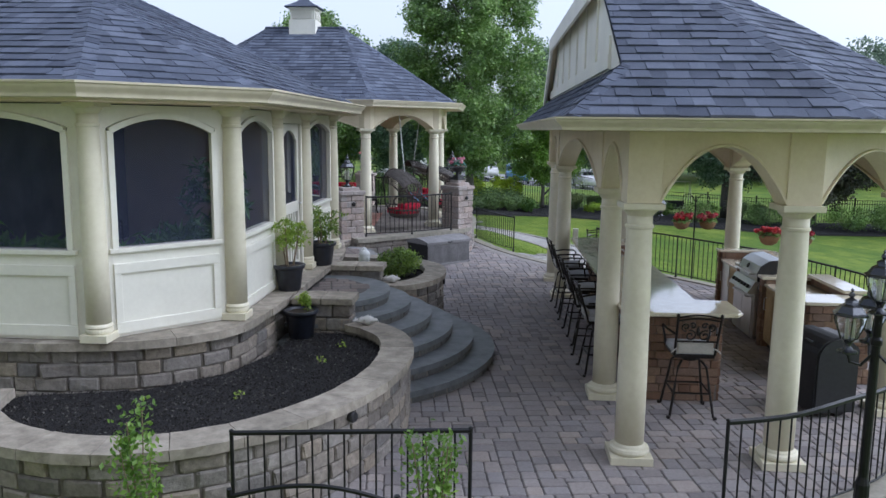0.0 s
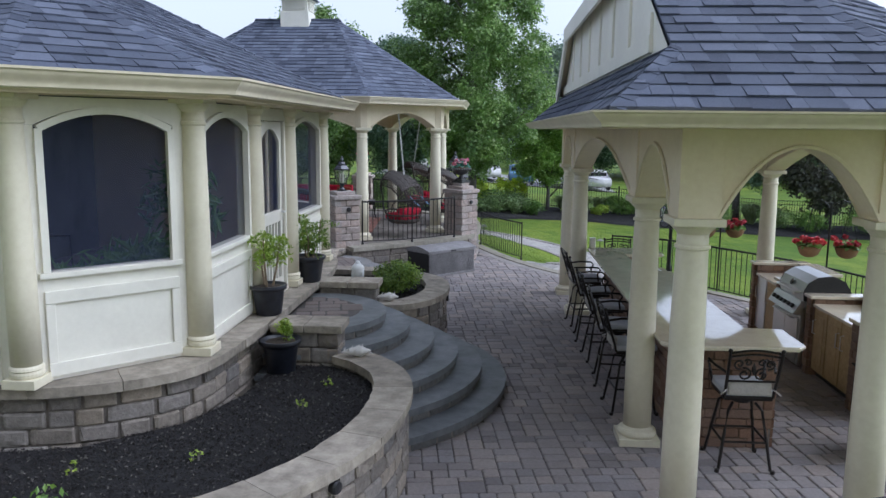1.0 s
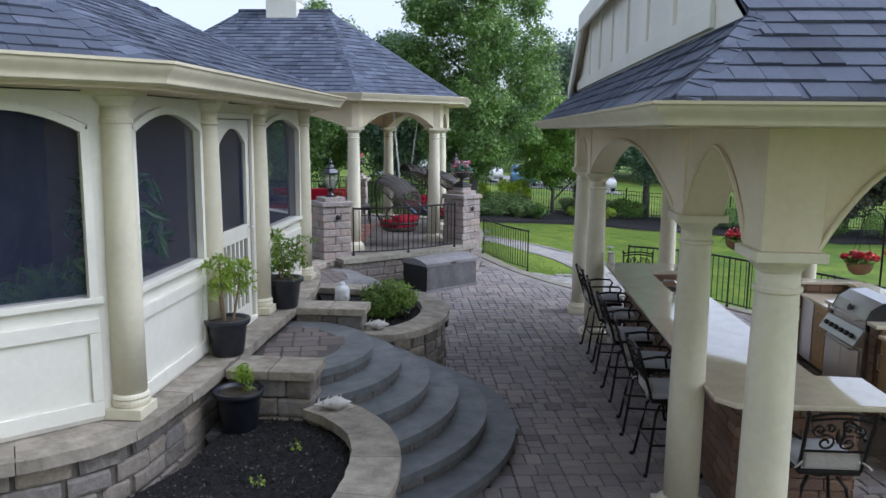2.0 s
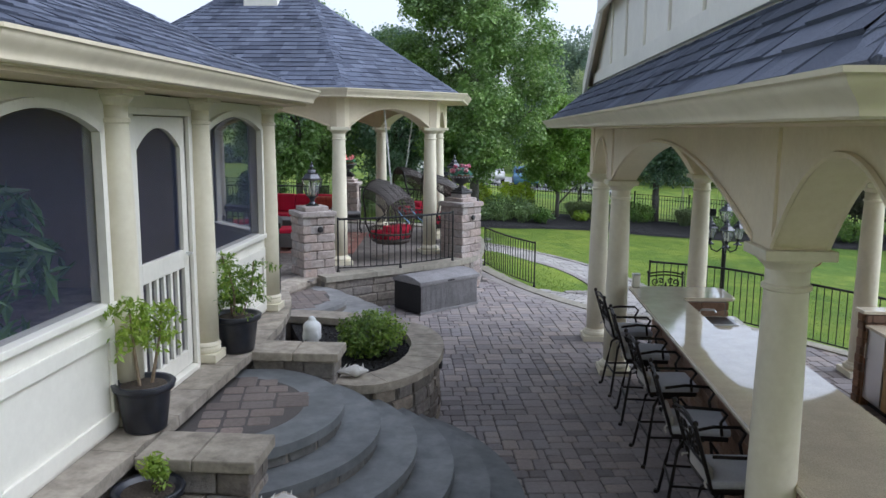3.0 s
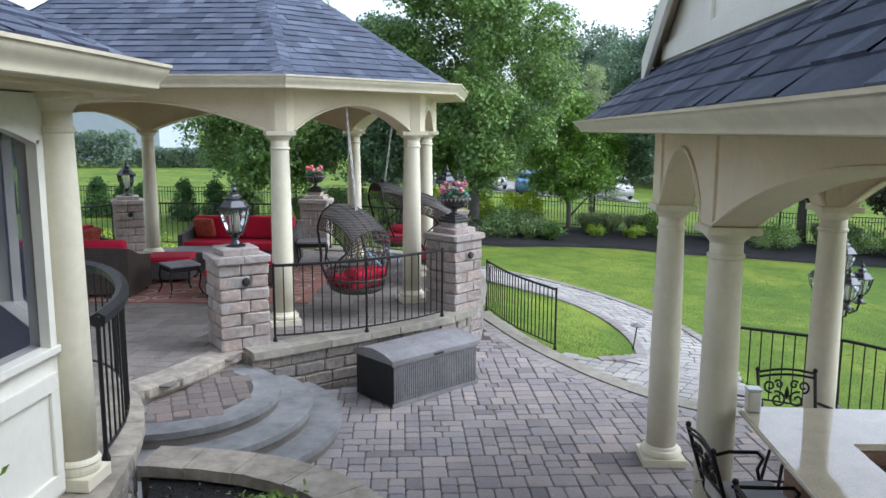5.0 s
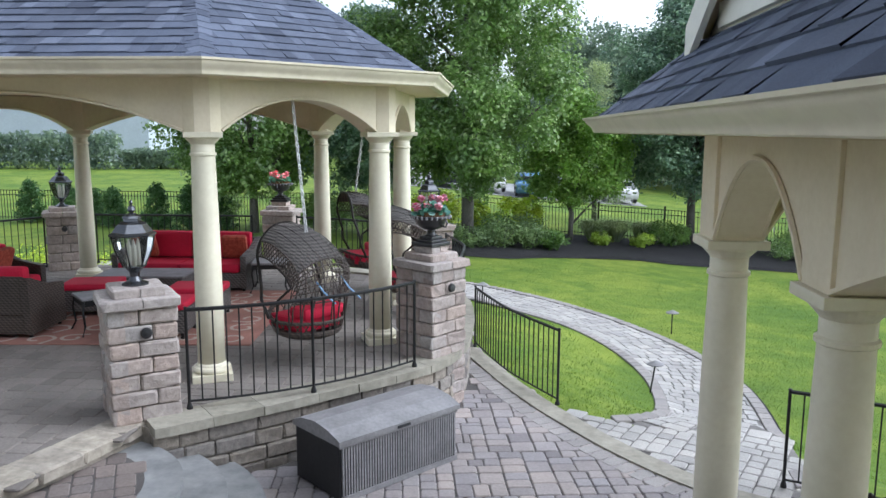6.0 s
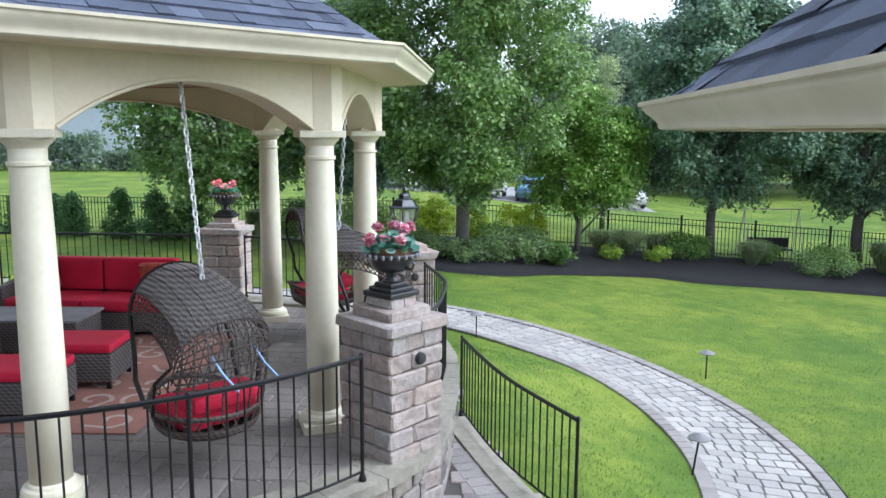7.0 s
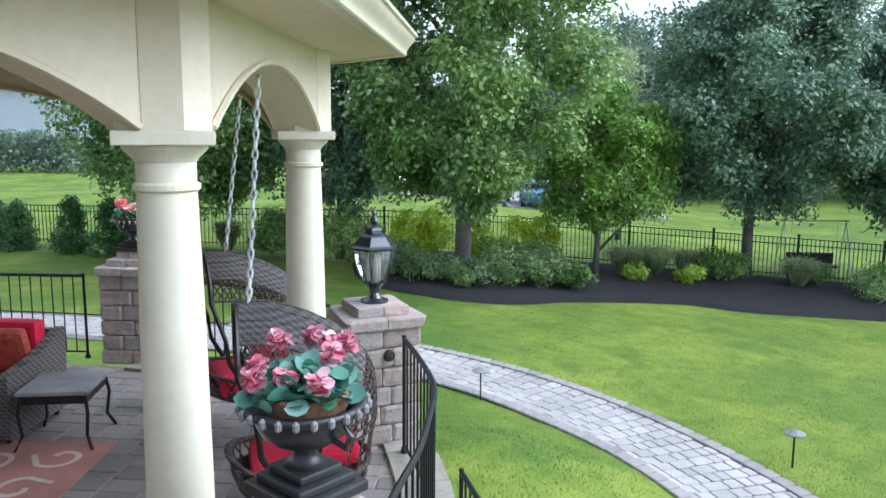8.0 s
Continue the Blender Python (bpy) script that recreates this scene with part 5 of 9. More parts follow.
# ---- path through the lawn ----
path_line = spline([(1.55, 18.55), (2.15, 19.2), (2.58, 20.2), (2.86, 21.5), (2.92, 22.9), (2.57, 24.5), (1.65, 26.2), (0.45, 27.55), (-0.8, 28.4), (-2.4, 29.05), (-5.0, 29.7), (-8.0, 30.2), (-12, 30.4)], 0.2)
bm = bmesh.new()
ns = normals(path_line)
rows = [[bm.verts.new((p + n * o).xy.to_3d() + Vector((0, 0, lawn(*(p + n * o).xy) + 0.015))) for o in (-0.78 if p.y > 20.2 or p.x < 0 else -0.60, -0.3, 0.3, 0.78)] for p, n in zip(path_line, ns)]
for a, b in zip(rows, rows[1:]):
    for k in range(3):
        bm.faces.new((a[k], a[k + 1], b[k + 1], b[k]))
# the mouth, where the path widens into the patio
MOUTH = [(0.6, 19.36), (0.8, 19.17), (1.2, 18.97), (1.9, 18.67), (2.26, 18.2), (2.4, 17.6), (2.45, 17.2), (2.0, 17.35), (1.6, 17.7), (1.11, 18.33), (0.75, 18.95)]
FLARE = [(2.40, 17.35), (2.62, 17.35), (2.72, 17.9), (2.80, 18.6), (2.62, 19.0), (2.1, 19.05), (1.6, 18.5)]
prism(bm, FLARE, -0.12, -0.006)
walkway = part("garden_path", bm, "path_joint")
tagged(walkway, "curving pale grey paver garden path with a darker border", "path", kind="structure")


# ---- foliage ----
def leaf_cloud(points, size, seed, jitter=0.0, up=0.35, shape=(1.0, 0.55), centre=None):
    """Small four-cornered leaves at the given points, each turned at random; with a centre they face away from it."""
    g = np.random.RandomState(seed)
    P = np.asarray(points, dtype=float)
    n = len(P)
    P = P + g.normal(0, 1, (n, 3)) * jitter
    nn = g.normal(0, 1, (n, 3))
    nn[:, 2] = np.abs(nn[:, 2]) + up
    if centre is not None:
        o = P - np.asarray(centre)
        o /= np.linalg.norm(o, axis=1)[:, None] + 1e-9
        nn = 0.62 * g.normal(0, 1, (n, 3)) + o
        nn[:, 2] += 0.45
    nn /= np.linalg.norm(nn, axis=1)[:, None]
    d = g.normal(0, 1, (n, 3))
    d[:, 2] -= 0.25
    if centre is not None:
        d -= 0.85 * np.sum(d * nn, axis=1)[:, None] * nn
    d /= np.linalg.norm(d, axis=1)[:, None]
    s = np.cross(d, nn)
    s /= np.linalg.norm(s, axis=1)[:, None] + 1e-9
    q = np.cross(s, d)
    L = size * g.uniform(0.6, 1.25, n)[:, None]
    W = L * shape[1]
    V = np.stack([P - d * L * 0.5, P + s * W * 0.5 + q * L * 0.06, P + d * L * 0.5, P - s * W * 0.5 + q * L * 0.06], 1).reshape(-1, 3)
    F = np.arange(n * 4).reshape(-1, 4)
    return V, F


def cloud_mesh(V, F, mat):
    me = bpy.data.meshes.new("leaves")
    me.from_pydata(V.tolist(), [], F.tolist())
    me.materials.append(M[mat])
    return me


def clumps(g, centre, radii, n_clumps, per, spread, hollow=0.45, flat=0.75):
    """Points in clumps filling an uneven ellipsoid, thin in the middle."""
    pts = []
    c = np.asarray(centre)
    lobes = g.normal(0, 1, (7, 3))
    lobes /= np.linalg.norm(lobes, axis=1)[:, None]
    for _ in range(n_clumps):
        d = g.normal(0, 1, 3)
        d /= np.linalg.norm(d)
        bulge = 0.82 + 0.3 * max(0, float(np.max(lobes @ d)) - 0.55)
        r = (hollow + (1 - hollow) * g.uniform() ** 0.6) * bulge
        p = c + d * r * np.asarray(radii)
        k = int(per * g.uniform(0.5, 1.4))
        pts.append(p + np.clip(g.normal(0, 1, (k, 3)), -1.45, 1.45) * spread * g.uniform(0.7, 1.3) * np.array([1, 1, flat]))
    return np.concatenate(pts)


def crown_points(g, radius, z0, z1, boughs, leaves, taper):
    """Leaf points in twigs on many boughs, with gaps between the boughs; and for each the middle that it faces away from."""
    pts, hubs = [], []
    half = (z1 - z0) / 2
    for k in range(boughs):
        z = 1 - 2 * (k + 0.5) / boughs + g.uniform(-0.12, 0.12)
        z = max(-0.97, min(0.97, z))
        a = 2.39996 * k + g.uniform(-0.9, 0.9)
        f = g.uniform(0.66, 1.0) if k % 4 else g.uniform(0.2, 0.6)
        ring = math.sqrt(1 - z * z) * (1.02 - taper * z) * radius * f
        size = radius * g.uniform(0.17, 0.31) * (1.0 - 0.2 * abs(z))
        c = np.array([math.cos(a) * ring, math.sin(a) * ring, z0 + half * (1 + z * (0.92 + 0.08 * f))])
        twigs = 34
        each = max(6, int(leaves / boughs / twigs))
        for _ in range(twigs):
            d = g.normal(0, 1, 3)
            d /= np.linalg.norm(d)
            d[2] = abs(d[2]) if g.uniform() < 0.5 else d[2]
            p = c + d * size * g.uniform(0.5, 1.15) * np.array([1, 1, 0.95])
            pts.append(p + np.clip(g.normal(0, 1, (each, 3)), -1.8, 1.8) * np.array([0.15, 0.15, 0.13]))
            hubs.append(np.tile(c - np.array([0, 0, size * 0.35]), (each, 1)))
    return np.concatenate(pts), np.concatenate(hubs)


def tree(x, y, height, crown_r, crown_z, label, seed, boughs=70, leaves=90000, leaf=0.13, mat="leaf", trunk_r=0.13, cone=False, limbs=9, cat="tree", fork=0.22, n=220, per=55, taper=0.22):
    """Trunk, limbs and a crown of many leaves. crown_z: the crown's lower edge over the ground."""
    g = np.random.RandomState(seed)
    z0 = lawn(x, y)
    ob = thing("tree", label, cat, "", (x, y, z0))
    bm = bmesh.new()
    top = height * 0.82
    wob = [(g.normal(0, 0.05), g.normal(0, 0.05)) for _ in range(7)]
    spine = [Vector((wob[k][0] * k / 2, wob[k][1] * k / 2, top * k / 6 - (0.1 if k == 0 else 0))) for k in range(7)]
    tube(bm, spine, trunk_r, 9, taper=0.22)
    part("trunk", bm, "bark", ob, smooth=True)
    for k in range(limbs):
        f = fork + (0.9 - fork) * k / limbs
        a = 2.4 * k + g.uniform(-0.4, 0.4)
        i = min(5, int(f * 6))
        p = spine[i].lerp(spine[i + 1], f * 6 - i)
        reach = crown_r * (0.8 * (1.05 - 0.55 * f) if not cone else (1.0 - f) * 1.1)
        q = p + Vector((math.cos(a) * reach * 0.45, math.sin(a) * reach * 0.45, reach * (0.5 if not cone else 0.05)))
        e = p + Vector((math.cos(a) * reach, math.sin(a) * reach, reach * (0.95 if not cone else -0.05)))
        bm = bmesh.new()
        tube(bm, [p, q, e], trunk_r * 0.45 * (1.1 - f * 0.6), 6, taper=0.3)
        part("limb", bm, "bark", ob, smooth=True)
    if cone:
        pts = []
        for _ in range(n):
            f = g.uniform() ** 0.8
            z = crown_z + (height - crown_z) * f
            r = crown_r * (1 - f) * g.uniform(0.35, 1.0) + 0.05
            a = g.uniform(0, 6.283)
            k = int(per * g.uniform(0.6, 1.3))
            pts.append(np.array([math.cos(a) * r, math.sin(a) * r, z]) + g.normal(0, 1, (k, 3)) * np.array([0.24, 0.24, 0.09]))
        P, hub = np.concatenate(pts), None
    else:
        P, hub = crown_points(g, crown_r, crown_z, height, boughs, leaves, taper)
    V, F = leaf_cloud(P, leaf, seed + 1, centre=hub, shape=(1.0, 0.62))
    part("crown", cloud_mesh(V, F, mat), None, ob)
    return ob


def shrub(name, x, y, z, rx, ry, h, label, seed, mat="leaf_shrub", n=40, per=28, leaf=0.06, stems=5, group=""):
    g = np.random.RandomState(seed)
    ob = thing(name, label, "shrub", group, (x, y, z))
    for k in range(stems):
        a = 6.283 * k / stems
        bm = tube(bmesh.new(), [(0.02 * math.cos(a), 0.02 * math.sin(a), -0.02), (rx * 0.3 * math.cos(a), ry * 0.3 * math.sin(a), h * 0.4), (rx * 0.6 * math.cos(a), ry * 0.6 * math.sin(a), h * 0.72)], 0.012, 5, taper=0.5)
        part("stem", bm, "bark", ob)
    P = clumps(g, (0, 0, h * 0.52), (rx, ry, h * 0.48), n, per, min(rx, h) * 0.16, hollow=0.55)
    P[:, 2] = np.abs(P[:, 2])
    V, F = leaf_cloud(P, leaf, seed + 3, centre=(0, 0, h * 0.2))
    part("leaves", cloud_mesh(V, F, mat), None, ob)
    return ob


# trees behind the lawn
tree(-1.05, 35.4, 12.5, 2.95, 1.95, "tall broadleaf tree with a dense grey-green crown in dark mulch", 31, boughs=165, leaves=150000, leaf=0.14, trunk_r=0.21, mat="leaf")
tree(2.4, 37.7, 4.9, 1.72, 1.5, "small round-headed tree with a forked pale trunk", 32, boughs=52, leaves=40000, leaf=0.125, trunk_r=0.10, mat="leaf_mid", fork=0.16)
tree(6.85, 39.3, 8.7, 3.0, 2.15, "dark green broadleaf tree with a straight trunk", 33, boughs=125, leaves=110000, leaf=0.14, trunk_r=0.17, mat="leaf_blue", fork=0.26, taper=0.42)
tree(11.6, 39.6, 8.4, 2.5, 1.9, "dark tree with spreading lower boughs", 34, boughs=100, leaves=70000, leaf=0.14, trunk_r=0.2, mat="leaf_blue", taper=0.3)
tree(15.5, 38.5, 7.5, 3.0, 1.2, "small dusky dark-leaved tree in the mulch bed beside the fence", 35, boughs=60, leaves=50000, leaf=0.16, trunk_r=0.16, mat="leaf_plum")
tree(-8.6, 37.5, 8.5, 3.2, 1.6, "broadleaf tree with a rounded dark crown behind the gazebo", 36, boughs=120, leaves=80000, leaf=0.15, trunk_r=0.17, mat="leaf")
tree(-4.6, 38.2, 7.5, 2.6, 1.7, "broadleaf tree with a rounded crown behind the gazebo", 37, boughs=90, leaves=60000, leaf=0.14, trunk_r=0.15, mat="leaf_blue")
tree(4.3, 46.5, 7.0, 1.9, 0.6, "blue-green spruce beyond the fence", 39, n=170, per=50, leaf=0.09, mat="leaf_grey", trunk_r=0.12, cone=True, limbs=10)
tree(21.0, 37.0, 6.0, 2.6, 1.2, "dark broadleaf tree in the mulch bed", 40, boughs=50, leaves=36000, leaf=0.16, trunk_r=0.15, mat="leaf_blue")


def woods(x0, x1, y0, y1, h0, h1, count, seed, label, mat, per=30, leaf=0.75):
    """A far wood: many crowns in one mesh."""
    g = np.random.RandomState(seed)
    pts = []
    for _ in range(count):
        x, y, h = g.uniform(x0, x1), g.uniform(y0, y1), g.uniform(h0, h1)
        z = lawn(x, y)
        r = h * g.uniform(0.2, 0.3)
        pts.append(clumps(g, (x, y, z + h * 0.55), (r, r, h * 0.47), 70, per, 0.7, hollow=0.5))
    P = np.concatenate(pts)
    V, F = leaf_cloud(P, leaf, seed)
    ob = part("far_woods", cloud_mesh(V, F, mat), None)
    tagged(ob, label, "woods", kind="stuff")


woods(4, 42, 74, 92, 11.5, 14.6, 34, 51, "dense far woods of tall dark green trees", "leaf_hazy", per=75, leaf=0.42)
woods(44, 90, 60, 110, 12, 17, 26, 52, "dense far woods of tall dark green trees", "leaf_hazy")
woods(-80, -54, 75, 100, 7, 11, 16, 53, "far row of dark green trees beyond the lawn", "leaf_hazy")
woods(-24, 4, 96, 112, 6, 9, 18, 54, "far low trees beyond the parking area", "leaf_hazy")

# mulch bed along the fence
bm = bmesh.new()
front_line = spline([(-4.3, 39.2), (-4.1, 37.4), (-3.4, 34.9), (-1.9, 33.5), (0.0, 33.3), (1.5, 34.1), (4.0, 34.8), (5.5, 34.5), (8.2, 34.7), (11, 34.7), (15, 35.1), (24, 35.0)], 0.5)
rows = []
for p in front_line:
    rows.append([bm.verts.new((p.x, yy, lawn(p.x, yy) + dz)) for yy, dz in ((p.y, 0.012), (p.y + 0.25, 0.07), ((p.y + 39.4) / 2, 0.13), (39.4, 0.1))])
for a, b in zip(rows, rows[1:]):
    for k in range(3):
        bm.faces.new((a[k], b[k], b[k + 1], a[k + 1]))
tagged(part("mulch_border", bm, "mulch"), "wide dark mulch bed along the fence", "mulch bed", kind="structure")

r = random.Random(77)
plants = [(-2.5, 35.6, 0.85, 0.85, "leaf_feather"), (-1.75, 35.0, 0.7, 0.65, "leaf_feather"), (-0.9, 34.8, 0.7, 0.6, "leaf_feather"), (0.05, 35.2, 0.85, 0.9, "leaf_feather"), (0.95, 35.5, 0.75, 0.8, "leaf_feather"), (1.6, 35.3, 0.55, 0.65, "leaf_shrub"),
          (0.7, 36.5, 0.8, 0.9, "leaf_feather"), (-0.2, 37.0, 0.7, 0.95, "leaf_shrub"), (-2.55, 37.5, 0.6, 1.55, "leaf_gold"), (-1.95, 37.8, 0.6, 1.5, "leaf_gold"), (-0.75, 37.7, 0.42, 1.3, "leaf_gold"), (0.4, 37.7, 0.6, 1.45, "leaf_gold"), (1.0, 37.9, 0.5, 1.5, "leaf_gold"),
          (3.35, 37.0, 0.35, 0.5, "leaf_lime"), (4.75, 37.2, 0.4, 0.5, "leaf_lime"), (5.6, 38.0, 0.7, 0.9, "leaf_shrub"), (6.2, 38.3, 0.5, 0.8, "leaf_warm"), (9.6, 36.9, 0.9, 0.9, "leaf"), (8.2, 38.4, 0.6, 0.8, "leaf_shrub"), (10.4, 38.2, 0.6, 0.9, "leaf_warm"),
          (12.6, 37.2, 0.9, 1.1, "leaf"), (14.0, 36.6, 0.8, 0.9, "leaf_shrub"), (16.2, 36.4, 1.0, 1.2, "leaf_warm"), (18.0, 36.2, 1.0, 1.3, "leaf"), (-4.2, 37.3, 1.0, 1.5, "leaf"), (-5.8, 37.9, 1.0, 1.4, "leaf"), (-6.6, 38.3, 0.8, 1.3, "leaf_shrub"), (-10.2, 38.6, 0.9, 1.2, "leaf")]
for i, (x, y, w, h, mt) in enumerate(plants):
    names = {"leaf": "full dark green shrub in the mulch bed", "leaf_feather": "low feathery grey-green shrub in the mulch bed", "leaf_shrub": "bright green shrub in the mulch bed", "leaf_gold": "tall yellow-green shrub in the mulch bed", "leaf_lime": "lime green shrub in the mulch bed", "leaf_warm": "mid-green leafy shrub in the mulch bed"}
    shrub("shrub", x, y, lawn(x, y) + 0.08, w, w, h, names[mt], 200 + i, mat=mt, n=int((34 * w + 24) * (1.9 if h > 1.2 else 1.1)), per=24 if mt == "leaf_gold" else 44, leaf=0.125 if mt == "leaf_gold" else 0.085)
for i, (x, y, w, h) in enumerate(((3.2, 37.9, 0.8, 0.85), (4.0, 38.1, 0.85, 0.9), (4.9, 38.2, 0.6, 0.85), (7.8, 38.0, 0.75, 0.85), (11.9, 38.3, 0.8, 1.1), (12.9, 38.4, 0.7, 1.0), (-8.0, 38.7, 0.7, 1.0))):
    g = np.random.RandomState(300 + i)
    ob = thing("ornamental_grass", "pale feathery ornamental grass clump in mulch", "ornamental grass", "grass clumps", (x, y, lawn(x, y) + 0.08))
    V, F = [], []
    for k in range(1500):
        a, rr, hh = g.uniform(0, 6.283), w * g.uniform(0.1, 1.0), h * g.uniform(0.6, 1.05)
        b = g.uniform(0, 6.283)
        p0, p1, p2 = Vector((0.12 * math.cos(a), 0.12 * math.sin(a), 0)), Vector((rr * 0.5 * math.cos(a), rr * 0.5 * math.sin(a), hh * 0.8)), Vector((rr * math.cos(a), rr * math.sin(a), hh * g.uniform(0.6, 1.0)))
        s = Vector((math.cos(b), math.sin(b), 0)) * 0.014
        m0 = len(V)
        V += [p0 - s, p0 + s, p1 + s, p1 - s, p2]
        F += [(m0, m0 + 1, m0 + 2, m0 + 3), (m0 + 3, m0 + 2, m0 + 4)]
    me = bpy.data.meshes.new("blades")
    me.from_pydata(V, [], F)
    me.materials.append(M["leaf_grey"])
    part("blades", me, None, ob)
# low golden shrubs below the back of the gazebo terrace
for i, (x, y, w, h) in enumerate(((-8.3, 26.4, 0.7, 0.95), (-9.5, 26.2, 0.75, 1.0), (-10.6, 25.7, 0.75, 0.95))):
    shrub("golden_shrub", x, y, lawn(x, y) - 0.02, w, w, h, "low golden-leaved shrub behind the terrace railing", 280 + i, mat="leaf_gold", n=70, per=26, leaf=0.08, group="golden shrubs")
# young conifers in a row along the fence
for i, (x, y) in enumerate(((-18.0, 39.6), (-16.5, 39.4), (-15.3, 39.1), (-14.3, 38.7), (-12.5, 38.4), (-11.1, 38.0), (-10.1, 38.2))):
    g = np.random.RandomState(400 + i)
    h = 1.35 + g.uniform(-0.15, 0.25)
    ob = thing("young_conifer", "young bushy green conifer planted beside the fence", "conifer", "row of conifers", (x, y, lawn(x, y)))
    bm = tube(bmesh.new(), [(0, 0, -0.05), (0, 0, h * 0.8)], 0.04, 6, taper=0.4)
    part("trunk", bm, "bark", ob)
    pts = []
    for _ in range(150):
        f = g.uniform() ** 1.2
        a, rr = g.uniform(0, 6.283), 0.62 * (1 - f) ** 0.45 * g.uniform(0.35, 1)
        pts.append(np.array([rr * math.cos(a), rr * math.sin(a), 0.08 + f * h]) + g.normal(0, 0.07, (26, 3)))
    V, F = leaf_cloud(np.concatenate(pts), 0.10, 410 + i)
    part("needles", cloud_mesh(V, F, "leaf_dark"), None, ob)
tree(-19.5, 36.2, 4.2, 0.95, 0.2, "tall narrow bright green conifer beside the fence", 38, n=300, per=40, leaf=0.07, mat="leaf_warm", trunk_r=0.09, cone=True, limbs=10, cat="conifer")
# hedge and white house far off behind the gazebo
for i, (x0, x1, y0, h, n) in enumerate(((-62, -30.5, 71, 3.1, 12000), (-30.5, -21.5, 72, 1.7, 3500))):
    g = np.random.RandomState(9 + i)
    P = np.stack([g.uniform(x0, x1, n), g.uniform(y0, y0 + 2, n), h * g.uniform(0, 1, n) ** 0.7 + lawn(-30, 71)], 1)
    P[:, 2] *= 1 - 0.12 * np.abs(np.sin(P[:, 0] * 1.3))
    V, F = leaf_cloud(P, 0.4, 10 + i)
    tagged(part("far_hedge", cloud_mesh(V, F, "leaf_hazy"), None), "clipped dark green hedge on the far slope" if i == 0 else "low bushy green hedge on the far slope", "hedge", kind="stuff")
far = thing("far_house", "large pale house behind a hedge", "house", "", (-42, 88, lawn(-42, 88)))
part("wall", boxes((-9, 9, -5, 5, -0.5, 6.5)), "siding", far)
bm = bmesh.new()
vs = [bm.verts.new(c) for c in ((-9.5, -5.6, 6.5), (9.5, -5.6, 6.5), (9.5, 5.6, 6.5), (-9.5, 5.6, 6.5), (-6, 0, 10), (6, 0, 10))]
for f in ((0, 1, 5, 4), (1, 2, 5), (2, 3, 4, 5), (3, 0, 4), (3, 2, 1, 0)):
    bm.faces.new([vs[k] for k in f])
part("roof", bm, "shingle", far)
# parking strip with cars
bm = bmesh.new()
rows = [[bm.verts.new((-9 + i, y, lawn(-9 + i, y) + 0.03)) for i in range(19)] for y in (58.5, 60, 62, 64, 67, 71)]
for a, b in zip(rows, rows[1:]):
    for k in range(18):
        bm.faces.new((a[k], a[k + 1], b[k + 1], b[k]))
ob = part("parking_strip", bm, "asphalt")
tagged(ob, "pale grey parking strip beyond the far lawn", "road", kind="structure")


def car(x, y, z, turn, paint, label):
    ob = thing("car", label, "car", "parked cars", (x, y, z), turn)
    bm = bmesh.new()
    prof = [(-2.1, 0.3), (-2.15, 0.75), (-1.9, 0.92), (-1.2, 0.98), (-0.6, 1.42), (0.7, 1.46), (1.35, 1.02), (2.0, 0.9), (2.15, 0.6), (2.1, 0.3)]
    L = [bm.verts.new((px, -0.85, pz)) for px, pz in prof]
    R = [bm.verts.new((px, 0.85, pz)) for px, pz in prof]
    bm.faces.new(L)
    bm.faces.new(list(reversed(R)))
    for k in range(len(prof)):
        j = (k + 1) % len(prof)
        bm.faces.new((L[k], R[k], R[j], L[j]))
    bmesh.ops.bevel(bm, geom=bm.edges[:], offset=0.06, segments=2, affect="EDGES")
    part("body", bm, paint, ob, smooth=True)
    for s in (-0.856, 0.856):
        part("side_glass", boxes((-0.95, 1.05, min(s, s * 1.004), max(s, s * 1.004), 1.0, 1.33)), "dark_steel", ob)
    part("windscreen", boxes((-1.15, -0.72, -0.7, 0.7, 1.05, 1.3), bevel=0.05), "dark_steel", ob)
    for px in (-1.35, 1.35):
        for s in (-0.8, 0.8):
            bm = lathe(bmesh.new(), [(0.32, -0.1), (0.34, -0.06), (0.34, 0.06), (0.32, 0.1)], 16)
            wheel = part("wheel", bm, "dark_steel", ob, m=pose(px, s, 0.34, 90, 0, 0))
            part("rim", lathe(bmesh.new(), [(0.2, -0.115), (0.2, 0.115)], 12), "steel", wheel)


M["car_blue"] = material("car_paint_blue", (0.10, 0.22, 0.36), (0.13, 0.26, 0.42), 0.25, fine=10, bump=0.0)
CAR_WORDS = {"car_light": "white car parked on the far strip", "car_dark": "dark car parked on the far strip", "car_blue": "blue car parked on the far strip"}
for i, (x, y, p) in enumerate(((-6.2, 61.0, "car_light"), (-3.4, 60.9, "car_dark"), (-0.7, 61.2, "car_light"), (1.9, 60.8, "car_blue"), (4.6, 61.3, "car_light"), (7.4, 61.0, "car_light"))):
    car(x, y, lawn(x, y) + 0.04, 90 + (i % 3) * 4, p, CAR_WORDS[p])


# ---- iron railings ----
PICKET = {}


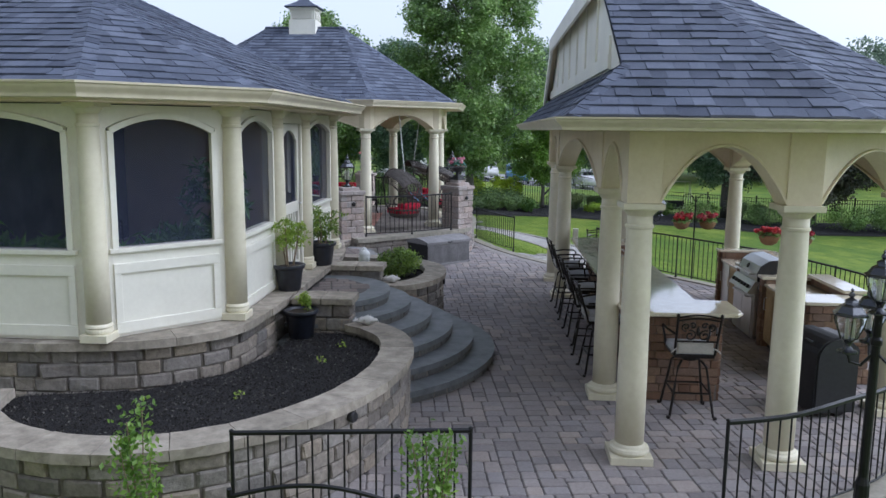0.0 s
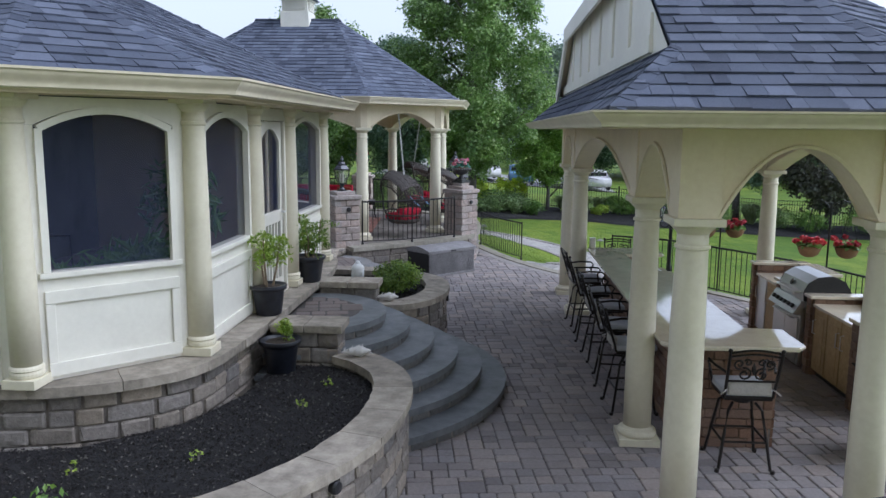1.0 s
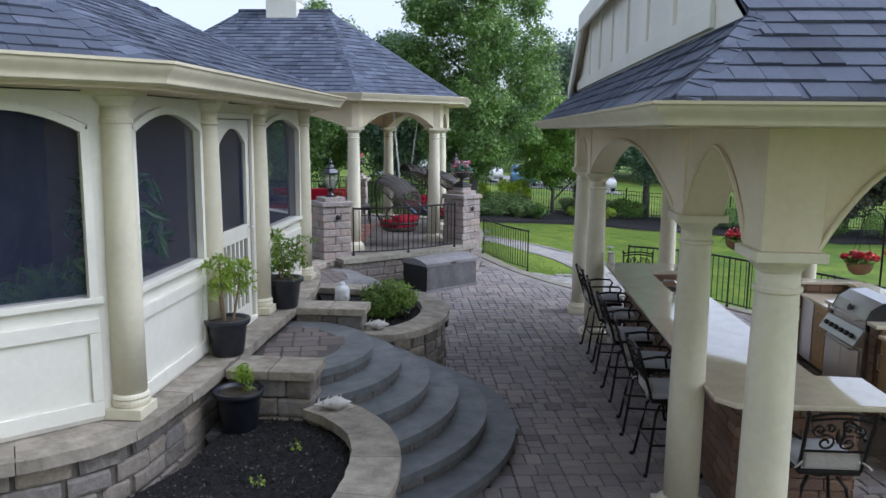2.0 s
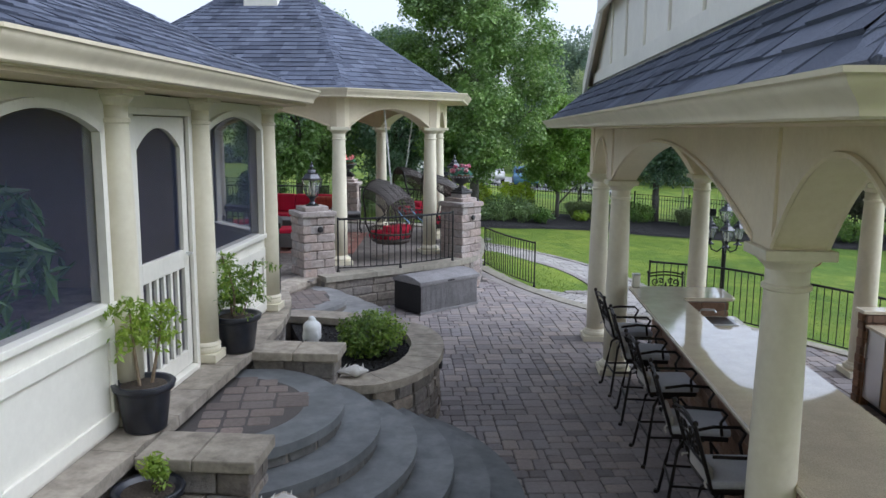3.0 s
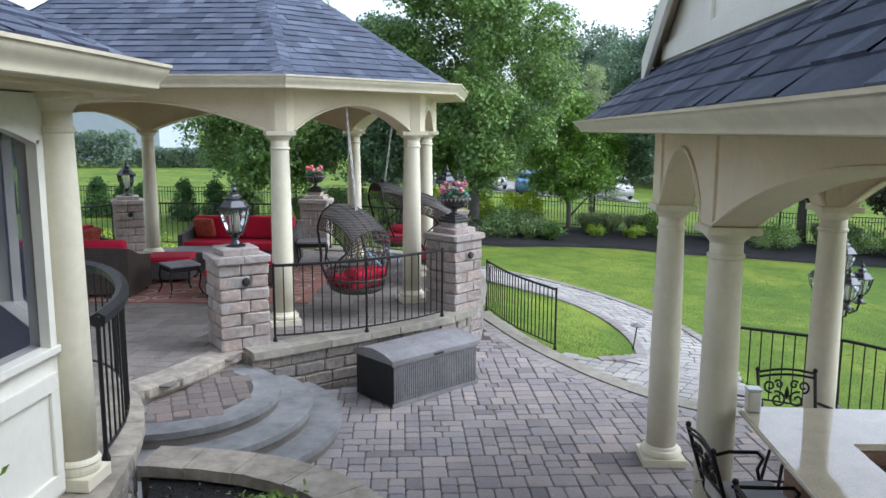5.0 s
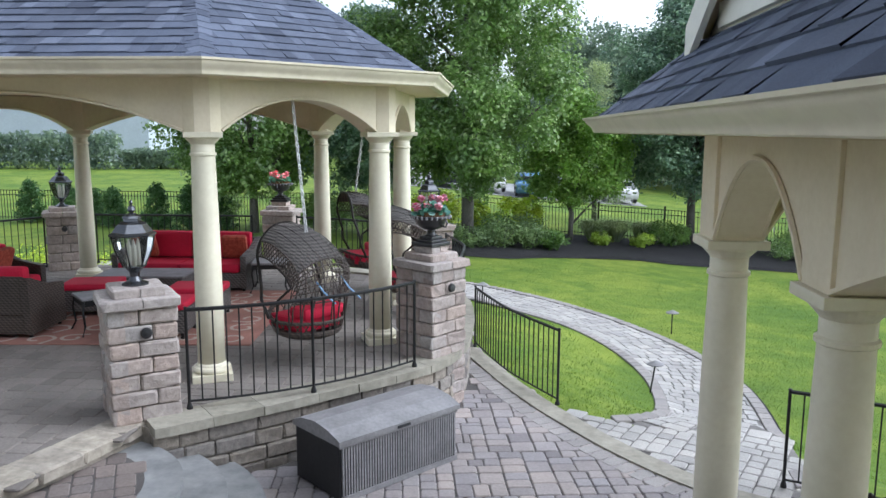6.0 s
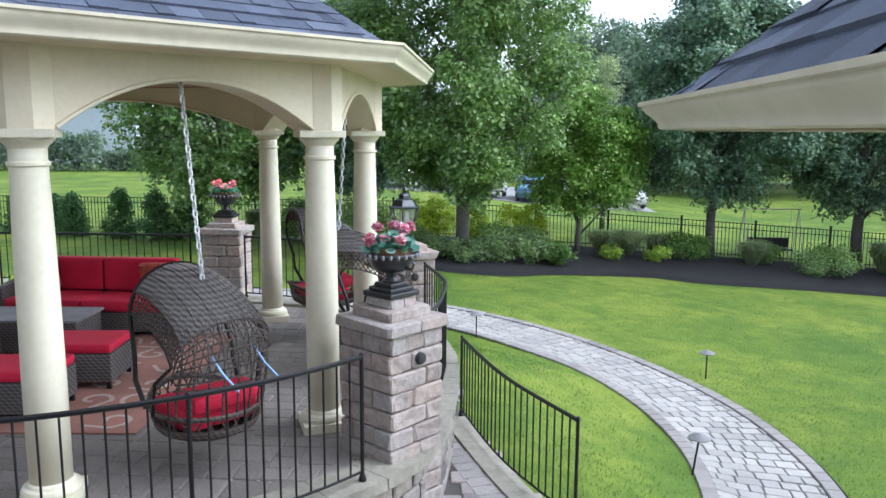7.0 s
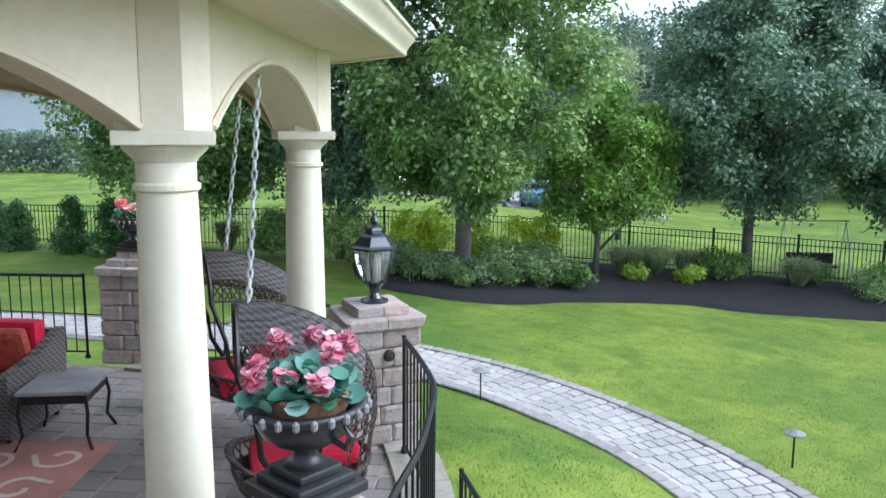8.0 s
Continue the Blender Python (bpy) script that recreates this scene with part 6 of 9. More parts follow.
def railing(name, pts, z_of, height=0.86, gap=0.115, post_ends=True, label="black iron railing with slim round pickets", group="patio railings", low=0.07, cap_w=0.018, posts_every=0, middle=False):
    """Posts, two rails and pickets along a plan curve."""
    ob = thing(name, label, "railing", group)
    pts = [Vector((p[0], p[1], 0)) for p in pts]
    seg = [(b - a).length for a, b in zip(pts, pts[1:])]
    total = sum(seg)

    def at(s):
        s = max(0.0, min(total - 1e-6, s))
        for a, b, l in zip(pts, pts[1:], seg):
            if s <= l:
                return a.lerp(b, s / l)
            s -= l
        return pts[-1].copy()

    n = max(2, int(total / 0.15))
    line = [at(total * k / n) for k in range(n + 1)]
    for nm, z, r in (("top_rail", height, cap_w), ("bottom_rail", low, 0.011)):
        bm = bmesh.new()
        tube(bm, [(p.x, p.y, z_of(p.x, p.y) + z) for p in line], r, 6)
        part(nm, bm, "iron", ob)
    m = round(total / gap)
    key = round(height - low, 3)
    if key not in PICKET:
        PICKET[key] = finish(lathe(bmesh.new(), [(0.0075, 0), (0.0075, height - low)], 6), "iron"), finish(lathe(bmesh.new(), [(0.028, 0), (0.028, 0.02), (0.018, 0.05), (0.0145, 0.06), (0.0145, height + 0.01), (0.018, height + 0.013), (0.018, height + 0.022), (0.008, height + 0.03)], 8), "iron")
    every = round(posts_every / gap) if posts_every else 0
    for k in range(m + 1):
        p = at(total * k / m)
        z = z_of(p.x, p.y)
        if k in (0, m) or (every and k % every == 0 and m - k > 3) or (middle and k == m // 2):
            part("post", PICKET[key][1], None, ob, m=pose(p.x, p.y, z))
        else:
            part("picket", PICKET[key][0], None, ob, m=pose(p.x, p.y, z + low))
    return ob


flat = lambda x, y: 0.018
on_terrace = lambda x, y: GZF + 0.035
railing("railing", [(p.x, p.y) for p in arc(EX, CY, 3.77, -71, -35, 24)], on_terrace, 0.90, middle=True, label="curved black iron railing on the gazebo terrace")
railing("railing", [(p.x, p.y) for p in spline([(-0.66, 19.95), (-0.64, 20.15), (-0.59, 20.55), (-0.58, 21.0), (-0.59, 21.5), (-0.73, 22.05), (-0.91, 22.6)], 0.15)], on_terrace, 0.90, label="curved black iron railing on the gazebo terrace")
railing("railing", [(p.x, p.y) for p in spline([(-1.45, 23.35), (-2.1, 24.0), (-2.9, 24.45), (-3.75, 24.7)], 0.15)], on_terrace, 0.90, label="curved black iron railing on the gazebo terrace")
railing("railing", [(-4.6, 24.78), (-7.5, 24.7)], on_terrace, 0.90, label="black iron railing at the back of the gazebo terrace")
railing("railing", [(-8.2, 24.2), (-9.6, 22.0)], on_terrace, 0.90, label="black iron railing at the back of the gazebo terrace")
railing("railing", [(p.x, p.y) for p in spline([(-0.43, 21.7), (0.0, 20.45), (0.56, 19.40)], 0.2)], flat, 0.86, label="black iron railing along the patio's edge beside the lawn", gap=0.105)
railing("railing", [(p.x, p.y) for p in spline([(2.36, 17.50), (3.0, 17.2), (3.5, 16.88), (4.38, 15.65), (5.0, 14.65), (5.5, 13.38), (5.84, 11.8), (5.6, 10.2)], 0.2)], flat, 0.86, posts_every=2.0, label="black iron railing curving round the patio behind the bar")
railing("railing", [(p.x, p.y) for p in spline([(1.80, 5.68), (2.33, 5.86), (2.94, 6.28), (3.45, 6.65), (4.2, 7.5)], 0.2)], flat, 0.88, label="curved black iron railing at the patio's entrance", cap_w=0.024)
railing("railing", [(-1.80, 5.10), (-0.12, 5.30)], flat, 0.90, label="black iron railing in front of the planter", cap_w=0.02)
# curved rail with a broad top on the porch ledge
railing("ledge_railing", [(p.x, p.y) for p in spline([(-2.66, 13.10), (-2.78, 13.6), (-3.03, 14.15), (-3.45, 14.72), (-3.9, 15.0)], 0.12)], lambda x, y: LZ, 0.88, label="curved black railing with a broad top rail on the ledge", cap_w=0.05)

# ---- fence along the lawn ----
fence = thing("lawn_fence", "black metal picket fence along the back of the lawn", "fence")
V, F = [], []
FX0, FX1, STEP = -30.0, 30.0, 2.4
post = finish(boxes((-0.03, 0.03, -0.03, 0.03, -0.1, 1.30), (-0.04, 0.04, -0.04, 0.04, 1.301, 1.33)), "iron")
x = FX0
fy = lambda x: 39.75 - 0.03 * min(0, x) * 0.4
while x < FX1:
    z = lawn(x, fy(x))
    part("post", post, None, fence, m=pose(x, fy(x), z))
    x2 = x + STEP
    z2 = lawn(x2, fy(x2))
    for h in (0.15, 1.02, 1.2):
        bm = tube(bmesh.new(), [(x, fy(x), z + h), (x2, fy(x2), z2 + h)], 0.016, 4)
        part("rail", bm, "iron", fence)
    x = x2
fence_picket = finish(boxes((-0.009, 0.009, -0.009, 0.009, 0.06, 1.22)), "iron")
for k in range(int((FX1 - FX0) / 0.12)):
    x = FX0 + 0.12 * k
    z = lawn(x, fy(x))
    if -16.0 < x < 18.0:
        part("picket", fence_picket, None, fence, m=pose(x, fy(x), z))
        continue
    m0 = len(V)
    V += [(x + a, fy(x) + b, z + h) for h in (0.06, 1.22) for a, b in ((-0.009, -0.009), (0.009, -0.009), (0.009, 0.009), (-0.009, 0.009))]
    F += [(m0, m0 + 1, m0 + 5, m0 + 4), (m0 + 1, m0 + 2, m0 + 6, m0 + 5), (m0 + 2, m0 + 3, m0 + 7, m0 + 6), (m0 + 3, m0, m0 + 4, m0 + 7)]
me = bpy.data.meshes.new("far_run")
me.from_pydata(V, [], F)
me.materials.append(M["iron"])
part("far_fence_run", me, None, fence, kind="stuff")


# a garden swing beyond the fence
swing = thing("garden_swing", "pale A-frame garden swing with a black seat beyond the fence", "swing", "", (9.28, 40.9, lawn(9.28, 40.9)))
part("top_bar", tube(bmesh.new(), [(-0.98, 0, 1.66), (0.98, 0, 1.66)], 0.022, 8), "white", swing)
for sx in (-1, 1):
    for sy in (-1, 1):
        part("frame_leg", tube(bmesh.new(), [(sx * 0.90, 0, 1.66), (sx * 0.96, sy * 0.5, 0.0)], 0.020, 8), "white", swing)
    part("hanger", tube(bmesh.new(), [(sx * 0.66, 0, 1.64), (sx * 0.68, 0.05, 0.60)], 0.006, 5), "white", swing)
part("seat", boxes((-0.70, 0.70, -0.28, 0.22, 0.26, 0.33), bevel=0.02), "dark_steel", swing)
part("backrest", boxes((-0.70, 0.70, 0.20, 0.27, 0.331, 0.66), bevel=0.02), "dark_steel", swing)

# ---- lanterns ----
def lantern_parts(parent, scale=1.0, m=None):
    """A six-sided lantern on a foot: foot, cage ribs, glass, hood, finial, candles."""
    s = scale
    body = part("foot", lathe(bmesh.new(), [(0.09 * s, 0), (0.09 * s, 0.015 * s), (0.05 * s, 0.03 * s), (0.03 * s, 0.06 * s), (0.035 * s, 0.09 * s), (0.06 * s, 0.12 * s), (0.075 * s, 0.13 * s)], 12), "lamp_iron", parent, m=m)
    part("glass", lathe(bmesh.new(), [(0.072 * s, 0.131 * s), (0.122 * s, 0.25 * s), (0.142 * s, 0.344 * s)], 6, cap=False), "seeded_glass", body)
    for k in range(6):
        a = math.pi * k / 3
        bm = tube(bmesh.new(), [(r * s * math.cos(a), r * s * math.sin(a), z * s) for r, z in ((0.074, 0.13), (0.124, 0.25), (0.144, 0.346))], 0.006 * s, 4)
        part("rib", bm, "lamp_iron", body)
    part("hood", lathe(bmesh.new(), [(0.155 * s, 0.345 * s), (0.16 * s, 0.357 * s), (0.135 * s, 0.37 * s), (0.095 * s, 0.425 * s), (0.06 * s, 0.445 * s), (0.055 * s, 0.46 * s), (0.065 * s, 0.465 * s), (0.055 * s, 0.48 * s), (0.02 * s, 0.50 * s)], 6), "lamp_iron", body)
    part("finial", lathe(bmesh.new(), [(0.012 * s, 0.50 * s), (0.028 * s, 0.52 * s), (0.02 * s, 0.545 * s), (0.008 * s, 0.555 * s), (0.014 * s, 0.57 * s), (0.002 * s, 0.59 * s)], 8), "lamp_iron", body)
    for k in range(3):
        a = 2.1 * k + 0.4
        part("candle", lathe(bmesh.new(), [(0.016 * s, 0.135 * s), (0.016 * s, 0.27 * s), (0.004 * s, 0.32 * s)], 8, at=(0.035 * s * math.cos(a), 0.035 * s * math.sin(a), 0)), "white", body)


for k in ("a", "c", "e"):
    x, y, z, t = PTOP[k]
    ob = thing("pillar_lantern", "black lantern with clear glass panes on a stone pillar", "lantern", "pillar lanterns", (x, y, z), t)
    lantern_parts(ob, 1.25)


def post_lamp(x, y, z, top, label, arms=3, turn=0, scale=0.8):
    ob = thing("post_lamp", label, "lamp post", "garden lamp posts", (x, y, z), turn)
    h = top - z
    part("pole", lathe(bmesh.new(), [(0.10, 0), (0.10, 0.04), (0.06, 0.08), (0.055, 0.3), (0.038, 0.36), (0.034, h - 0.35), (0.045, h - 0.34), (0.045, h - 0.3), (0.03, h - 0.28), (0.03, h - 0.1)], 12), "iron", ob)
    lantern_parts(ob, scale, m=pose(0, 0, h - 0.1))
    for k in range(arms):
        a = 2 * math.pi * k / arms
        c, s = math.cos(a), math.sin(a)
        bm = tube(bmesh.new(), [(0.03 * c, 0.03 * s, h - 0.42), (0.12 * c, 0.12 * s, h - 0.5), (0.22 * c, 0.22 * s, h - 0.47), (0.25 * c, 0.25 * s, h - 0.38)], 0.012, 6)
        part("arm", bm, "iron", ob)
        lantern_parts(ob, scale, m=pose(0.25 * c, 0.25 * s, h - 0.39))
    return ob


post_lamp(3.52, 17.40, -0.04, 1.57, "black garden lamp post with four glass lanterns by the railing", 3, 20)
post_lamp(2.98, 6.02, 0.0, 1.78, "black garden lamp post with four glass lanterns at the entrance", 3, 75, 0.85)


# ---- flowers ----
def discs(points, radius, seed, up=0.8, cup=0.25):
    """Round, slightly cupped leaves or petals of eight corners at the given points."""
    g = np.random.RandomState(seed)
    V, F = [], []
    for p in points:
        n = Vector((g.normal(0, 1), g.normal(0, 1), abs(g.normal(0, 1)) + up)).normalized()
        q = n.to_track_quat("Z", "Y")
        r = radius * g.uniform(0.65, 1.2)
        m0 = len(V)
        V.append(Vector(p) - n * r * cup)
        for k in range(8):
            a = 0.7854 * k
            V.append(Vector(p) + q @ Vector((r * math.cos(a) * (0.92 if k % 2 else 1.0), r * math.sin(a) * 0.9, 0)))
        F += [(m0, m0 + 1 + k, m0 + 1 + (k + 1) % 8) for k in range(8)]
    return V, F


def disc_mesh(VF, mat):
    me = bpy.data.meshes.new("discs")
    me.from_pydata(*((VF[0], [], VF[1])))
    me.materials.append(M[mat])
    for p in me.polygons:
        p.use_smooth = True
    return me


def flower_ball(parent, g, r, z, mat, n_bloom, leaf_mat="leaf", n_leaf=160, leaf=0.05, petal=None):
    P = g.normal(0, 1, (n_leaf, 3))
    P /= np.linalg.norm(P, axis=1)[:, None]
    P *= (g.uniform(0.5, 1.0, (n_leaf, 1))) * np.array([r, r, r * 0.6])
    P[:, 2] = np.abs(P[:, 2]) * 0.9 + z
    part("leaves", disc_mesh(discs(P, leaf * 0.5, int(g.randint(1e6))), leaf_mat), None, parent, kind="stuff")
    for k in range(n_bloom):
        a = 6.283 * (k + g.uniform(-0.2, 0.2)) / n_bloom
        rr = r * g.uniform(0.5, 1.02)
        c = np.array([rr * math.cos(a), rr * math.sin(a), z + r * g.uniform(0.3, 0.85)])
        d = g.normal(0, 1, (46, 3))
        Q = c + d / np.linalg.norm(d, axis=1)[:, None] * r * 0.2 * g.uniform(0.5, 1.0, (46, 1))
        part("bloom", disc_mesh(discs(Q, (petal or leaf * 0.75) * 0.5, int(g.randint(1e6))), mat), None, parent, kind="stuff")


for i, k in enumerate(("b", "d")):
    x, y, z, t = PTOP[k]
    ob = thing("urn_planter", "black cast urn of pink geraniums on a stone pillar", "planter", "pillar urns", (x, y, z), t)
    ob.matrix_basis = ob.matrix_basis @ Matrix.Diagonal((0.91, 0.91, 0.92, 1))
    part("base", boxes((-0.17, 0.17, -0.17, 0.17, 0, 0.045), (-0.135, 0.135, -0.135, 0.135, 0.046, 0.08), (-0.10, 0.10, -0.10, 0.10, 0.081, 0.115), bevel=0.010), "dark_steel", ob)
    part("stem", lathe(bmesh.new(), [(0.085, 0.116), (0.055, 0.14), (0.045, 0.17), (0.06, 0.195)], 20), "dark_steel", ob, smooth=True)
    bowl = part("bowl", lathe(bmesh.new(), [(0.06, 0.196), (0.12, 0.21), (0.165, 0.245), (0.185, 0.285), (0.195, 0.315), (0.235, 0.335), (0.24, 0.36), (0.215, 0.365), (0.18, 0.31)], 32, cap=False), "dark_steel", ob, smooth=True)
    for j in range(24):
        a = 6.283 * j / 24
        bm = lathe(bmesh.new(), [(0.004, -0.021), (0.013, -0.012), (0.014, 0.010), (0.004, 0.021)], 8, at=(0.240 * math.cos(a), 0.240 * math.sin(a), 0.345))
        part("bead", bm, "resin", bowl)
    for s in (-1, 1):
        part("handle", tube(bmesh.new(), [(0, s * 0.17, 0.25), (0, s * 0.24, 0.24), (0, s * 0.265, 0.29), (0, s * 0.235, 0.325)], 0.013, 6), "dark_steel", bowl)
    part("liner", lathe(bmesh.new(), [(0.15, 0.31), (0.19, 0.405), (0.165, 0.41), (0.0, 0.39)], 20), "coir", ob)
    flower_ball(ob, np.random.RandomState(61 + i), 0.215, 0.395, "pink", 9, leaf_mat="leaf_geranium", n_leaf=230, leaf=0.088, petal=0.046)


def hook_baskets(x, y, z, h, turn, sides=(-1, 1), drop=0.35, seed=0):
    """A shepherd's hook with a basket on each arm; the baskets hang from it as things of their own."""
    ob = thing("plant_hook", "tall black iron plant hook with curled arms", "plant hook", "plant hooks", (x, y, z), turn)
    part("pole", tube(bmesh.new(), [(0, 0, -0.02), (0, 0, h)], 0.014, 8), "iron", ob)
    for s in sides:
        pts = [(0, 0, h - 0.15), (s * 0.06, 0, h - 0.02), (s * 0.16, 0, h + 0.04), (s * 0.26, 0, h), (s * 0.29, 0, h - 0.08), (s * 0.25, 0, h - 0.1)]
        part("arm", tube(bmesh.new(), pts, 0.009, 6), "iron", ob)
        m = pose(x, y, z, 0, 0, turn) @ pose(s * 0.27, 0, h - 0.1)
        b = thing("hanging_basket", "round hanging basket of red flowers", "hanging basket", "flower baskets")
        b.matrix_basis = m
        top = -drop
        for k in range(3):
            a = 2.094 * k
            part("cord", tube(bmesh.new(), [(0, 0, 0), (0.16 * math.cos(a), 0.16 * math.sin(a), top)], 0.004, 4), "iron", b)
        part("basket", lathe(bmesh.new(), [(0.07, top - 0.17), (0.13, top - 0.13), (0.165, top - 0.05), (0.17, top), (0.15, top), (0.0, top - 0.02)], 18), "coir", b, smooth=True)
        flower_ball(b, np.random.RandomState(70 + seed + s), 0.2, top - 0.02, "redflower", 11, n_leaf=230, leaf=0.065, petal=0.05)


hook_baskets(4.17, 16.2, 0.0, 1.75, 5, drop=0.42, seed=1)
hook_baskets(5.04, 13.55, 0.0, 1.98, -8, drop=0.58, seed=5)
hook_baskets(5.6, 9.9, 0.0, 1.95, 60, sides=(-1,), drop=0.40, seed=9)

# ---- path lights ----
for x, y, tl in ((2.10, 21.95, 4), (3.26, 25.85, 0), (-0.42, 27.2, 0), (-4.6, 29.3, 0)):
    z = lawn(x, y)
    ob = thing("path_light", "small mushroom path light with a pale metal hat", "path light", "path lights", (x, y, z), 30)
    part("stem", tube(bmesh.new(), [(0, 0, -0.03), (0.02 * tl, 0, 0.42)], 0.012, 6), "iron", ob)
    part("hat", lathe(bmesh.new(), [(0.02, 0.40), (0.12, 0.415), (0.125, 0.425), (0.06, 0.455), (0.015, 0.475)], 16, at=(0.02 * tl, 0, 0)), "resin", ob)


# ---- bar ----
BT = 1.12
bar = thing("bar_counter", "L-shaped bar faced in brown stone", "bar")
core = [(1.74, 8.72), (2.60, 8.72), (2.60, 8.95), (2.26, 8.95), (2.26, 12.1), (1.9, 12.1), (1.9, 13.56), (2.46, 13.56), (2.46, 13.95), (1.74, 13.95)]
part("base", prism(bmesh.new(), core, 0, BT - 0.045), "mortar", bar)


def veneer(parent, a, b, z0, z1, mat="brick", course=0.095, length=0.22, seed=1, proud=0.03):
    """Stone pieces over a straight face from a to b; the face looks to the right of that way."""
    r = random.Random(seed)
    a, b = Vector((*a, 0)), Vector((*b, 0))
    d = b - a
    L = d.length
    d.normalize()
    n = Vector((d.y, -d.x, 0))
    rows = max(1, round((z1 - z0) / course))
    h = (z1 - z0) / rows
    for k in range(rows):
        s = -r.uniform(0, length * 0.7)
        while s < L:
            w = length * r.uniform(0.55, 1.35)
            p, q = max(0, s), min(L, s + w)
            if q - p > 0.03:
                c = a + d * ((p + q) / 2) + n * (proud / 2 - 0.005 + r.uniform(0, 0.006))
                c.z = z0 + (k + 0.5) * h
                place("stone", r.choice(rocks(mat)), parent, c, n, (q - p - 0.006, proud + 0.01, h - 0.006))
            s += w


veneer(bar, (1.74, 8.72), (2.60, 8.72), 0, BT - 0.05, seed=1)
veneer(bar, (1.74, 13.95), (1.74, 8.72), 0, BT - 0.05, seed=2, length=0.3)
veneer(bar, (2.60, 8.72), (2.60, 8.95), 0, BT - 0.05, seed=3)
veneer(bar, (1.92, 13.56), (2.46, 13.56), 0.9, BT - 0.05, seed=4)
veneer(bar, (2.46, 13.56), (2.46, 13.95), 0, BT - 0.05, seed=5)
top = [(1.44, 8.42), (1.56, 8.27), (2.66, 8.30), (2.74, 8.40), (2.74, 8.98), (2.36, 8.98), (2.36, 12.1), (1.95, 12.1), (1.95, 13.56), (2.54, 13.58), (2.58, 13.64), (2.58, 14.12), (2.50, 14.20), (1.50, 14.20), (1.44, 14.14)]
bm = prism(bmesh.new(), top, BT - 0.044, BT)
bmesh.ops.bevel(bm, geom=[e for e in bm.edges if abs(e.verts[0].co.z - e.verts[1].co.z) < 1e-5], offset=0.012, segments=3, affect="EDGES")
part("bar_top", bm, "granite", bar, "polished beige granite top")
low = thing("bar_sink_unit", "lower granite worktop with a steel bar sink", "sink unit")
part("worktop", boxes((1.93, 2.56, 12.11, 13.53, 0.885, 0.92), bevel=0.006), "granite", low)
part("cabinet", boxes((1.95, 2.48, 12.12, 13.52, 0.0, 0.884)), "cabinet_wood", low)
part("sink_rim", boxes((2.05, 2.46, 13.05, 13.45, 0.921, 0.93), bevel=0.004), "steel", low)
part("basin", boxes((2.09, 2.42, 13.09, 13.41, 0.9305, 0.932)), "dark_steel", low)
part("tap", tube(bmesh.new(), [(2.08, 13.25, 0.93), (2.08, 13.25, 1.02), (2.10, 13.25, 1.05), (2.24, 13.25, 1.05), (2.26, 13.25, 1.02)], 0.013, 8), "steel", low)
ob = thing("ice_box_lid", "black and steel lid lying on the worktop", "lid", "", (2.25, 12.5, 0.92), 8)
part("lid", boxes((-0.24, 0.24, -0.2, 0.2, 0.002, 0.04), bevel=0.01), "dark_steel", ob)
part("lid_plate", boxes((-0.2, 0.2, -0.16, 0.16, 0.041, 0.048), bevel=0.004), "steel", ob)
ob = thing("napkin_box", "small grey steel box on the bar top", "box", "", (1.52, 14.1, BT))
part("body", boxes((-0.045, 0.045, -0.045, 0.045, 0.001, 0.15), bevel=0.01), "steel", ob)
part("lid", boxes((-0.05, 0.05, -0.05, 0.05, 0.151, 0.17), bevel=0.006), "steel", ob)


# ---- bar stools ----
def spiral(cx, cz, r0, turns, a0, flip=1, n=18):
    return [(0, cx + flip * r0 * (1 - 0.75 * k / n) * math.cos(a0 + turns * 6.283 * k / n), cz + r0 * (1 - 0.75 * k / n) * math.sin(a0 + turns * 6.283 * k / n)) for k in range(n + 1)]


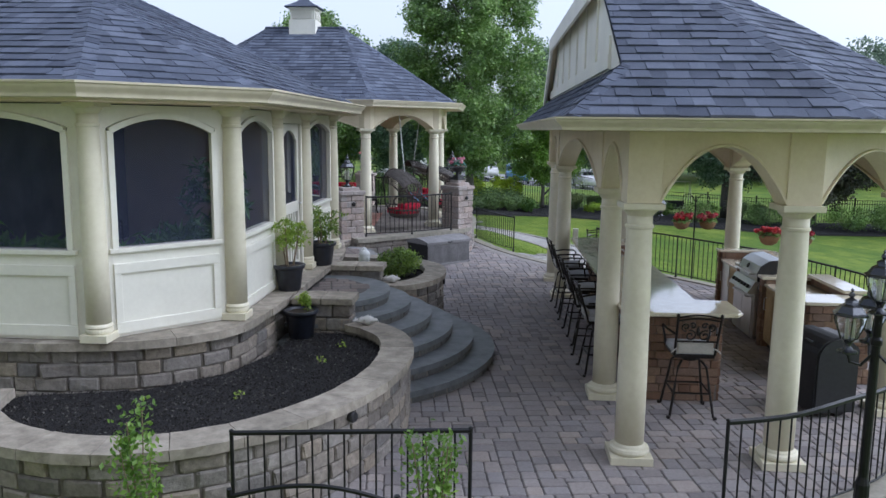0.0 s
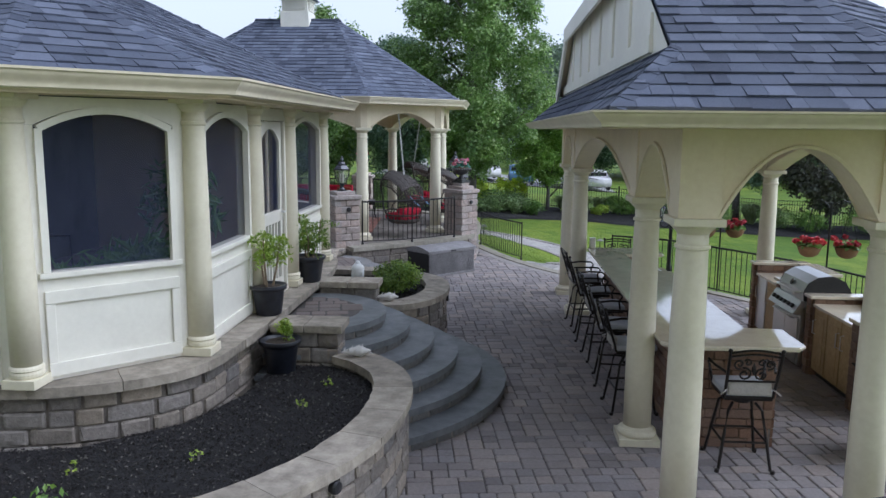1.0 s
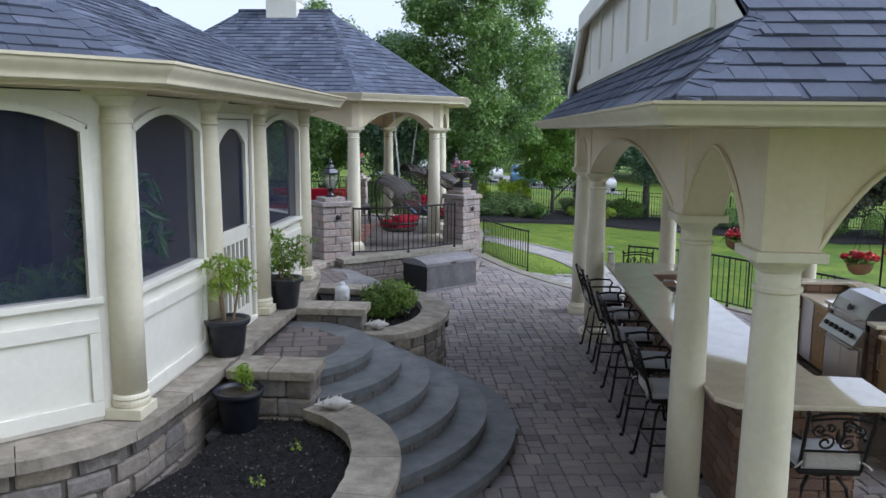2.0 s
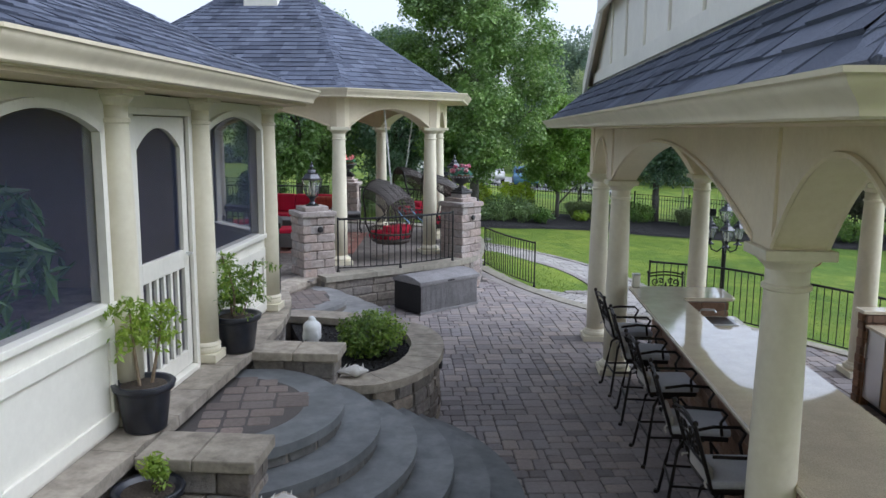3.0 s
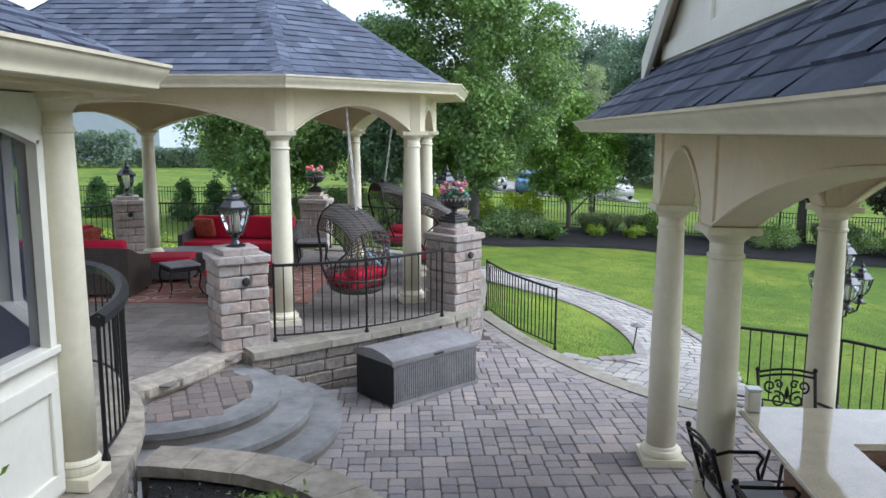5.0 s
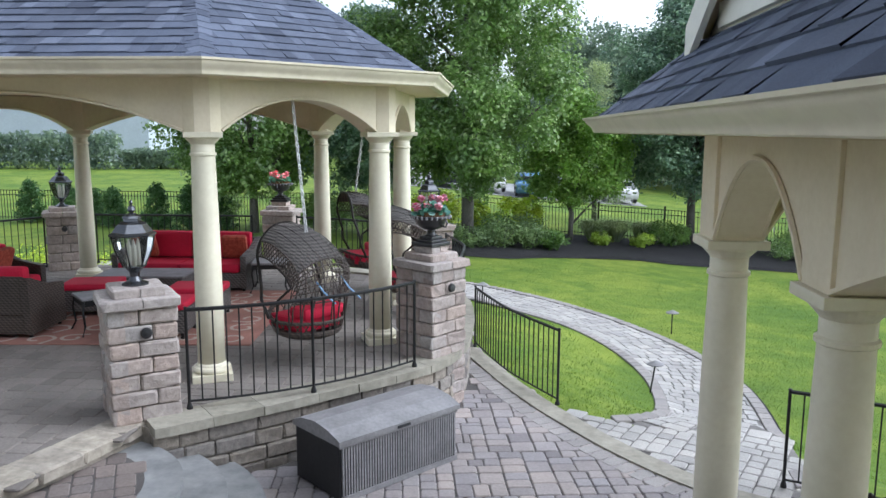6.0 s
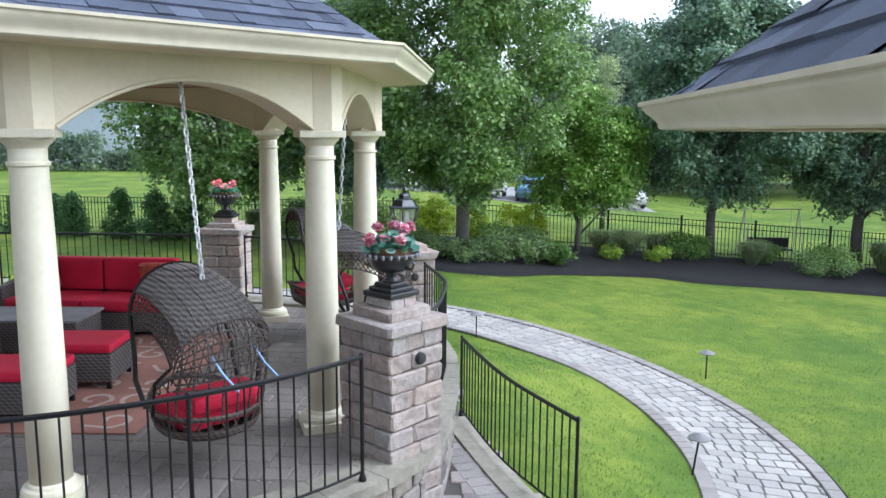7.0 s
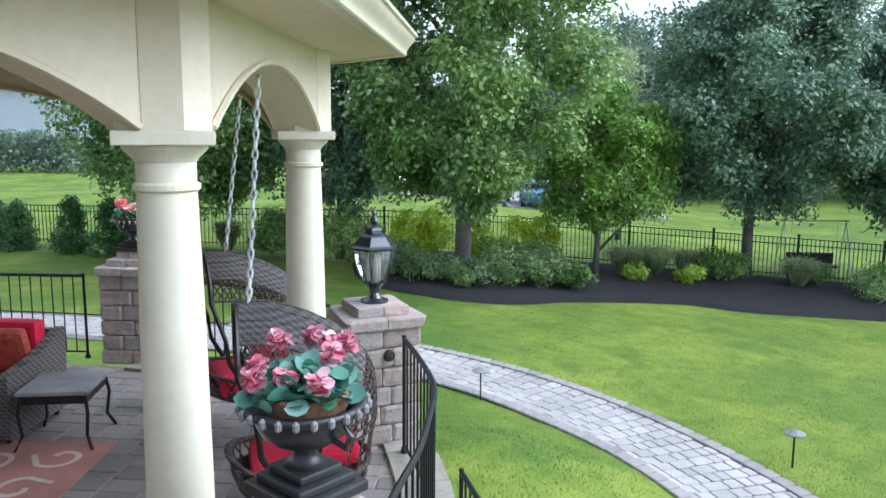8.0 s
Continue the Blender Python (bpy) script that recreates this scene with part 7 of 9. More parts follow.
def bar_stool():
    """An iron swivel stool that looks along +x: pad, arms, scrolled back, four legs, foot rails."""
    ob = thing("bar_stool", "dark iron swivel bar stool with scrolled back and pad", "bar stool", "stools at the bar")
    part("seat", lathe(bmesh.new(), [(0.0, 0.66), (0.25, 0.665), (0.255, 0.69), (0.25, 0.70), (0.0, 0.70)], 4), "iron_worn", ob, m=pose(0, 0, 0, 0, 0, 45) @ Matrix.Diagonal((1.18, 1.18, 1, 1)))
    part("seat_pad", boxes((-0.22, 0.23, -0.225, 0.225, 0.705, 0.765), bevel=0.025), "seat_grey", ob, "grey fabric seat pad")
    part("swivel", lathe(bmesh.new(), [(0.09, 0.60), (0.10, 0.62), (0.10, 0.64), (0.05, 0.66)], 14), "iron_worn", ob)
    for sx in (-1, 1):
        for sy in (-1, 1):
            pts = [(0.10 * sx, 0.10 * sy, 0.61), (0.15 * sx, 0.15 * sy, 0.55), (0.18 * sx, 0.18 * sy, 0.35), (0.23 * sx, 0.23 * sy, 0.02), (0.25 * sx, 0.25 * sy, 0.0)]
            leg = part("leg", tube(bmesh.new(), pts, 0.014, 6), "iron_worn", ob)
            part("foot_cap", lathe(bmesh.new(), [(0.02, 0), (0.022, 0.01), (0.018, 0.03)], 8, at=(0.245 * sx, 0.245 * sy, 0.001)), "iron_worn", leg)
    q = 0.195
    for a, b in (((-q, -q), (q, -q)), ((q, -q), (q, q)), ((q, q), (-q, q)), ((-q, q), (-q, -q))):
        part("foot_rail", tube(bmesh.new(), [(a[0], a[1], 0.27), (b[0], b[1], 0.27)], 0.011, 6), "iron_worn", ob)
    # back: two uprights, top and lower rails, scrolls
    back = thing("backrest", "", "")
    back.parent = ob
    lean = lambda z: -0.21 - 0.14 * (z - 0.70) / 0.45
    for s in (-1, 1):
        part("upright", tube(bmesh.new(), [(lean(z), s * (0.21 + 0.03 * (z - 0.7)), z) for z in (0.70, 0.85, 1.0, 1.14)], 0.014, 6), "iron_worn", back)
        part("finial", lathe(bmesh.new(), [(0.012, 0), (0.02, 0.012), (0.018, 0.03), (0.002, 0.04)], 8, at=(lean(1.14), s * 0.224, 1.14)), "iron_worn", back)
        for c0, z0, r0, a0, t in ((0.075, 0.93, 0.065, 1.2, 1.3), (0.13, 1.03, 0.05, -1.8, 1.2), (0.06, 1.045, 0.035, 0.5, 1.1)):
            pts = [(lean(z), s * y, z) for _, y, z in spiral(c0, z0, r0, t, a0)]
            part("scroll", tube(bmesh.new(), pts, 0.009, 5), "iron_worn", back)
        pts = [(-0.22, s * 0.215, 0.93), (-0.05, s * 0.265, 0.945), (0.14, s * 0.265, 0.94), (0.18, s * 0.255, 0.90), (0.14, s * 0.245, 0.83), (0.16, s * 0.22, 0.72)]
        part("arm", tube(bmesh.new(), pts, 0.013, 6), "iron_worn", ob)
    for z, sag in ((1.10, 0.025), (1.135, 0.03), (0.86, 0.0)):
        part("rail", tube(bmesh.new(), [(lean(z), -0.215 + 0.43 * k / 8, z + sag * math.sin(math.pi * k / 8)) for k in range(9)], 0.010, 6), "iron_worn", back)
    part("leaf_boss", lathe(bmesh.new(), [(0.004, -0.05), (0.02, -0.02), (0.016, 0.02), (0.003, 0.06)], 8, at=(lean(0.98), 0, 0.98)), "iron_worn", back)
    part("back_pad", boxes((-0.235, -0.195, -0.19, 0.19, 0.72, 0.84), bevel=0.018), "pad_light", back, "pale tie-on pad")
    for s in (-1, 1):
        part("tie", tube(bmesh.new(), [(-0.24, s * 0.2, 0.78), (-0.27, s * 0.235, 0.76), (-0.26, s * 0.26, 0.735)], 0.008, 5), "pad_light", back)
    return ob


first = bar_stool()
places = [(1.52, 9.72, 4), (1.50, 10.62, -5), (1.49, 11.62, 3), (1.47, 12.62, -3), (1.45, 13.52, 5), (2.18, 8.36, 90), (2.05, 14.62, -92)]
first.matrix_basis = pose(places[0][0] - 0.1, places[0][1], 0, 0, 0, places[0][2])
for x, y, a in places[1:]:
    copy_thing(first, pose(x - (0.1 if x < 2 else 0), y, 0, 0, 0, a))

# ---- outdoor kitchen along the pavilion's far side ----
KX0, KX1 = 3.92, 4.62


def brick_post(x0, x1, y0, y1, z1, name="brick_pier"):
    ob = thing(name, "brown stone pier with a granite cap", "pier", "kitchen piers")
    part("core", boxes((x0 + 0.02, x1 - 0.02, y0 + 0.02, y1 - 0.02, 0, z1 - 0.04)), "mortar", ob)
    for i, (a, b) in enumerate((((x0, y1), (x0, y0)), ((x0, y0), (x1, y0)), ((x1, y1), (x0, y1)))):
        veneer(ob, a, b, 0, z1 - 0.045, seed=int(y0 * 10) + i, length=0.18, proud=0.025)
    part("cap", boxes((x0 - 0.05, x1 + 0.05, y0 - 0.04, y1 + 0.04, z1 - 0.04, z1), bevel=0.008), "granite", ob)


def kitchen_unit(x0, x1, y0, y1, doors, mat="cabinet_wood", label="golden wood outdoor cabinet"):
    ob = thing("cabinet", label, "cabinet", "kitchen cabinets")
    part("body", boxes((x0 + 0.02, x1, y0 + 0.004, y1 - 0.004, 0.08, 0.884)), mat, ob)
    part("plinth", boxes((x0 + 0.07, x1, y0 + 0.004, y1 - 0.004, 0, 0.079)), "dark_steel", ob)
    w = (y1 - y0) / doors
    for k in range(doors):
        a, b = y0 + k * w + 0.012, y0 + (k + 1) * w - 0.012
        d = part("door", boxes((x0 - 0.001, x0 + 0.019, a, b, 0.1, 0.87), bevel=0.004), mat, ob)
        if mat == "cabinet_wood":
            part("door_panel", boxes((x0 - 0.009, x0 - 0.002, a + 0.07, b - 0.07, 0.18, 0.79), bevel=0.004), mat, d)
        part("handle", tube(bmesh.new(), [(x0 - 0.001, b - 0.05 if k % 2 == 0 else a + 0.05, 0.55), (x0 - 0.035, b - 0.05 if k % 2 == 0 else a + 0.05, 0.56), (x0 - 0.035, b - 0.05 if k % 2 == 0 else a + 0.05, 0.72), (x0 - 0.001, b - 0.05 if k % 2 == 0 else a + 0.05, 0.73)], 0.007, 6), "steel", d)


brick_post(KX0 - 0.02, KX1 + 0.02, 13.28, 13.42, 1.08)
kitchen_unit(KX0, KX1 - 0.1, 12.86, 13.27, 1, "steel", "stainless outdoor refrigerator under the worktop")
kitchen_unit(KX0, KX1 - 0.1, 12.38, 12.85, 1)
part("worktop", boxes((KX0 - 0.03, KX1 - 0.09, 12.37, 13.27, 0.886, 0.92), bevel=0.006), "granite")
tagged(bpy.data.objects["worktop.001"], "polished beige granite worktop over the cabinets", "countertop")
brick_post(KX0 - 0.02, KX1 + 0.02, 12.22, 12.36, 1.02)
brick_post(KX0 - 0.02, KX1 + 0.02, 11.14, 11.28, 1.02)
kitchen_unit(KX0, KX1 - 0.1, 9.96, 11.13, 3)
ob = part("worktop", boxes((KX0 - 0.03, KX1 - 0.09, 9.96, 11.13, 0.886, 0.92), bevel=0.006), "granite")
tagged(ob, "polished beige granite worktop over the cabinets", "countertop")
brick_post(KX0 - 0.05, KX1 + 0.02, 9.50, 9.95, 1.02)
for nm, y0, y1 in (("back_ledge", 12.37, 13.27), ("back_ledge", 9.96, 11.13)):
    ob = thing(nm, "raised stone ledge with a granite cap behind the worktop", "ledge", "kitchen ledges")
    part("core", boxes((KX1 - 0.08, KX1 + 0.1, y0, y1, 0, 1.03)), "mortar", ob)
    veneer(ob, (KX1 - 0.08, y1), (KX1 - 0.08, y0), 0.925, 1.03, seed=int(y0), proud=0.015)
    part("cap", boxes((KX1 - 0.14, KX1 + 0.16, y0, y1, 1.031, 1.075), bevel=0.008), "granite", ob)
grill = thing("gas_grill", "stainless steel gas grill with a rounded hood", "grill", "", (KX0 - 0.16, 11.75, 0), 90)
# local x runs along the front, y is into the grill
part("cart", boxes((-0.44, 0.44, -0.70, -0.06, 0.06, 0.80), bevel=0.01), "steel", grill)
for s in (-1, 1):
    d = part("door", boxes((min(0.008 * s, 0.42 * s), max(0.008 * s, 0.42 * s), -0.059, -0.035, 0.10, 0.68), bevel=0.006), "steel", grill)
part("drawer_handle", tube(bmesh.new(), [(-0.30, -0.035, 0.66), (-0.30, 0.015, 0.67), (0.30, 0.015, 0.67), (0.30, -0.035, 0.66)], 0.012, 8), "steel", grill)
bm = bmesh.new()
vs = [bm.verts.new(c) for c in ((-0.45, -0.06, 0.72), (0.45, -0.06, 0.72), (0.45, 0.04, 0.74), (-0.45, 0.04, 0.74), (-0.45, -0.12, 0.90), (0.45, -0.12, 0.90), (0.45, -0.06, 0.91), (-0.45, -0.06, 0.91))]
for f in ((0, 3, 2, 1), (3, 7, 6, 2), (4, 5, 6, 7), (0, 1, 5, 4), (0, 4, 7, 3), (1, 2, 6, 5)):
    bm.faces.new([vs[i] for i in f])
panel = part("control_panel", bm, "steel", grill)
for k in range(6):
    part("knob", lathe(bmesh.new(), [(0.026, 0), (0.03, 0.01), (0.026, 0.035), (0.0, 0.036)], 12), "dark_steel", panel, m=pose(-0.33 + 0.13 * k, -0.005, 0.82, -62, 0, 0))
prof = [(-0.10, 0.90), (-0.09, 1.02), (-0.14, 1.13), (-0.26, 1.21), (-0.44, 1.23), (-0.60, 1.16), (-0.68, 1.02), (-0.69, 0.90)]
bm = bmesh.new()
A = [bm.verts.new((-0.40, y, z)) for y, z in prof]
B = [bm.verts.new((0.40, y, z)) for y, z in prof]
bm.faces.new(list(reversed(A)))
bm.faces.new(B)
for k in range(len(prof)):
    j = (k + 1) % len(prof)
    bm.faces.new((A[k], A[j], B[j], B[k]))
hood = part("hood", bm, "steel", grill)
for s in (-1, 1):
    bm = bmesh.new()
    fs = [bm.verts.new((s * 0.405, y, z)) for y, z in prof]
    gs = [bm.verts.new((s * 0.425, y, z)) for y, z in prof]
    bm.faces.new(fs)
    bm.faces.new(list(reversed(gs)))
    for k in range(len(prof)):
        j = (k + 1) % len(prof)
        bm.faces.new((fs[k], gs[k], gs[j], fs[j]))
    part("hood_end", bm, "dark_steel", hood)
part("hood_handle", tube(bmesh.new(), [(-0.32, -0.1, 1.0), (-0.32, -0.02, 1.0), (0.32, -0.02, 1.0), (0.32, -0.1, 1.0)], 0.014, 8), "steel", hood)
part("gauge", lathe(bmesh.new(), [(0.04, 0), (0.04, 0.012), (0.03, 0.016), (0, 0.016)], 16), "dark_steel", hood, m=pose(0, -0.1, 1.08, -66, 0, 0))
# wheeled cooler box by the entrance
ob = thing("storage_cart", "black wheeled storage cart with a rounded lid", "cart", "", (3.66, 8.55, 0), 12)
bm = prism(bmesh.new(), [(-0.25, 0.06), (0.25, 0.06), (0.25, 0.78)] + [(0.25 * math.cos(math.radians(a)), 0.66 + 0.24 * math.sin(math.radians(a))) for a in range(30, 181, 15)], -0.3, 0.3)
for v in bm.verts:
    v.co = Vector((v.co.x, -v.co.z, v.co.y))
bmesh.ops.recalc_face_normals(bm, faces=bm.faces)
bmesh.ops.bevel(bm, geom=[e for e in bm.edges if e.calc_face_angle(0) > 0.6], offset=0.02, segments=2, affect="EDGES")
part("body", bm, "resin_dark", ob)
part("top_plate", boxes((0.02, 0.262, -0.29, 0.29, 0.84, 0.862), bevel=0.008), "resin", ob)
part("bar_handle", tube(bmesh.new(), [(-0.26, -0.2, 0.84), (-0.33, -0.2, 0.88), (-0.33, 0.2, 0.88), (-0.26, 0.2, 0.84)], 0.012, 6), "iron", ob)
for s in (-0.22, 0.22):
    part("wheel", lathe(bmesh.new(), [(0.06, -0.02), (0.065, 0), (0.06, 0.02)], 12), "resin_dark", ob, m=pose(0.1, s, 0.066, 90, 0, 0))

# ---- storage chest beside the terrace ----
chest = thing("storage_chest", "weathered grey resin deck box with a bowed lid", "deck box", "", (-1.20, 17.65, 0), 46.5)
# local x along its front, -y its front
Lc, Dc = 0.66, 0.33
part("body", boxes((-Lc, Lc, -Dc, Dc, 0.02, 0.50), bevel=0.01), "resin_dark", chest)
bm = bmesh.new()
for k in range(46):
    x = -Lc + 0.03 + (2 * Lc - 0.06) * k / 45
    box(bm, x - 0.008, x + 0.008, -Dc - 0.018, -Dc - 0.001, 0.05, 0.47)
tagged(part("front_ribs", bm, "resin", chest), kind="stuff")
for z0, z1 in ((0.0, 0.048), (0.472, 0.52)):
    part("front_rail", boxes((-Lc - 0.005, Lc + 0.005, -Dc - 0.02, -Dc, z0, z1), bevel=0.005), "resin", chest)
bm = bmesh.new()
prof = [(-Dc - 0.035, 0.50), (-Dc - 0.035, 0.545), (-Dc * 0.6, 0.60), (0, 0.625), (Dc * 0.6, 0.60), (Dc + 0.02, 0.545), (Dc + 0.02, 0.50)]
A = [bm.verts.new((-Lc - 0.02, y, z)) for y, z in prof]
B = [bm.verts.new((Lc + 0.02, y, z)) for y, z in prof]
bm.faces.new(list(reversed(A)))
bm.faces.new(B)
for k in range(len(prof)):
    j = (k + 1) % len(prof)
    bm.faces.new((A[k], A[j], B[j], B[k]))
lid = part("lid", bm, "resin", chest)
part("latch", boxes((-0.07, 0.07, -Dc - 0.05, -Dc - 0.036, 0.505, 0.53), bevel=0.004), "resin_dark", lid)


# ---- pots and small things by the steps ----
def pot_plant(x, y, z, r, h, label, seed, leaf_mat, plant_h, plant_r, leaf=0.055, trunks=3, low=0.55, fronds=15):
    ob = thing("potted_plant", label, "potted plant", "pots by the steps", (x, y, z))
    pot = part("pot", lathe(bmesh.new(), [(r * 0.66, 0), (r * 0.7, 0.01), (r * 0.86, h * 0.8), (r * 0.92, h * 0.86), (r, h * 0.87), (r * 1.02, h * 0.94), (r, h), (r * 0.88, h), (r * 0.85, h * 0.93), (0.0, h * 0.92)], 28), "pot", ob, smooth=True)
    part("rim", lathe(bmesh.new(), [(r * 1.0, h * 0.965), (r * 1.045, h * 0.985), (r * 1.0, h * 1.01), (r * 0.9, h * 1.0)], 28, cap=False), "pot", pot, smooth=True)
    part("soil", lathe(bmesh.new(), [(r * 0.84, h * 0.92), (r * 0.5, h * 0.955), (0, h * 0.96)], 16), "soil", ob)
    g = np.random.RandomState(seed)
    pts = []
    for k in range(trunks):
        a = 6.283 * k / trunks + 0.5
        base = Vector((0.05 * math.cos(a), 0.05 * math.sin(a), h * 0.93))
        tip = Vector((plant_r * 0.5 * math.cos(a), plant_r * 0.5 * math.sin(a), h + plant_h * g.uniform(0.75, 0.95)))
        mid_ = base.lerp(tip, 0.5) + Vector((g.normal(0, 0.02), g.normal(0, 0.02), 0))
        part("stem", tube(bmesh.new(), [base, mid_, tip], 0.013, 6, taper=0.4), "twig", ob)
        for j in range(fronds):
            b, f = g.uniform(0, 6.283), g.uniform(low, 1.08)
            s = base.lerp(tip, f)
            e = s + Vector((math.cos(b), math.sin(b), 0.05)) * plant_r * g.uniform(0.4, 0.9) * (1.15 - 0.4 * f)
            e.z -= 0.08 * g.uniform(0, 1)
            for q in range(22):
                p = s.lerp(e, (q + 3) / 24)
                pts.append((p.x + g.normal(0, 0.025), p.y + g.normal(0, 0.025), p.z - 0.05 * ((q / 22) ** 2) + g.normal(0, 0.015)))
    V, F = leaf_cloud(np.array(pts), leaf, seed, shape=(1, 0.42))
    part("leaves", cloud_mesh(V, F, leaf_mat), None, ob)


pot_plant(-2.50, 9.36, LZ, 0.195, 0.32, "lime-leaved plant in a glazed dark pot on the ledge", 81, "leaf_lime", 0.62, 0.28)
pot_plant(-2.50, 11.20, LZ, 0.215, 0.33, "feathery green plant in a glazed dark pot on the ledge", 82, "leaf_box", 0.58, 0.33, leaf=0.05, low=0.22, fronds=24)
pot_plant(-2.20, 8.72, 0.622, 0.20, 0.33, "small potted plant with yellowing leaves standing in the mulch", 83, "leaf_lime", 0.20, 0.10, leaf=0.05, trunks=1)


def lump(bm, c, r, seg=10):
    b = bmesh.ops.create_uvsphere(bm, u_segments=seg * 2, v_segments=seg, radius=1.0)
    for v in b["verts"]:
        v.co = Vector((c[0] + v.co.x * r[0], c[1] + v.co.y * r[1], c[2] + v.co.z * r[2]))


bm = bmesh.new()
lump(bm, (0, 0.02, 0.06), (0.15, 0.11, 0.075))
for s in (-1, 1):
    lump(bm, (s * 0.13, -0.05, 0.055), (0.08, 0.065, 0.055))
    lump(bm, (s * 0.085, 0.02, 0.19), (0.04, 0.05, 0.085))
    lump(bm, (s * 0.078, 0.01, 0.345), (0.012, 0.022, 0.05), 6)
lump(bm, (0, -0.09, 0.075), (0.07, 0.04, 0.035))
lathe(bm, [(0.085, 0.06), (0.092, 0.13), (0.10, 0.20), (0.092, 0.25), (0.055, 0.28), (0.046, 0.31)], 20)
lump(bm, (0, 0, 0.375), (0.076, 0.084, 0.10))
lump(bm, (0, 0.005, 0.41), (0.08, 0.088, 0.07))
lump(bm, (0, 0.005, 0.485), (0.032, 0.034, 0.026))
lump(bm, (0, -0.083, 0.365), (0.013, 0.018, 0.026), 6)
ob = part("statue", bm, "statue", smooth=True, m=pose(-1.96, 11.80, 0.64, 0, 0, 40) @ Matrix.Diagonal((1.1, 1.1, 1.15, 1)))
skin = ob.modifiers.new("skin", "REMESH")
skin.mode, skin.voxel_size, skin.use_smooth_shade = "VOXEL", 0.009, True
whole = bpy.data.meshes.new_from_object(ob.evaluated_get(bpy.context.evaluated_depsgraph_get()))
ob.modifiers.clear()
ob.data = whole
tagged(ob, "white cast stone seated statue in dark mulch", "statue")
shrub("boxwood_shrub", -1.52, 12.52, 0.64, 0.36, 0.35, 0.46, "low rounded boxwood with bright green leaves in dark mulch", 90, mat="leaf_box", n=150, per=30, leaf=0.046)


def shell(x, y, z, s, turn, seed):
    g = random.Random(seed)
    ob = thing("conch_shell", "white spiny conch shell lying on the capstone", "shell", "shells on the walls", (x, y, z), turn)
    bm = lathe(bmesh.new(), [(0.02 * s, -0.95 * s), (0.13 * s, -0.7 * s), (0.22 * s, -0.42 * s), (0.30 * s, -0.12 * s), (0.42 * s, 0.14 * s), (0.33 * s, 0.3 * s), (0.28 * s, 0.36 * s), (0.24 * s, 0.5 * s), (0.15 * s, 0.6 * s), (0.11 * s, 0.72 * s), (0.01 * s, 0.86 * s)], 14)
    for v in bm.verts:
        v.co = Vector((v.co.z, v.co.y * 1.1, v.co.x * 0.85 + 0.33 * s + g.uniform(-0.02, 0.02) * s))
    part("body", bm, "shell", ob, smooth=True)
    for k in range(9):
        a = g.uniform(0, 3.14)
        p = Vector(((k / 8 - 0.5) * s * 1.4, math.cos(a) * s * 0.28, 0.25 * s + math.sin(a) * s * 0.2))
        q = p + Vector((g.uniform(-0.2, 0.2) * s, math.cos(a) * s * 0.3, math.sin(a) * s * 0.28))
        part("spine", tube(bmesh.new(), [p, q], s * 0.07, 5, taper=0.2), "shell", ob)


shell(-1.46, 8.86, 0.752, 0.17, 20, 1)
shell(-1.50, 11.44, 0.752, 0.17, 10, 2)

# round lights let into the planter walls
for wall, x, y, turn in (("planter_wall", -1.155, 6.28, -25), ("round_planter_wall", -0.765, 12.36, -4)):
    part("wall_light", lathe(bmesh.new(), [(0.046, -0.03), (0.05, 0.012), (0.042, 0.028), (0.0, 0.034)], 16), "dark_steel", bpy.data.objects[wall], "dark round wall light", m=pose(x, y, 0.61, 0, 0, turn) @ pose(0, 0, 0, 0, 90, 0))

# small ground plants in the planter
for i, (x, y) in enumerate(((-1.75, 7.7), (-2.25, 6.6), (-1.65, 8.35), (-3.0, 6.3))):
    shrub("ground_plant", x, y, 0.625, 0.07, 0.07, 0.08, "tiny green seedling in dark mulch", 95 + i, mat="leaf_lime", n=6, per=6, leaf=0.03, stems=2)


# young shrubs and a bench in front of the railing
def sapling(x, y, z, h, seed, spread, label):
    g = np.random.RandomState(seed)
    ob = thing("young_shrub", label, "shrub", "shrubs before the railing", (x, y, z))
    pts = []
    for k in range(5):
        a = g.uniform(0, 6.283)
        tip = Vector((spread * math.cos(a) * g.uniform(0.3, 1), spread * math.sin(a) * g.uniform(0.3, 1), h * g.uniform(0.75, 1.0)))
        part("stem", tube(bmesh.new(), [(0.03 * math.cos(a), 0.03 * math.sin(a), 0), tip * 0.5 + Vector((0, 0, 0.04)), tip], 0.008, 5, taper=0.5), "twig", ob)
        for q in range(150):
            f = g.uniform(0.4, 1.05)
            p = tip * f
            pts.append((p.x + g.normal(0, 0.045), p.y + g.normal(0, 0.045), p.z + g.normal(0, 0.03)))
    V, F = leaf_cloud(np.array(pts), 0.052, seed, shape=(1, 0.55))
    part("leaves", cloud_mesh(V, F, "leaf_sapling"), None, ob)


sapling(-2.28, 4.72, 0.0, 1.18, 101, 0.20, "young upright shrub with fresh green leaves and reddish stems")
sapling(-0.35, 4.75, 0.0, 1.14, 102, 0.20, "young upright shrub with fresh green leaves and reddish stems")
bench = thing("garden_bench", "black iron garden bench with a scrolled back", "bench", "", (-1.02, 4.28, 0), 0)
for s in (-1, 1):
    part("end_post", tube(bmesh.new(), [(s * 0.5, 0.05, 0), (s * 0.5, 0, 0.45), (s * 0.5, -0.04, 0.93)], 0.018, 6), "iron", bench)
    part("front_leg", tube(bmesh.new(), [(s * 0.5, -0.42, 0), (s * 0.5, -0.4, 0.44)], 0.016, 6), "iron", bench)
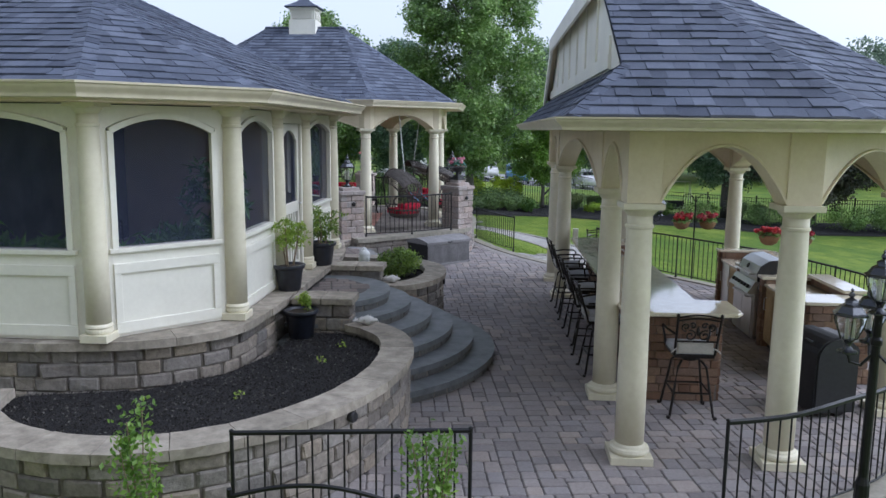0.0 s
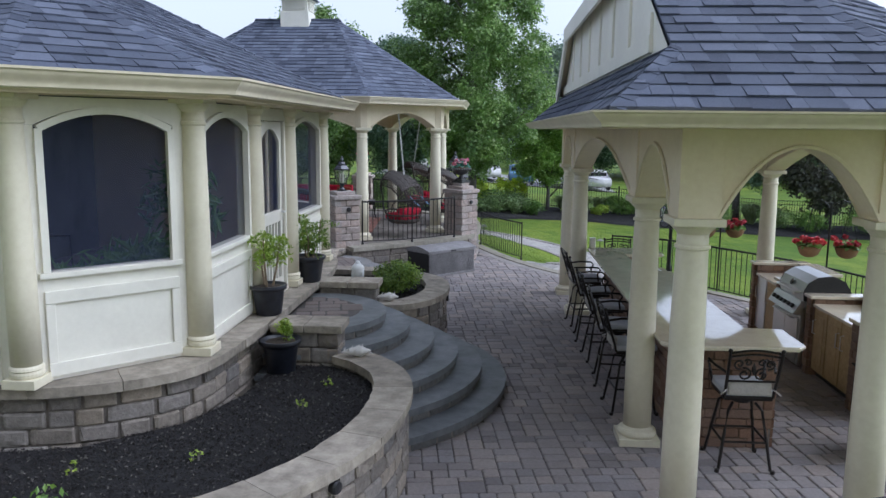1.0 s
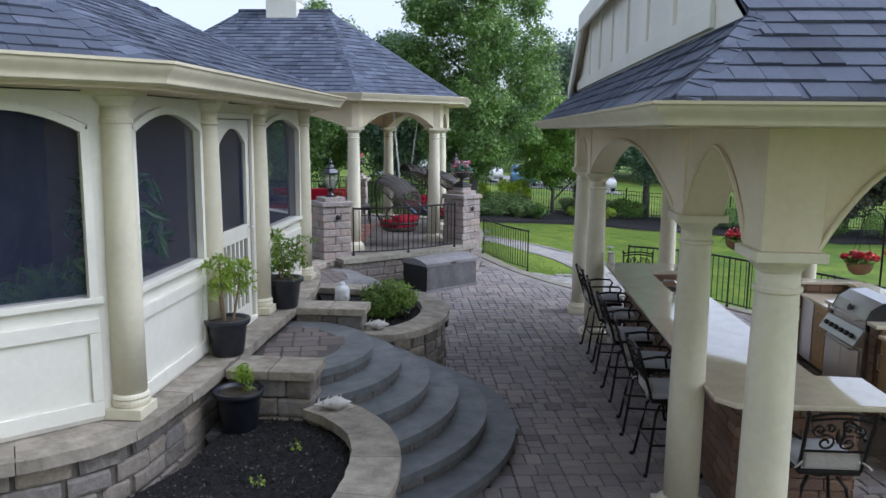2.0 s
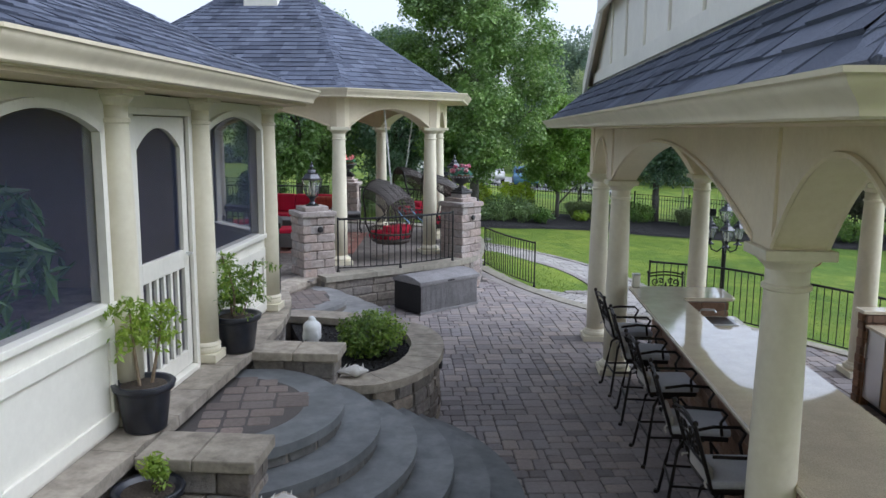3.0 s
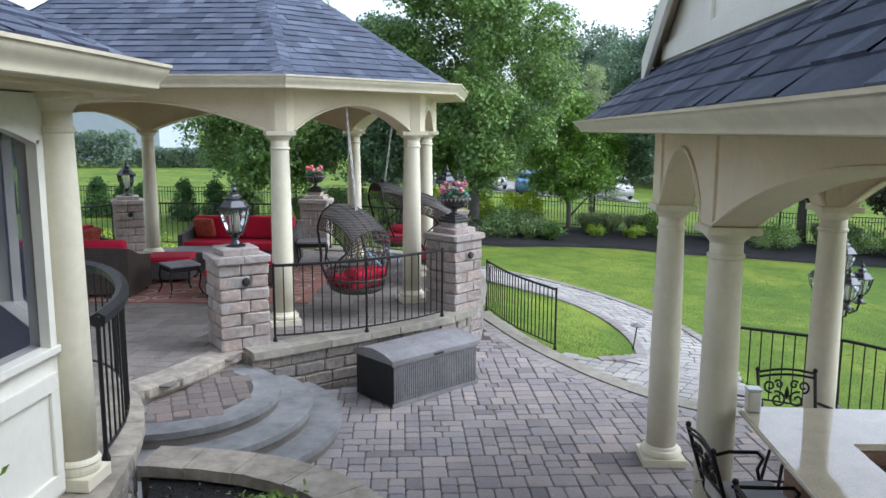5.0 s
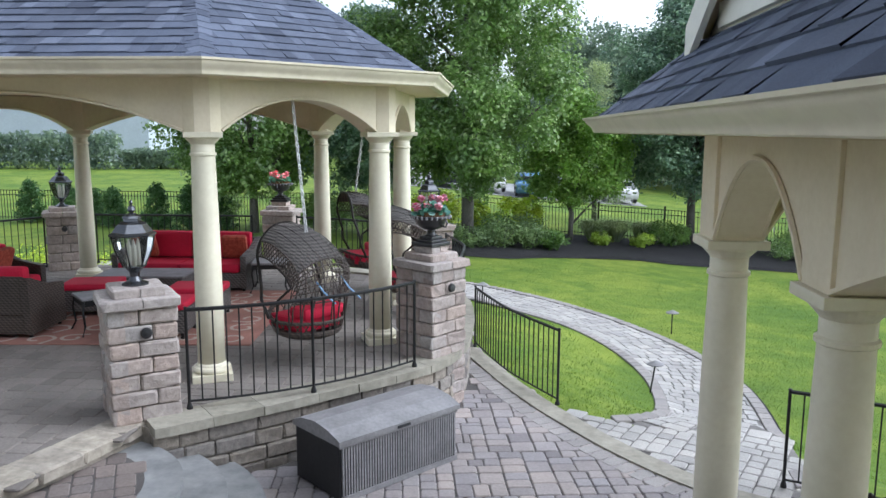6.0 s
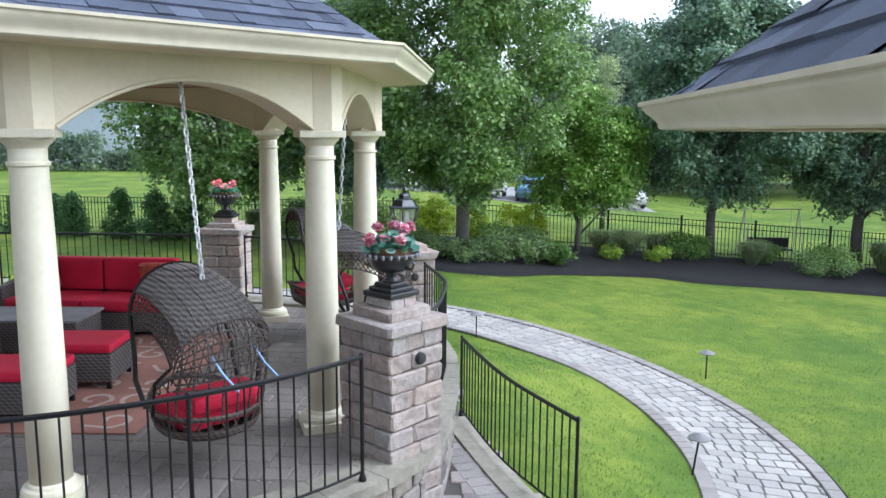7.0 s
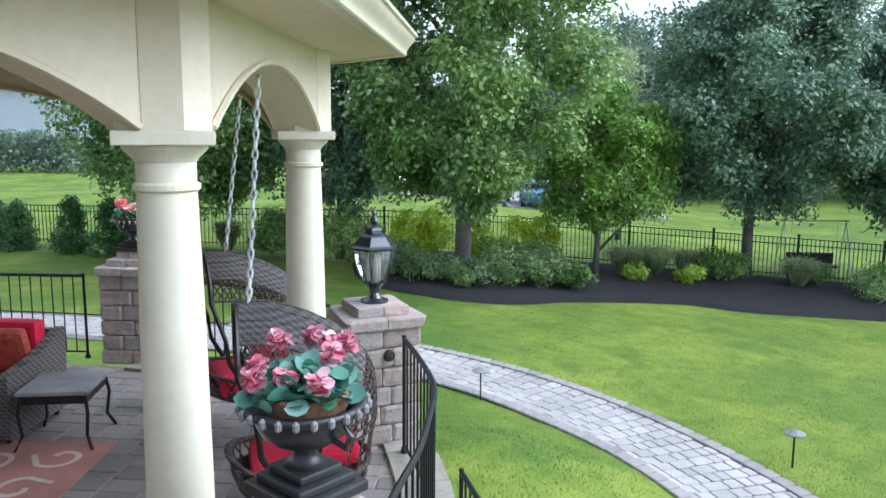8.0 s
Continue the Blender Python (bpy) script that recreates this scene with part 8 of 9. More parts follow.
part("back_rail", tube(bmesh.new(), [(-0.5 + k / 12, -0.04, 0.88 + 0.09 * math.sin(math.pi * k / 12)) for k in range(13)], 0.015, 6), "iron", bench)
part("lower_back_rail", tube(bmesh.new(), [(-0.5, -0.01, 0.55), (0.5, -0.01, 0.55)], 0.012, 6), "iron", bench)
for s in (-1, 1):
    for c, rr in ((0.16, 0.13), (0.36, 0.09)):
        part("scroll", tube(bmesh.new(), [(s * (c + rr * (1 - 0.7 * k / 16) * math.cos(0.4 * k)), -0.03, 0.75 + rr * (1 - 0.7 * k / 16) * math.sin(0.4 * k)) for k in range(17)], 0.009, 5), "iron", bench)
for k in range(5):
    part("seat_slat", boxes((-0.5, 0.5, -0.40 + 0.085 * k, -0.34 + 0.085 * k, 0.44, 0.46)), "iron", bench)

# ---- furniture on the gazebo terrace ----
FZ = GZF + 0.004


def cushion(x0, x1, y0, y1, z0, z1):
    return boxes((x0, x1, y0, y1, z0, z1), bevel=min(0.045, (z1 - z0) * 0.42))


def wicker_sofa(name, w, d, at, turn, mat, label, pillows=True, seats=2):
    """A wicker seat that looks along -y."""
    ob = thing(name, label, "sofa" if seats > 1 else "armchair", "wicker seating", at, turn)
    part("base", boxes((-w / 2, w / 2, -d / 2, d / 2 - 0.05, 0.06, 0.30), bevel=0.02), mat, ob)
    for s in (-1, 1):
        bm = bmesh.new()
        prof = [(-d / 2, 0.06), (-d / 2, 0.56), (0.0, 0.62), (d / 2 - 0.1, 0.74), (d / 2, 0.76), (d / 2 - 0.04, 0.06)]
        A = [bm.verts.new((s * w / 2, y, z)) for y, z in prof]
        B = [bm.verts.new((s * (w / 2 + 0.09), y, z)) for y, z in prof]
        bm.faces.new(A if s < 0 else list(reversed(A)))
        bm.faces.new(list(reversed(B)) if s < 0 else B)
        for k in range(len(prof)):
            j = (k + 1) % len(prof)
            bm.faces.new((A[k], A[j], B[j], B[k]))
        bmesh.ops.recalc_face_normals(bm, faces=bm.faces)
        part("arm", bm, mat, ob)
        for y in (-d / 2 + 0.06, d / 2 - 0.12):
            part("leg", lathe(bmesh.new(), [(0.02, 0), (0.028, 0.06)], 8, at=(s * (w / 2 + 0.03), y, 0)), "iron", ob)
    part("back", boxes((-w / 2, w / 2, d / 2 - 0.10, d / 2 - 0.02, 0.30, 0.76), bevel=0.02), mat, ob)
    for k in range(seats):
        a, b = -w / 2 + 0.01 + (w - 0.02) * k / seats, -w / 2 + 0.01 + (w - 0.02) * (k + 1) / seats - 0.008
        part("seat_cushion", cushion(a, b, -d / 2 - 0.02, d / 2 - 0.25, 0.301, 0.44), "red", ob, "red seat cushion")
        part("back_cushion", cushion(a, b, d / 2 - 0.27, d / 2 - 0.11, 0.441, 0.86), "red", ob, "red back cushion")
    if pillows:
        for s in (-1, 1):
            p = thing("throw_pillow", "patterned rust throw pillow on the sofa", "pillow", "throw pillows")
            p.matrix_basis = pose(*at, 0, 0, turn) @ pose(s * (w / 2 - 0.24), d / 2 - 0.36, 0.645, 18, 0, s * 8)
            part("pillow", boxes((-0.2, 0.2, -0.06, 0.06, -0.19, 0.19), bevel=0.055), "rust", p)
    return ob


wicker_sofa("sofa", 1.95, 0.85, (-5.05, 22.92, FZ), 0, "wicker_grey", "grey wicker sofa with red cushions on the terrace")
wicker_sofa("sofa", 1.7, 0.85, (-6.60, 19.93, FZ), 183, "wicker", "dark wicker sofa with red cushions on the terrace", pillows=False)
wicker_sofa("armchair", 0.72, 0.8, (-7.1, 21.2, FZ), 80, "wicker", "dark wicker armchair with red cushions", pillows=True, seats=1)
tb = thing("coffee_table", "dark wicker coffee table with a glass-grey top", "table", "", (-5.3, 21.95, FZ), 4)
part("body", boxes((-0.62, 0.62, -0.32, 0.32, 0.03, 0.37), bevel=0.012), "wicker_grey", tb)
part("tabletop", boxes((-0.65, 0.65, -0.35, 0.35, 0.371, 0.40), bevel=0.006), "resin", tb)
for x, y, a in ((-4.10, 20.85, 6), (-5.62, 21.02, 12), (-4.22, 19.98, 6)):
    ob = thing("ottoman", "grey wicker ottoman with a red cushion", "ottoman", "ottomans", (x, y, FZ), a)
    part("body", boxes((-0.36, 0.36, -0.30, 0.30, 0.08, 0.36), bevel=0.015), "wicker_grey", ob)
    part("cushion", cushion(-0.36, 0.36, -0.30, 0.30, 0.361, 0.45), "red", ob, "red seat cushion")
    for sx in (-1, 1):
        for sy in (-1, 1):
            part("leg", boxes((sx * 0.32 - 0.02, sx * 0.32 + 0.02, sy * 0.26 - 0.02, sy * 0.26 + 0.02, 0, 0.079)), "iron", ob)


def side_table(x, y, a, w=0.27):
    ob = thing("side_table", "dark metal side table with curved legs", "side table", "side tables", (x, y, FZ), a)
    part("tabletop", boxes((-w, w, -w, w, 0.44, 0.475), bevel=0.012), "resin", ob)
    for s in ((-1, 0), (1, 0), (0, -1), (0, 1)):
        part("apron", boxes((-w + 0.03, w - 0.03, s[1] * (w - 0.03) - 0.006, s[1] * (w - 0.03) + 0.006, 0.37, 0.439)) if s[0] == 0 else boxes((s[0] * (w - 0.03) - 0.006, s[0] * (w - 0.03) + 0.006, -w + 0.03, w - 0.03, 0.37, 0.439)), "iron", ob)
    for sx in (-1, 1):
        for sy in (-1, 1):
            pts = [(sx * (w - 0.03), sy * (w - 0.03), 0.44), (sx * (w - 0.01), sy * (w - 0.01), 0.3), (sx * (w - 0.03), sy * (w - 0.03), 0.12), (sx * (w + 0.02), sy * (w + 0.02), 0.0)]
            part("leg", tube(bmesh.new(), pts, 0.014, 6), "iron", ob)


side_table(-3.66, 22.72, 10)
side_table(-5.08, 20.08, 43, 0.24)
rug = thing("outdoor_rug", "terracotta rug with pale scrolls on the stone floor", "rug", "", (-4.75, 21.0, FZ), 4)
part("rug_field", boxes((-1.65, 1.65, -1.55, 1.55, 0.0, 0.012)), "rug", rug)
g = random.Random(5)
for i in range(7):
    for j in range(6):
        x, y, a, rr = -1.4 + 0.46 * i + g.uniform(-0.06, 0.06), -1.3 + 0.5 * j + g.uniform(-0.06, 0.06), g.uniform(0, 6.283), g.uniform(0.13, 0.2)
        pts = [(x + rr * (1 - 0.7 * k / 14) * math.cos(a + 0.36 * k), y + rr * (1 - 0.7 * k / 14) * math.sin(a + 0.36 * k), 0) for k in range(15)]
        tail = [(pts[0][0] - 0.22 * math.cos(a + 1.2) * (3 - k) / 3, pts[0][1] - 0.22 * math.sin(a + 1.2) * (3 - k) / 3, 0) for k in range(3)]
        bm = ribbon(bmesh.new(), [Vector(p) for p in tail + pts], -0.022, 0.022, 0.0125, 0.0145)
        part("scroll", bm, "rug_line", rug)


# ---- hanging egg chairs ----
def egg_chair(x, y, zb, turn, hook, label, straps=True, hang=0.0):
    """A wicker hanging chair that opens along -y: bowl, barrel hood, hoops, open back, cushions; it hangs by a chain."""
    ob = thing("egg_chair", label, "hanging chair", "hanging chairs", (x, y, zb), turn)
    H = 1.17
    # middle line from the hood's front edge over the top and down the back: y, z, half width, drop, way of the sides
    line = [(-0.38, 1.23, 0.36, 0.33, 270), (-0.18, 1.22, 0.37, 0.33, 270), (0.03, 1.15, 0.38, 0.33, 268), (0.20, 1.06, 0.38, 0.32, 262), (0.34, 0.95, 0.39, 0.32, 250), (0.41, 0.82, 0.39, 0.32, 222), (0.43, 0.68, 0.39, 0.33, 200), (0.43, 0.53, 0.40, 0.34, 186), (0.40, 0.40, 0.41, 0.36, 180), (0.38, 0.25, 0.40, 0.38, 180)]

    def skin(k, s):
        i = min(len(line) - 2, int(k))
        f = k - i
        yy, zz, w, dr, an = [p + (q - p) * f for p, q in zip(line[i], line[i + 1])]
        a, t = math.radians(an), s * math.pi / 2
        return Vector((w * math.sin(t), yy + dr * (1 - math.cos(t)) * math.cos(a), zz + dr * (1 - math.cos(t)) * math.sin(a)))

    def boat(bm):
        for v in bm.verts:
            if v.co.y < 0:
                v.co.z += 0.42 * v.co.y ** 2 * (1.4 if v.co.z > 0.1 else 0.7)
                v.co.y *= 1.16
        return bm

    bowl = part("basket", boat(lathe(bmesh.new(), [(0.16, 0.055), (0.28, 0.062), (0.345, 0.095), (0.378, 0.16), (0.368, 0.165), (0.31, 0.10), (0.0, 0.08)], 28)), "wicker", ob, smooth=True)
    bm = bmesh.new()
    for k in range(26):
        for d in (-0.22, 0.22):
            a = 6.283 * k / 26
            tube(bm, [(0.345 * math.cos(a), 0.345 * math.sin(a), 0.12), (0.385 * math.cos(a + d), 0.385 * math.sin(a + d), 0.25)], 0.007, 4)
    tagged(part("lattice", boat(bm), "wicker", bowl), kind="stuff")
    for r, z, q in ((0.35, 0.122, 0.014), (0.385, 0.255, 0.02)):
        part("bowl_rim", boat(tube(bmesh.new(), [(r * math.cos(6.283 * i / 32), r * math.sin(6.283 * i / 32), z) for i in range(32)], q, 6, closed=True)), "wicker", bowl)
    # front hoop: the hood's edge, then down and forward to the bowl
    arch = [skin(0, -1 + k / 8) for k in range(17)]
    leg = lambda s: [Vector((s * 0.385, -0.29, 0.62)), Vector((s * 0.40, -0.27, 0.45)), Vector((s * 0.38, -0.17, 0.26))]
    part("front_hoop", tube(bmesh.new(), list(reversed(leg(-1))) + arch + leg(1), 0.018, 6), "iron_worn", ob)
    for s in (-1, 1):
        pts = [skin(k * 0.5, s) for k in range(4, 11)] + [Vector((s * 0.42, 0.05, 0.5)), Vector((s * 0.42, 0.0, 0.26))]
        part("side_hoop", tube(bmesh.new(), pts, 0.014, 6), "iron_worn", ob)
    # barrel hood: a close weave over the top and an open lattice along both lower edges
    bm = bmesh.new()
    for sink in (0.0, 0.012):
        rows = [[bm.verts.new(skin(4.2 * i / 21, 0.66 * (-1 + j / 10)) - Vector((0, 0, sink))) for j in range(21)] for i in range(22)]
        for p, q in zip(rows, rows[1:]):
            for j in range(20):
                bm.faces.new((p[j], p[j + 1], q[j + 1], q[j]) if not sink else (q[j], q[j + 1], p[j + 1], p[j]))
    hood = part("hood", bm, "wicker_grey", ob, "woven grey-brown hood", smooth=True)
    bm = bmesh.new()
    for i in range(58):
        k = 0.04 + i * 0.072
        tube(bm, [skin(k, 0.66 * (-1 + j / 10)) + Vector((0, 0, 0.004 if (i + j) % 2 else 0.0)) for j in range(21)], 0.0055, 3)
    for j in range(-3, 4):
        tube(bm, [skin(0.1 + q * 0.41, j * 0.2) + Vector((0, 0, 0.006)) for q in range(11)], 0.005, 3)
    tagged(part("weave", bm, "wicker_grey", hood), kind="stuff")
    bm = bmesh.new()
    for side in (-1, 1):
        for edge in (0.67, 0.98):
            tube(bm, [skin(q * 0.42, side * edge) for q in range(11)], 0.009, 5)
        for q in range(17):
            for d in (-0.25, 0.25):
                k = 0.26 + q * 0.23
                tube(bm, [skin(k - d, side * 0.67), skin(k + d, side * 0.98)], 0.006, 4)
    tagged(part("hood_lattice", bm, "wicker", ob), kind="stuff")
    bm = bmesh.new()
    for j in range(-4, 5):
        tube(bm, [skin(k * 0.5, j * 0.17) for k in range(7, 19)], 0.008, 4)
    for k in range(8):
        tube(bm, [skin(4.2 + k * 0.45, -0.75 + j * 1.5 / 12) for j in range(13)], 0.0075, 4)
    for j in range(-8, 9):
        for d in (-1, 1):
            tube(bm, [skin(3.9 + q, max(-0.8, min(0.8, j * 0.1 + d * 0.07 * q))) for q in range(4)], 0.005, 4)
    tagged(part("open_back", bm, "wicker", ob), kind="stuff")
    part("cushion", cushion(-0.29, 0.29, -0.32, 0.22, 0.14, 0.29), "red", ob, "red seat cushion")
    part("back_cushion", cushion(-0.27, 0.27, 0.02, 0.30, 0.291, 0.41), "red", ob, "red tufted cushion")
    if straps:
        for s in (-1, 1):
            part("strap", tube(bmesh.new(), [(s * 0.17, 0.34, 0.72), (s * 0.17 - 0.02, 0.46, 0.60), (s * 0.17 - 0.05, 0.60, 0.50)], 0.009, 5), "blue_strap", ob)
    # chain: links up to the hook
    top = Vector((0, -hang, H + 0.2 * hang))
    inv = pose(x, y, zb, 0, 0, turn).inverted()
    end = inv @ Vector(hook)
    d = end - top
    n = int(d.length / 0.055)
    link = finish(tube(bmesh.new(), [(0.014 * math.cos(6.283 * k / 10), 0, 0.036 * math.sin(6.283 * k / 10)) for k in range(10)], 0.0078, 5, closed=True), "chain")
    q = d.to_track_quat("Z", "Y").to_matrix().to_4x4()
    for k in range(n + 1):
        p = top + d * (k / n)
        part("chain_link", link, None, ob, m=Matrix.Translation(p) @ q @ pose(0, 0, 0, 0, 0, 90 * (k % 2)))
    part("hook", tube(bmesh.new(), [end + Vector((0, 0, 0.0)), end + Vector((0.02, 0, 0.05)), end + Vector((0, 0, 0.1)), end + Vector((0, 0, 0.22))], 0.012, 6), "iron", ob)


egg_chair(-2.16, 19.00, 0.83, -128, (-2.30, 19.10, 3.36), "hanging wicker egg chair with a woven hood and red cushion")
egg_chair(-1.36, 21.35, 0.84, -70, (-1.55, 21.25, 3.36), "hanging wicker egg chair with a woven hood and red cushion", straps=False, hang=0.30)
egg_chair(-2.14, 22.85, 0.90, -60, (-2.15, 22.75, 3.36), "hanging wicker egg chair with a woven hood and red cushion", straps=False, hang=0.20)

# ---- inside the porch ----
for i, (x, y, h, rr) in enumerate(((-3.35, 8.2, 0.95, 0.35), (-3.7, 7.75, 0.8, 0.3), (-4.5, 7.4, 0.9, 0.4), (-5.2, 7.45, 1.0, 0.4), (-3.3, 9.0, 1.9, 0.4))):
    ob = thing("porch_plant", "leafy green house plant in a dark pot inside the porch", "potted plant", "plants inside the porch", (x, y, LZ))
    part("pot", lathe(bmesh.new(), [(0.13, 0), (0.17, 0.3), (0.18, 0.34), (0.15, 0.34), (0, 0.32)], 16), "pot", ob)
    g = np.random.RandomState(500 + i)
    P = clumps(g, (0, 0, 0.34 + (h - 0.34) * 0.55), (rr, rr, (h - 0.3) * 0.5), 22, 12, 0.08, hollow=0.3)
    V, F = leaf_cloud(P, 0.26, 510 + i, shape=(1, 0.22))
    part("leaves", cloud_mesh(V, F, "leaf_house"), None, ob)
    part("stem", tube(bmesh.new(), [(0, 0, 0.3), (0, 0, h * 0.7)], 0.02, 6), "bark", ob)
ob = thing("porch_chair", "dark metal chair inside the porch", "chair", "", (-4.6, 8.9, LZ), 200)
part("seat", boxes((-0.24, 0.24, -0.24, 0.24, 0.42, 0.47), bevel=0.01), "iron", ob)
part("back", tube(bmesh.new(), [(-0.23, 0.23, 0.47), (-0.22, 0.28, 0.9), (0.22, 0.28, 0.9), (0.23, 0.23, 0.47)], 0.015, 6), "iron", ob)
for sx in (-1, 1):
    for sy in (-1, 1):
        part("leg", tube(bmesh.new(), [(sx * 0.22, sy * 0.22, 0), (sx * 0.21, sy * 0.21, 0.42)], 0.014, 6), "iron", ob)

# ---- short grass near the path ----
g = np.random.RandomState(21)
V, F = [], []
N = 90000
gx, gy = g.uniform(-1.2, 9.0, N), g.uniform(18.8, 33.5, N)
keep = g.uniform(0, 1, N) < np.clip(1.25 - (gy - 19) / 16, 0.15, 1)
pl = np.array([(p.x, p.y) for p in path_line])
for x, y in zip(gx[keep], gy[keep]):
    if inside(PATIO, x, y) or np.min((pl[:, 0] - x) ** 2 + (pl[:, 1] - y) ** 2) < 0.66 or inside(terrace, x, y) or inside(FLARE, x, y):
        continue
    z = lawn(x, y) - 0.005
    a, h, w = g.uniform(0, 6.283), g.uniform(0.02, 0.045), 0.005
    m0 = len(V)
    lx, ly = g.normal(0, 0.015), g.normal(0, 0.015)
    V += [(x - w * math.cos(a), y - w * math.sin(a), z), (x + w * math.cos(a), y + w * math.sin(a), z), (x + lx, y + ly, z + h)]
    F.append((m0, m0 + 1, m0 + 2))
me = bpy.data.meshes.new("blades")
me.from_pydata(V, [], F)
me.materials.append(M["blade"])
tagged(part("grass_blades", me, None), "short mown grass beside the path", "grass", kind="stuff")


# ---- pavers, laid last ----
U = 0.076
CELLS = [
    [(0, 0, 3, 2), (3, 0, 3, 2), (0, 2, 2, 2), (2, 2, 2, 2), (4, 2, 2, 2), (0, 4, 3, 2), (3, 4, 3, 2)],
    [(0, 0, 2, 3), (2, 0, 2, 3), (4, 0, 2, 3), (0, 3, 3, 3), (3, 3, 3, 3)],
    [(0, 0, 3, 2), (3, 0, 3, 3), (0, 2, 3, 2), (0, 4, 2, 2), (2, 4, 2, 2), (3, 3, 3, 1), (4, 4, 2, 2)],
    [(0, 0, 2, 3), (2, 0, 2, 2), (4, 0, 2, 2), (2, 2, 2, 2), (4, 2, 2, 2), (0, 3, 2, 3), (2, 4, 2, 2), (4, 4, 2, 2)],
    [(0, 0, 3, 3), (3, 0, 3, 2), (3, 2, 3, 2), (0, 3, 3, 3), (3, 4, 3, 2)],
]


def worn_corners(w, h, c):
    """An oblong with its four corners cut off."""
    return [(-w + c, -h), (w - c, -h), (w, -h + c), (w, h - c), (w - c, h), (-w + c, h), (-w, h - c), (-w, -h + c)]


def unit_stone(mat):
    """A unit paver, its top edges and corners rounded off."""
    bm = bmesh.new()
    rings = [[bm.verts.new((x, y, z)) for x, y in worn_corners(k, k, 0.07)] for k, z in ((0.5, -1), (0.5, -0.4), (0.45, 0))]
    for a, b in zip(rings, rings[1:]):
        for i in range(8):
            j = (i + 1) % 8
            bm.faces.new((a[i], a[j], b[j], b[i]))
    bm.faces.new(rings[-1])
    return finish(bm, mat)


def lay(region, z_of, turn, field_mat, piece_mat, parent, near=None, budget=300, cell=6, unit=U, seed=5, box_=(0, 0, 1, 1), gap=0.008, lift=0.0):
    """Mixed-size stones over a region of the plan; the near ones are objects of their own, the others one mesh."""
    r = random.Random(seed)
    me1 = unit_stone(piece_mat)
    ca, sa = math.cos(math.radians(turn)), math.sin(math.radians(turn))
    x0, y0, x1, y1 = box_
    cx, cy = (x0 + x1) / 2, (y0 + y1) / 2
    R = math.hypot(x1 - x0, y1 - y0) / 2
    size = cell * unit
    n = int(R / size) + 2
    V, F, made = [], [], 0
    for j in range(-n, n):
        shift = r.randrange(cell) * unit
        for i in range(-n, n):
            c = r.choice(CELLS)
            flip = r.random() < 0.5
            for a, b, w, h in c:
                if flip:
                    a, b, w, h = b, a, h, w
                ux, uy = i * size + shift + (a + w / 2) * unit, j * size + (b + h / 2) * unit
                x, y = cx + ux * ca - uy * sa, cy + ux * sa + uy * ca
                if not (x0 - 0.2 < x < x1 + 0.2 and y0 - 0.2 < y < y1 + 0.2) or not region(x, y):
                    continue
                z = z_of(x, y) + r.uniform(-0.0025, 0.0025) + lift
                W2, H2 = w * unit - gap, h * unit - gap
                tw = math.radians(turn + r.uniform(-0.9, 0.9))
                tilt = r.uniform(-0.006, 0.006), r.uniform(-0.006, 0.006)
                if near and made < budget and near(x, y):
                    ob = new("paver", me1)
                    ob.parent = parent
                    ob.matrix_basis = Matrix.LocRotScale((x, y, z), Euler((tilt[0], tilt[1], tw)), Vector((W2, H2, 0.02)))
                    made += 1
                else:
                    cb, sb = math.cos(tw), math.sin(tw)
                    gx, gy = (z_of(x + 0.1, y) - z_of(x - 0.1, y)) / 0.2, (z_of(x, y + 0.1) - z_of(x, y - 0.1)) / 0.2
                    m0 = len(V)
                    jit = [r.uniform(-0.005, 0.003) for _ in range(16)]
                    for inset_, zz in ((0.0, -0.02), (0.0, -0.008), (0.009, 0.0)):
                        for k, (px, py) in enumerate(worn_corners(W2 / 2 - inset_, H2 / 2 - inset_, 0.014)):
                            px, py = px + jit[2 * k], py + jit[2 * k + 1]
                            V.append((x + px * cb - py * sb, y + px * sb + py * cb, z + zz + px * tilt[1] + py * tilt[0] + gx * (px * cb - py * sb) + gy * (px * sb + py * cb)))
                    for o in (0, 8):
                        for q in range(8):
                            p = (q + 1) % 8
                            F.append((m0 + o + q, m0 + o + p, m0 + o + 8 + p, m0 + o + 8 + q))
                    F.append(tuple(range(m0 + 16, m0 + 24)))
    me = bpy.data.meshes.new("pavers")
    me.from_pydata(V, [], F)
    me.materials.append(M[field_mat])
    part("paver_field", me, None, parent, kind="stuff")


STEP_R = 2.3


def patio_ok(x, y):
    if not inside(PATIO, x, y) or x < -2.6 and y < 15:
        return False
    if inside(soil, x, y) or inside(soil2, x, y) or math.hypot(x - SC[0], y - SC[1]) < STEP_R or inside(terrace, x, y):
        return False
    return x > -2.6 and (y > 5.3 or x > -0.1) and not inside(MOUTH, x, y)


lay(patio_ok, lambda x, y: 0.0, 7, "paver", "paver_piece", patio, near=lambda x, y: -0.9 < x < 1.1 and 6.8 < y < 10.0, box_=(-3, 4.0, 6.1, 22.5), seed=5)
lay(lambda x, y: inside(MOUTH, x, y) or inside(FLARE, x, y) and not inside(PATIO, x, y), lambda x, y: 0.0, 62, "path_paver", "path_paver", walkway, box_=(0.4, 17.0, 2.9, 19.5), seed=6)
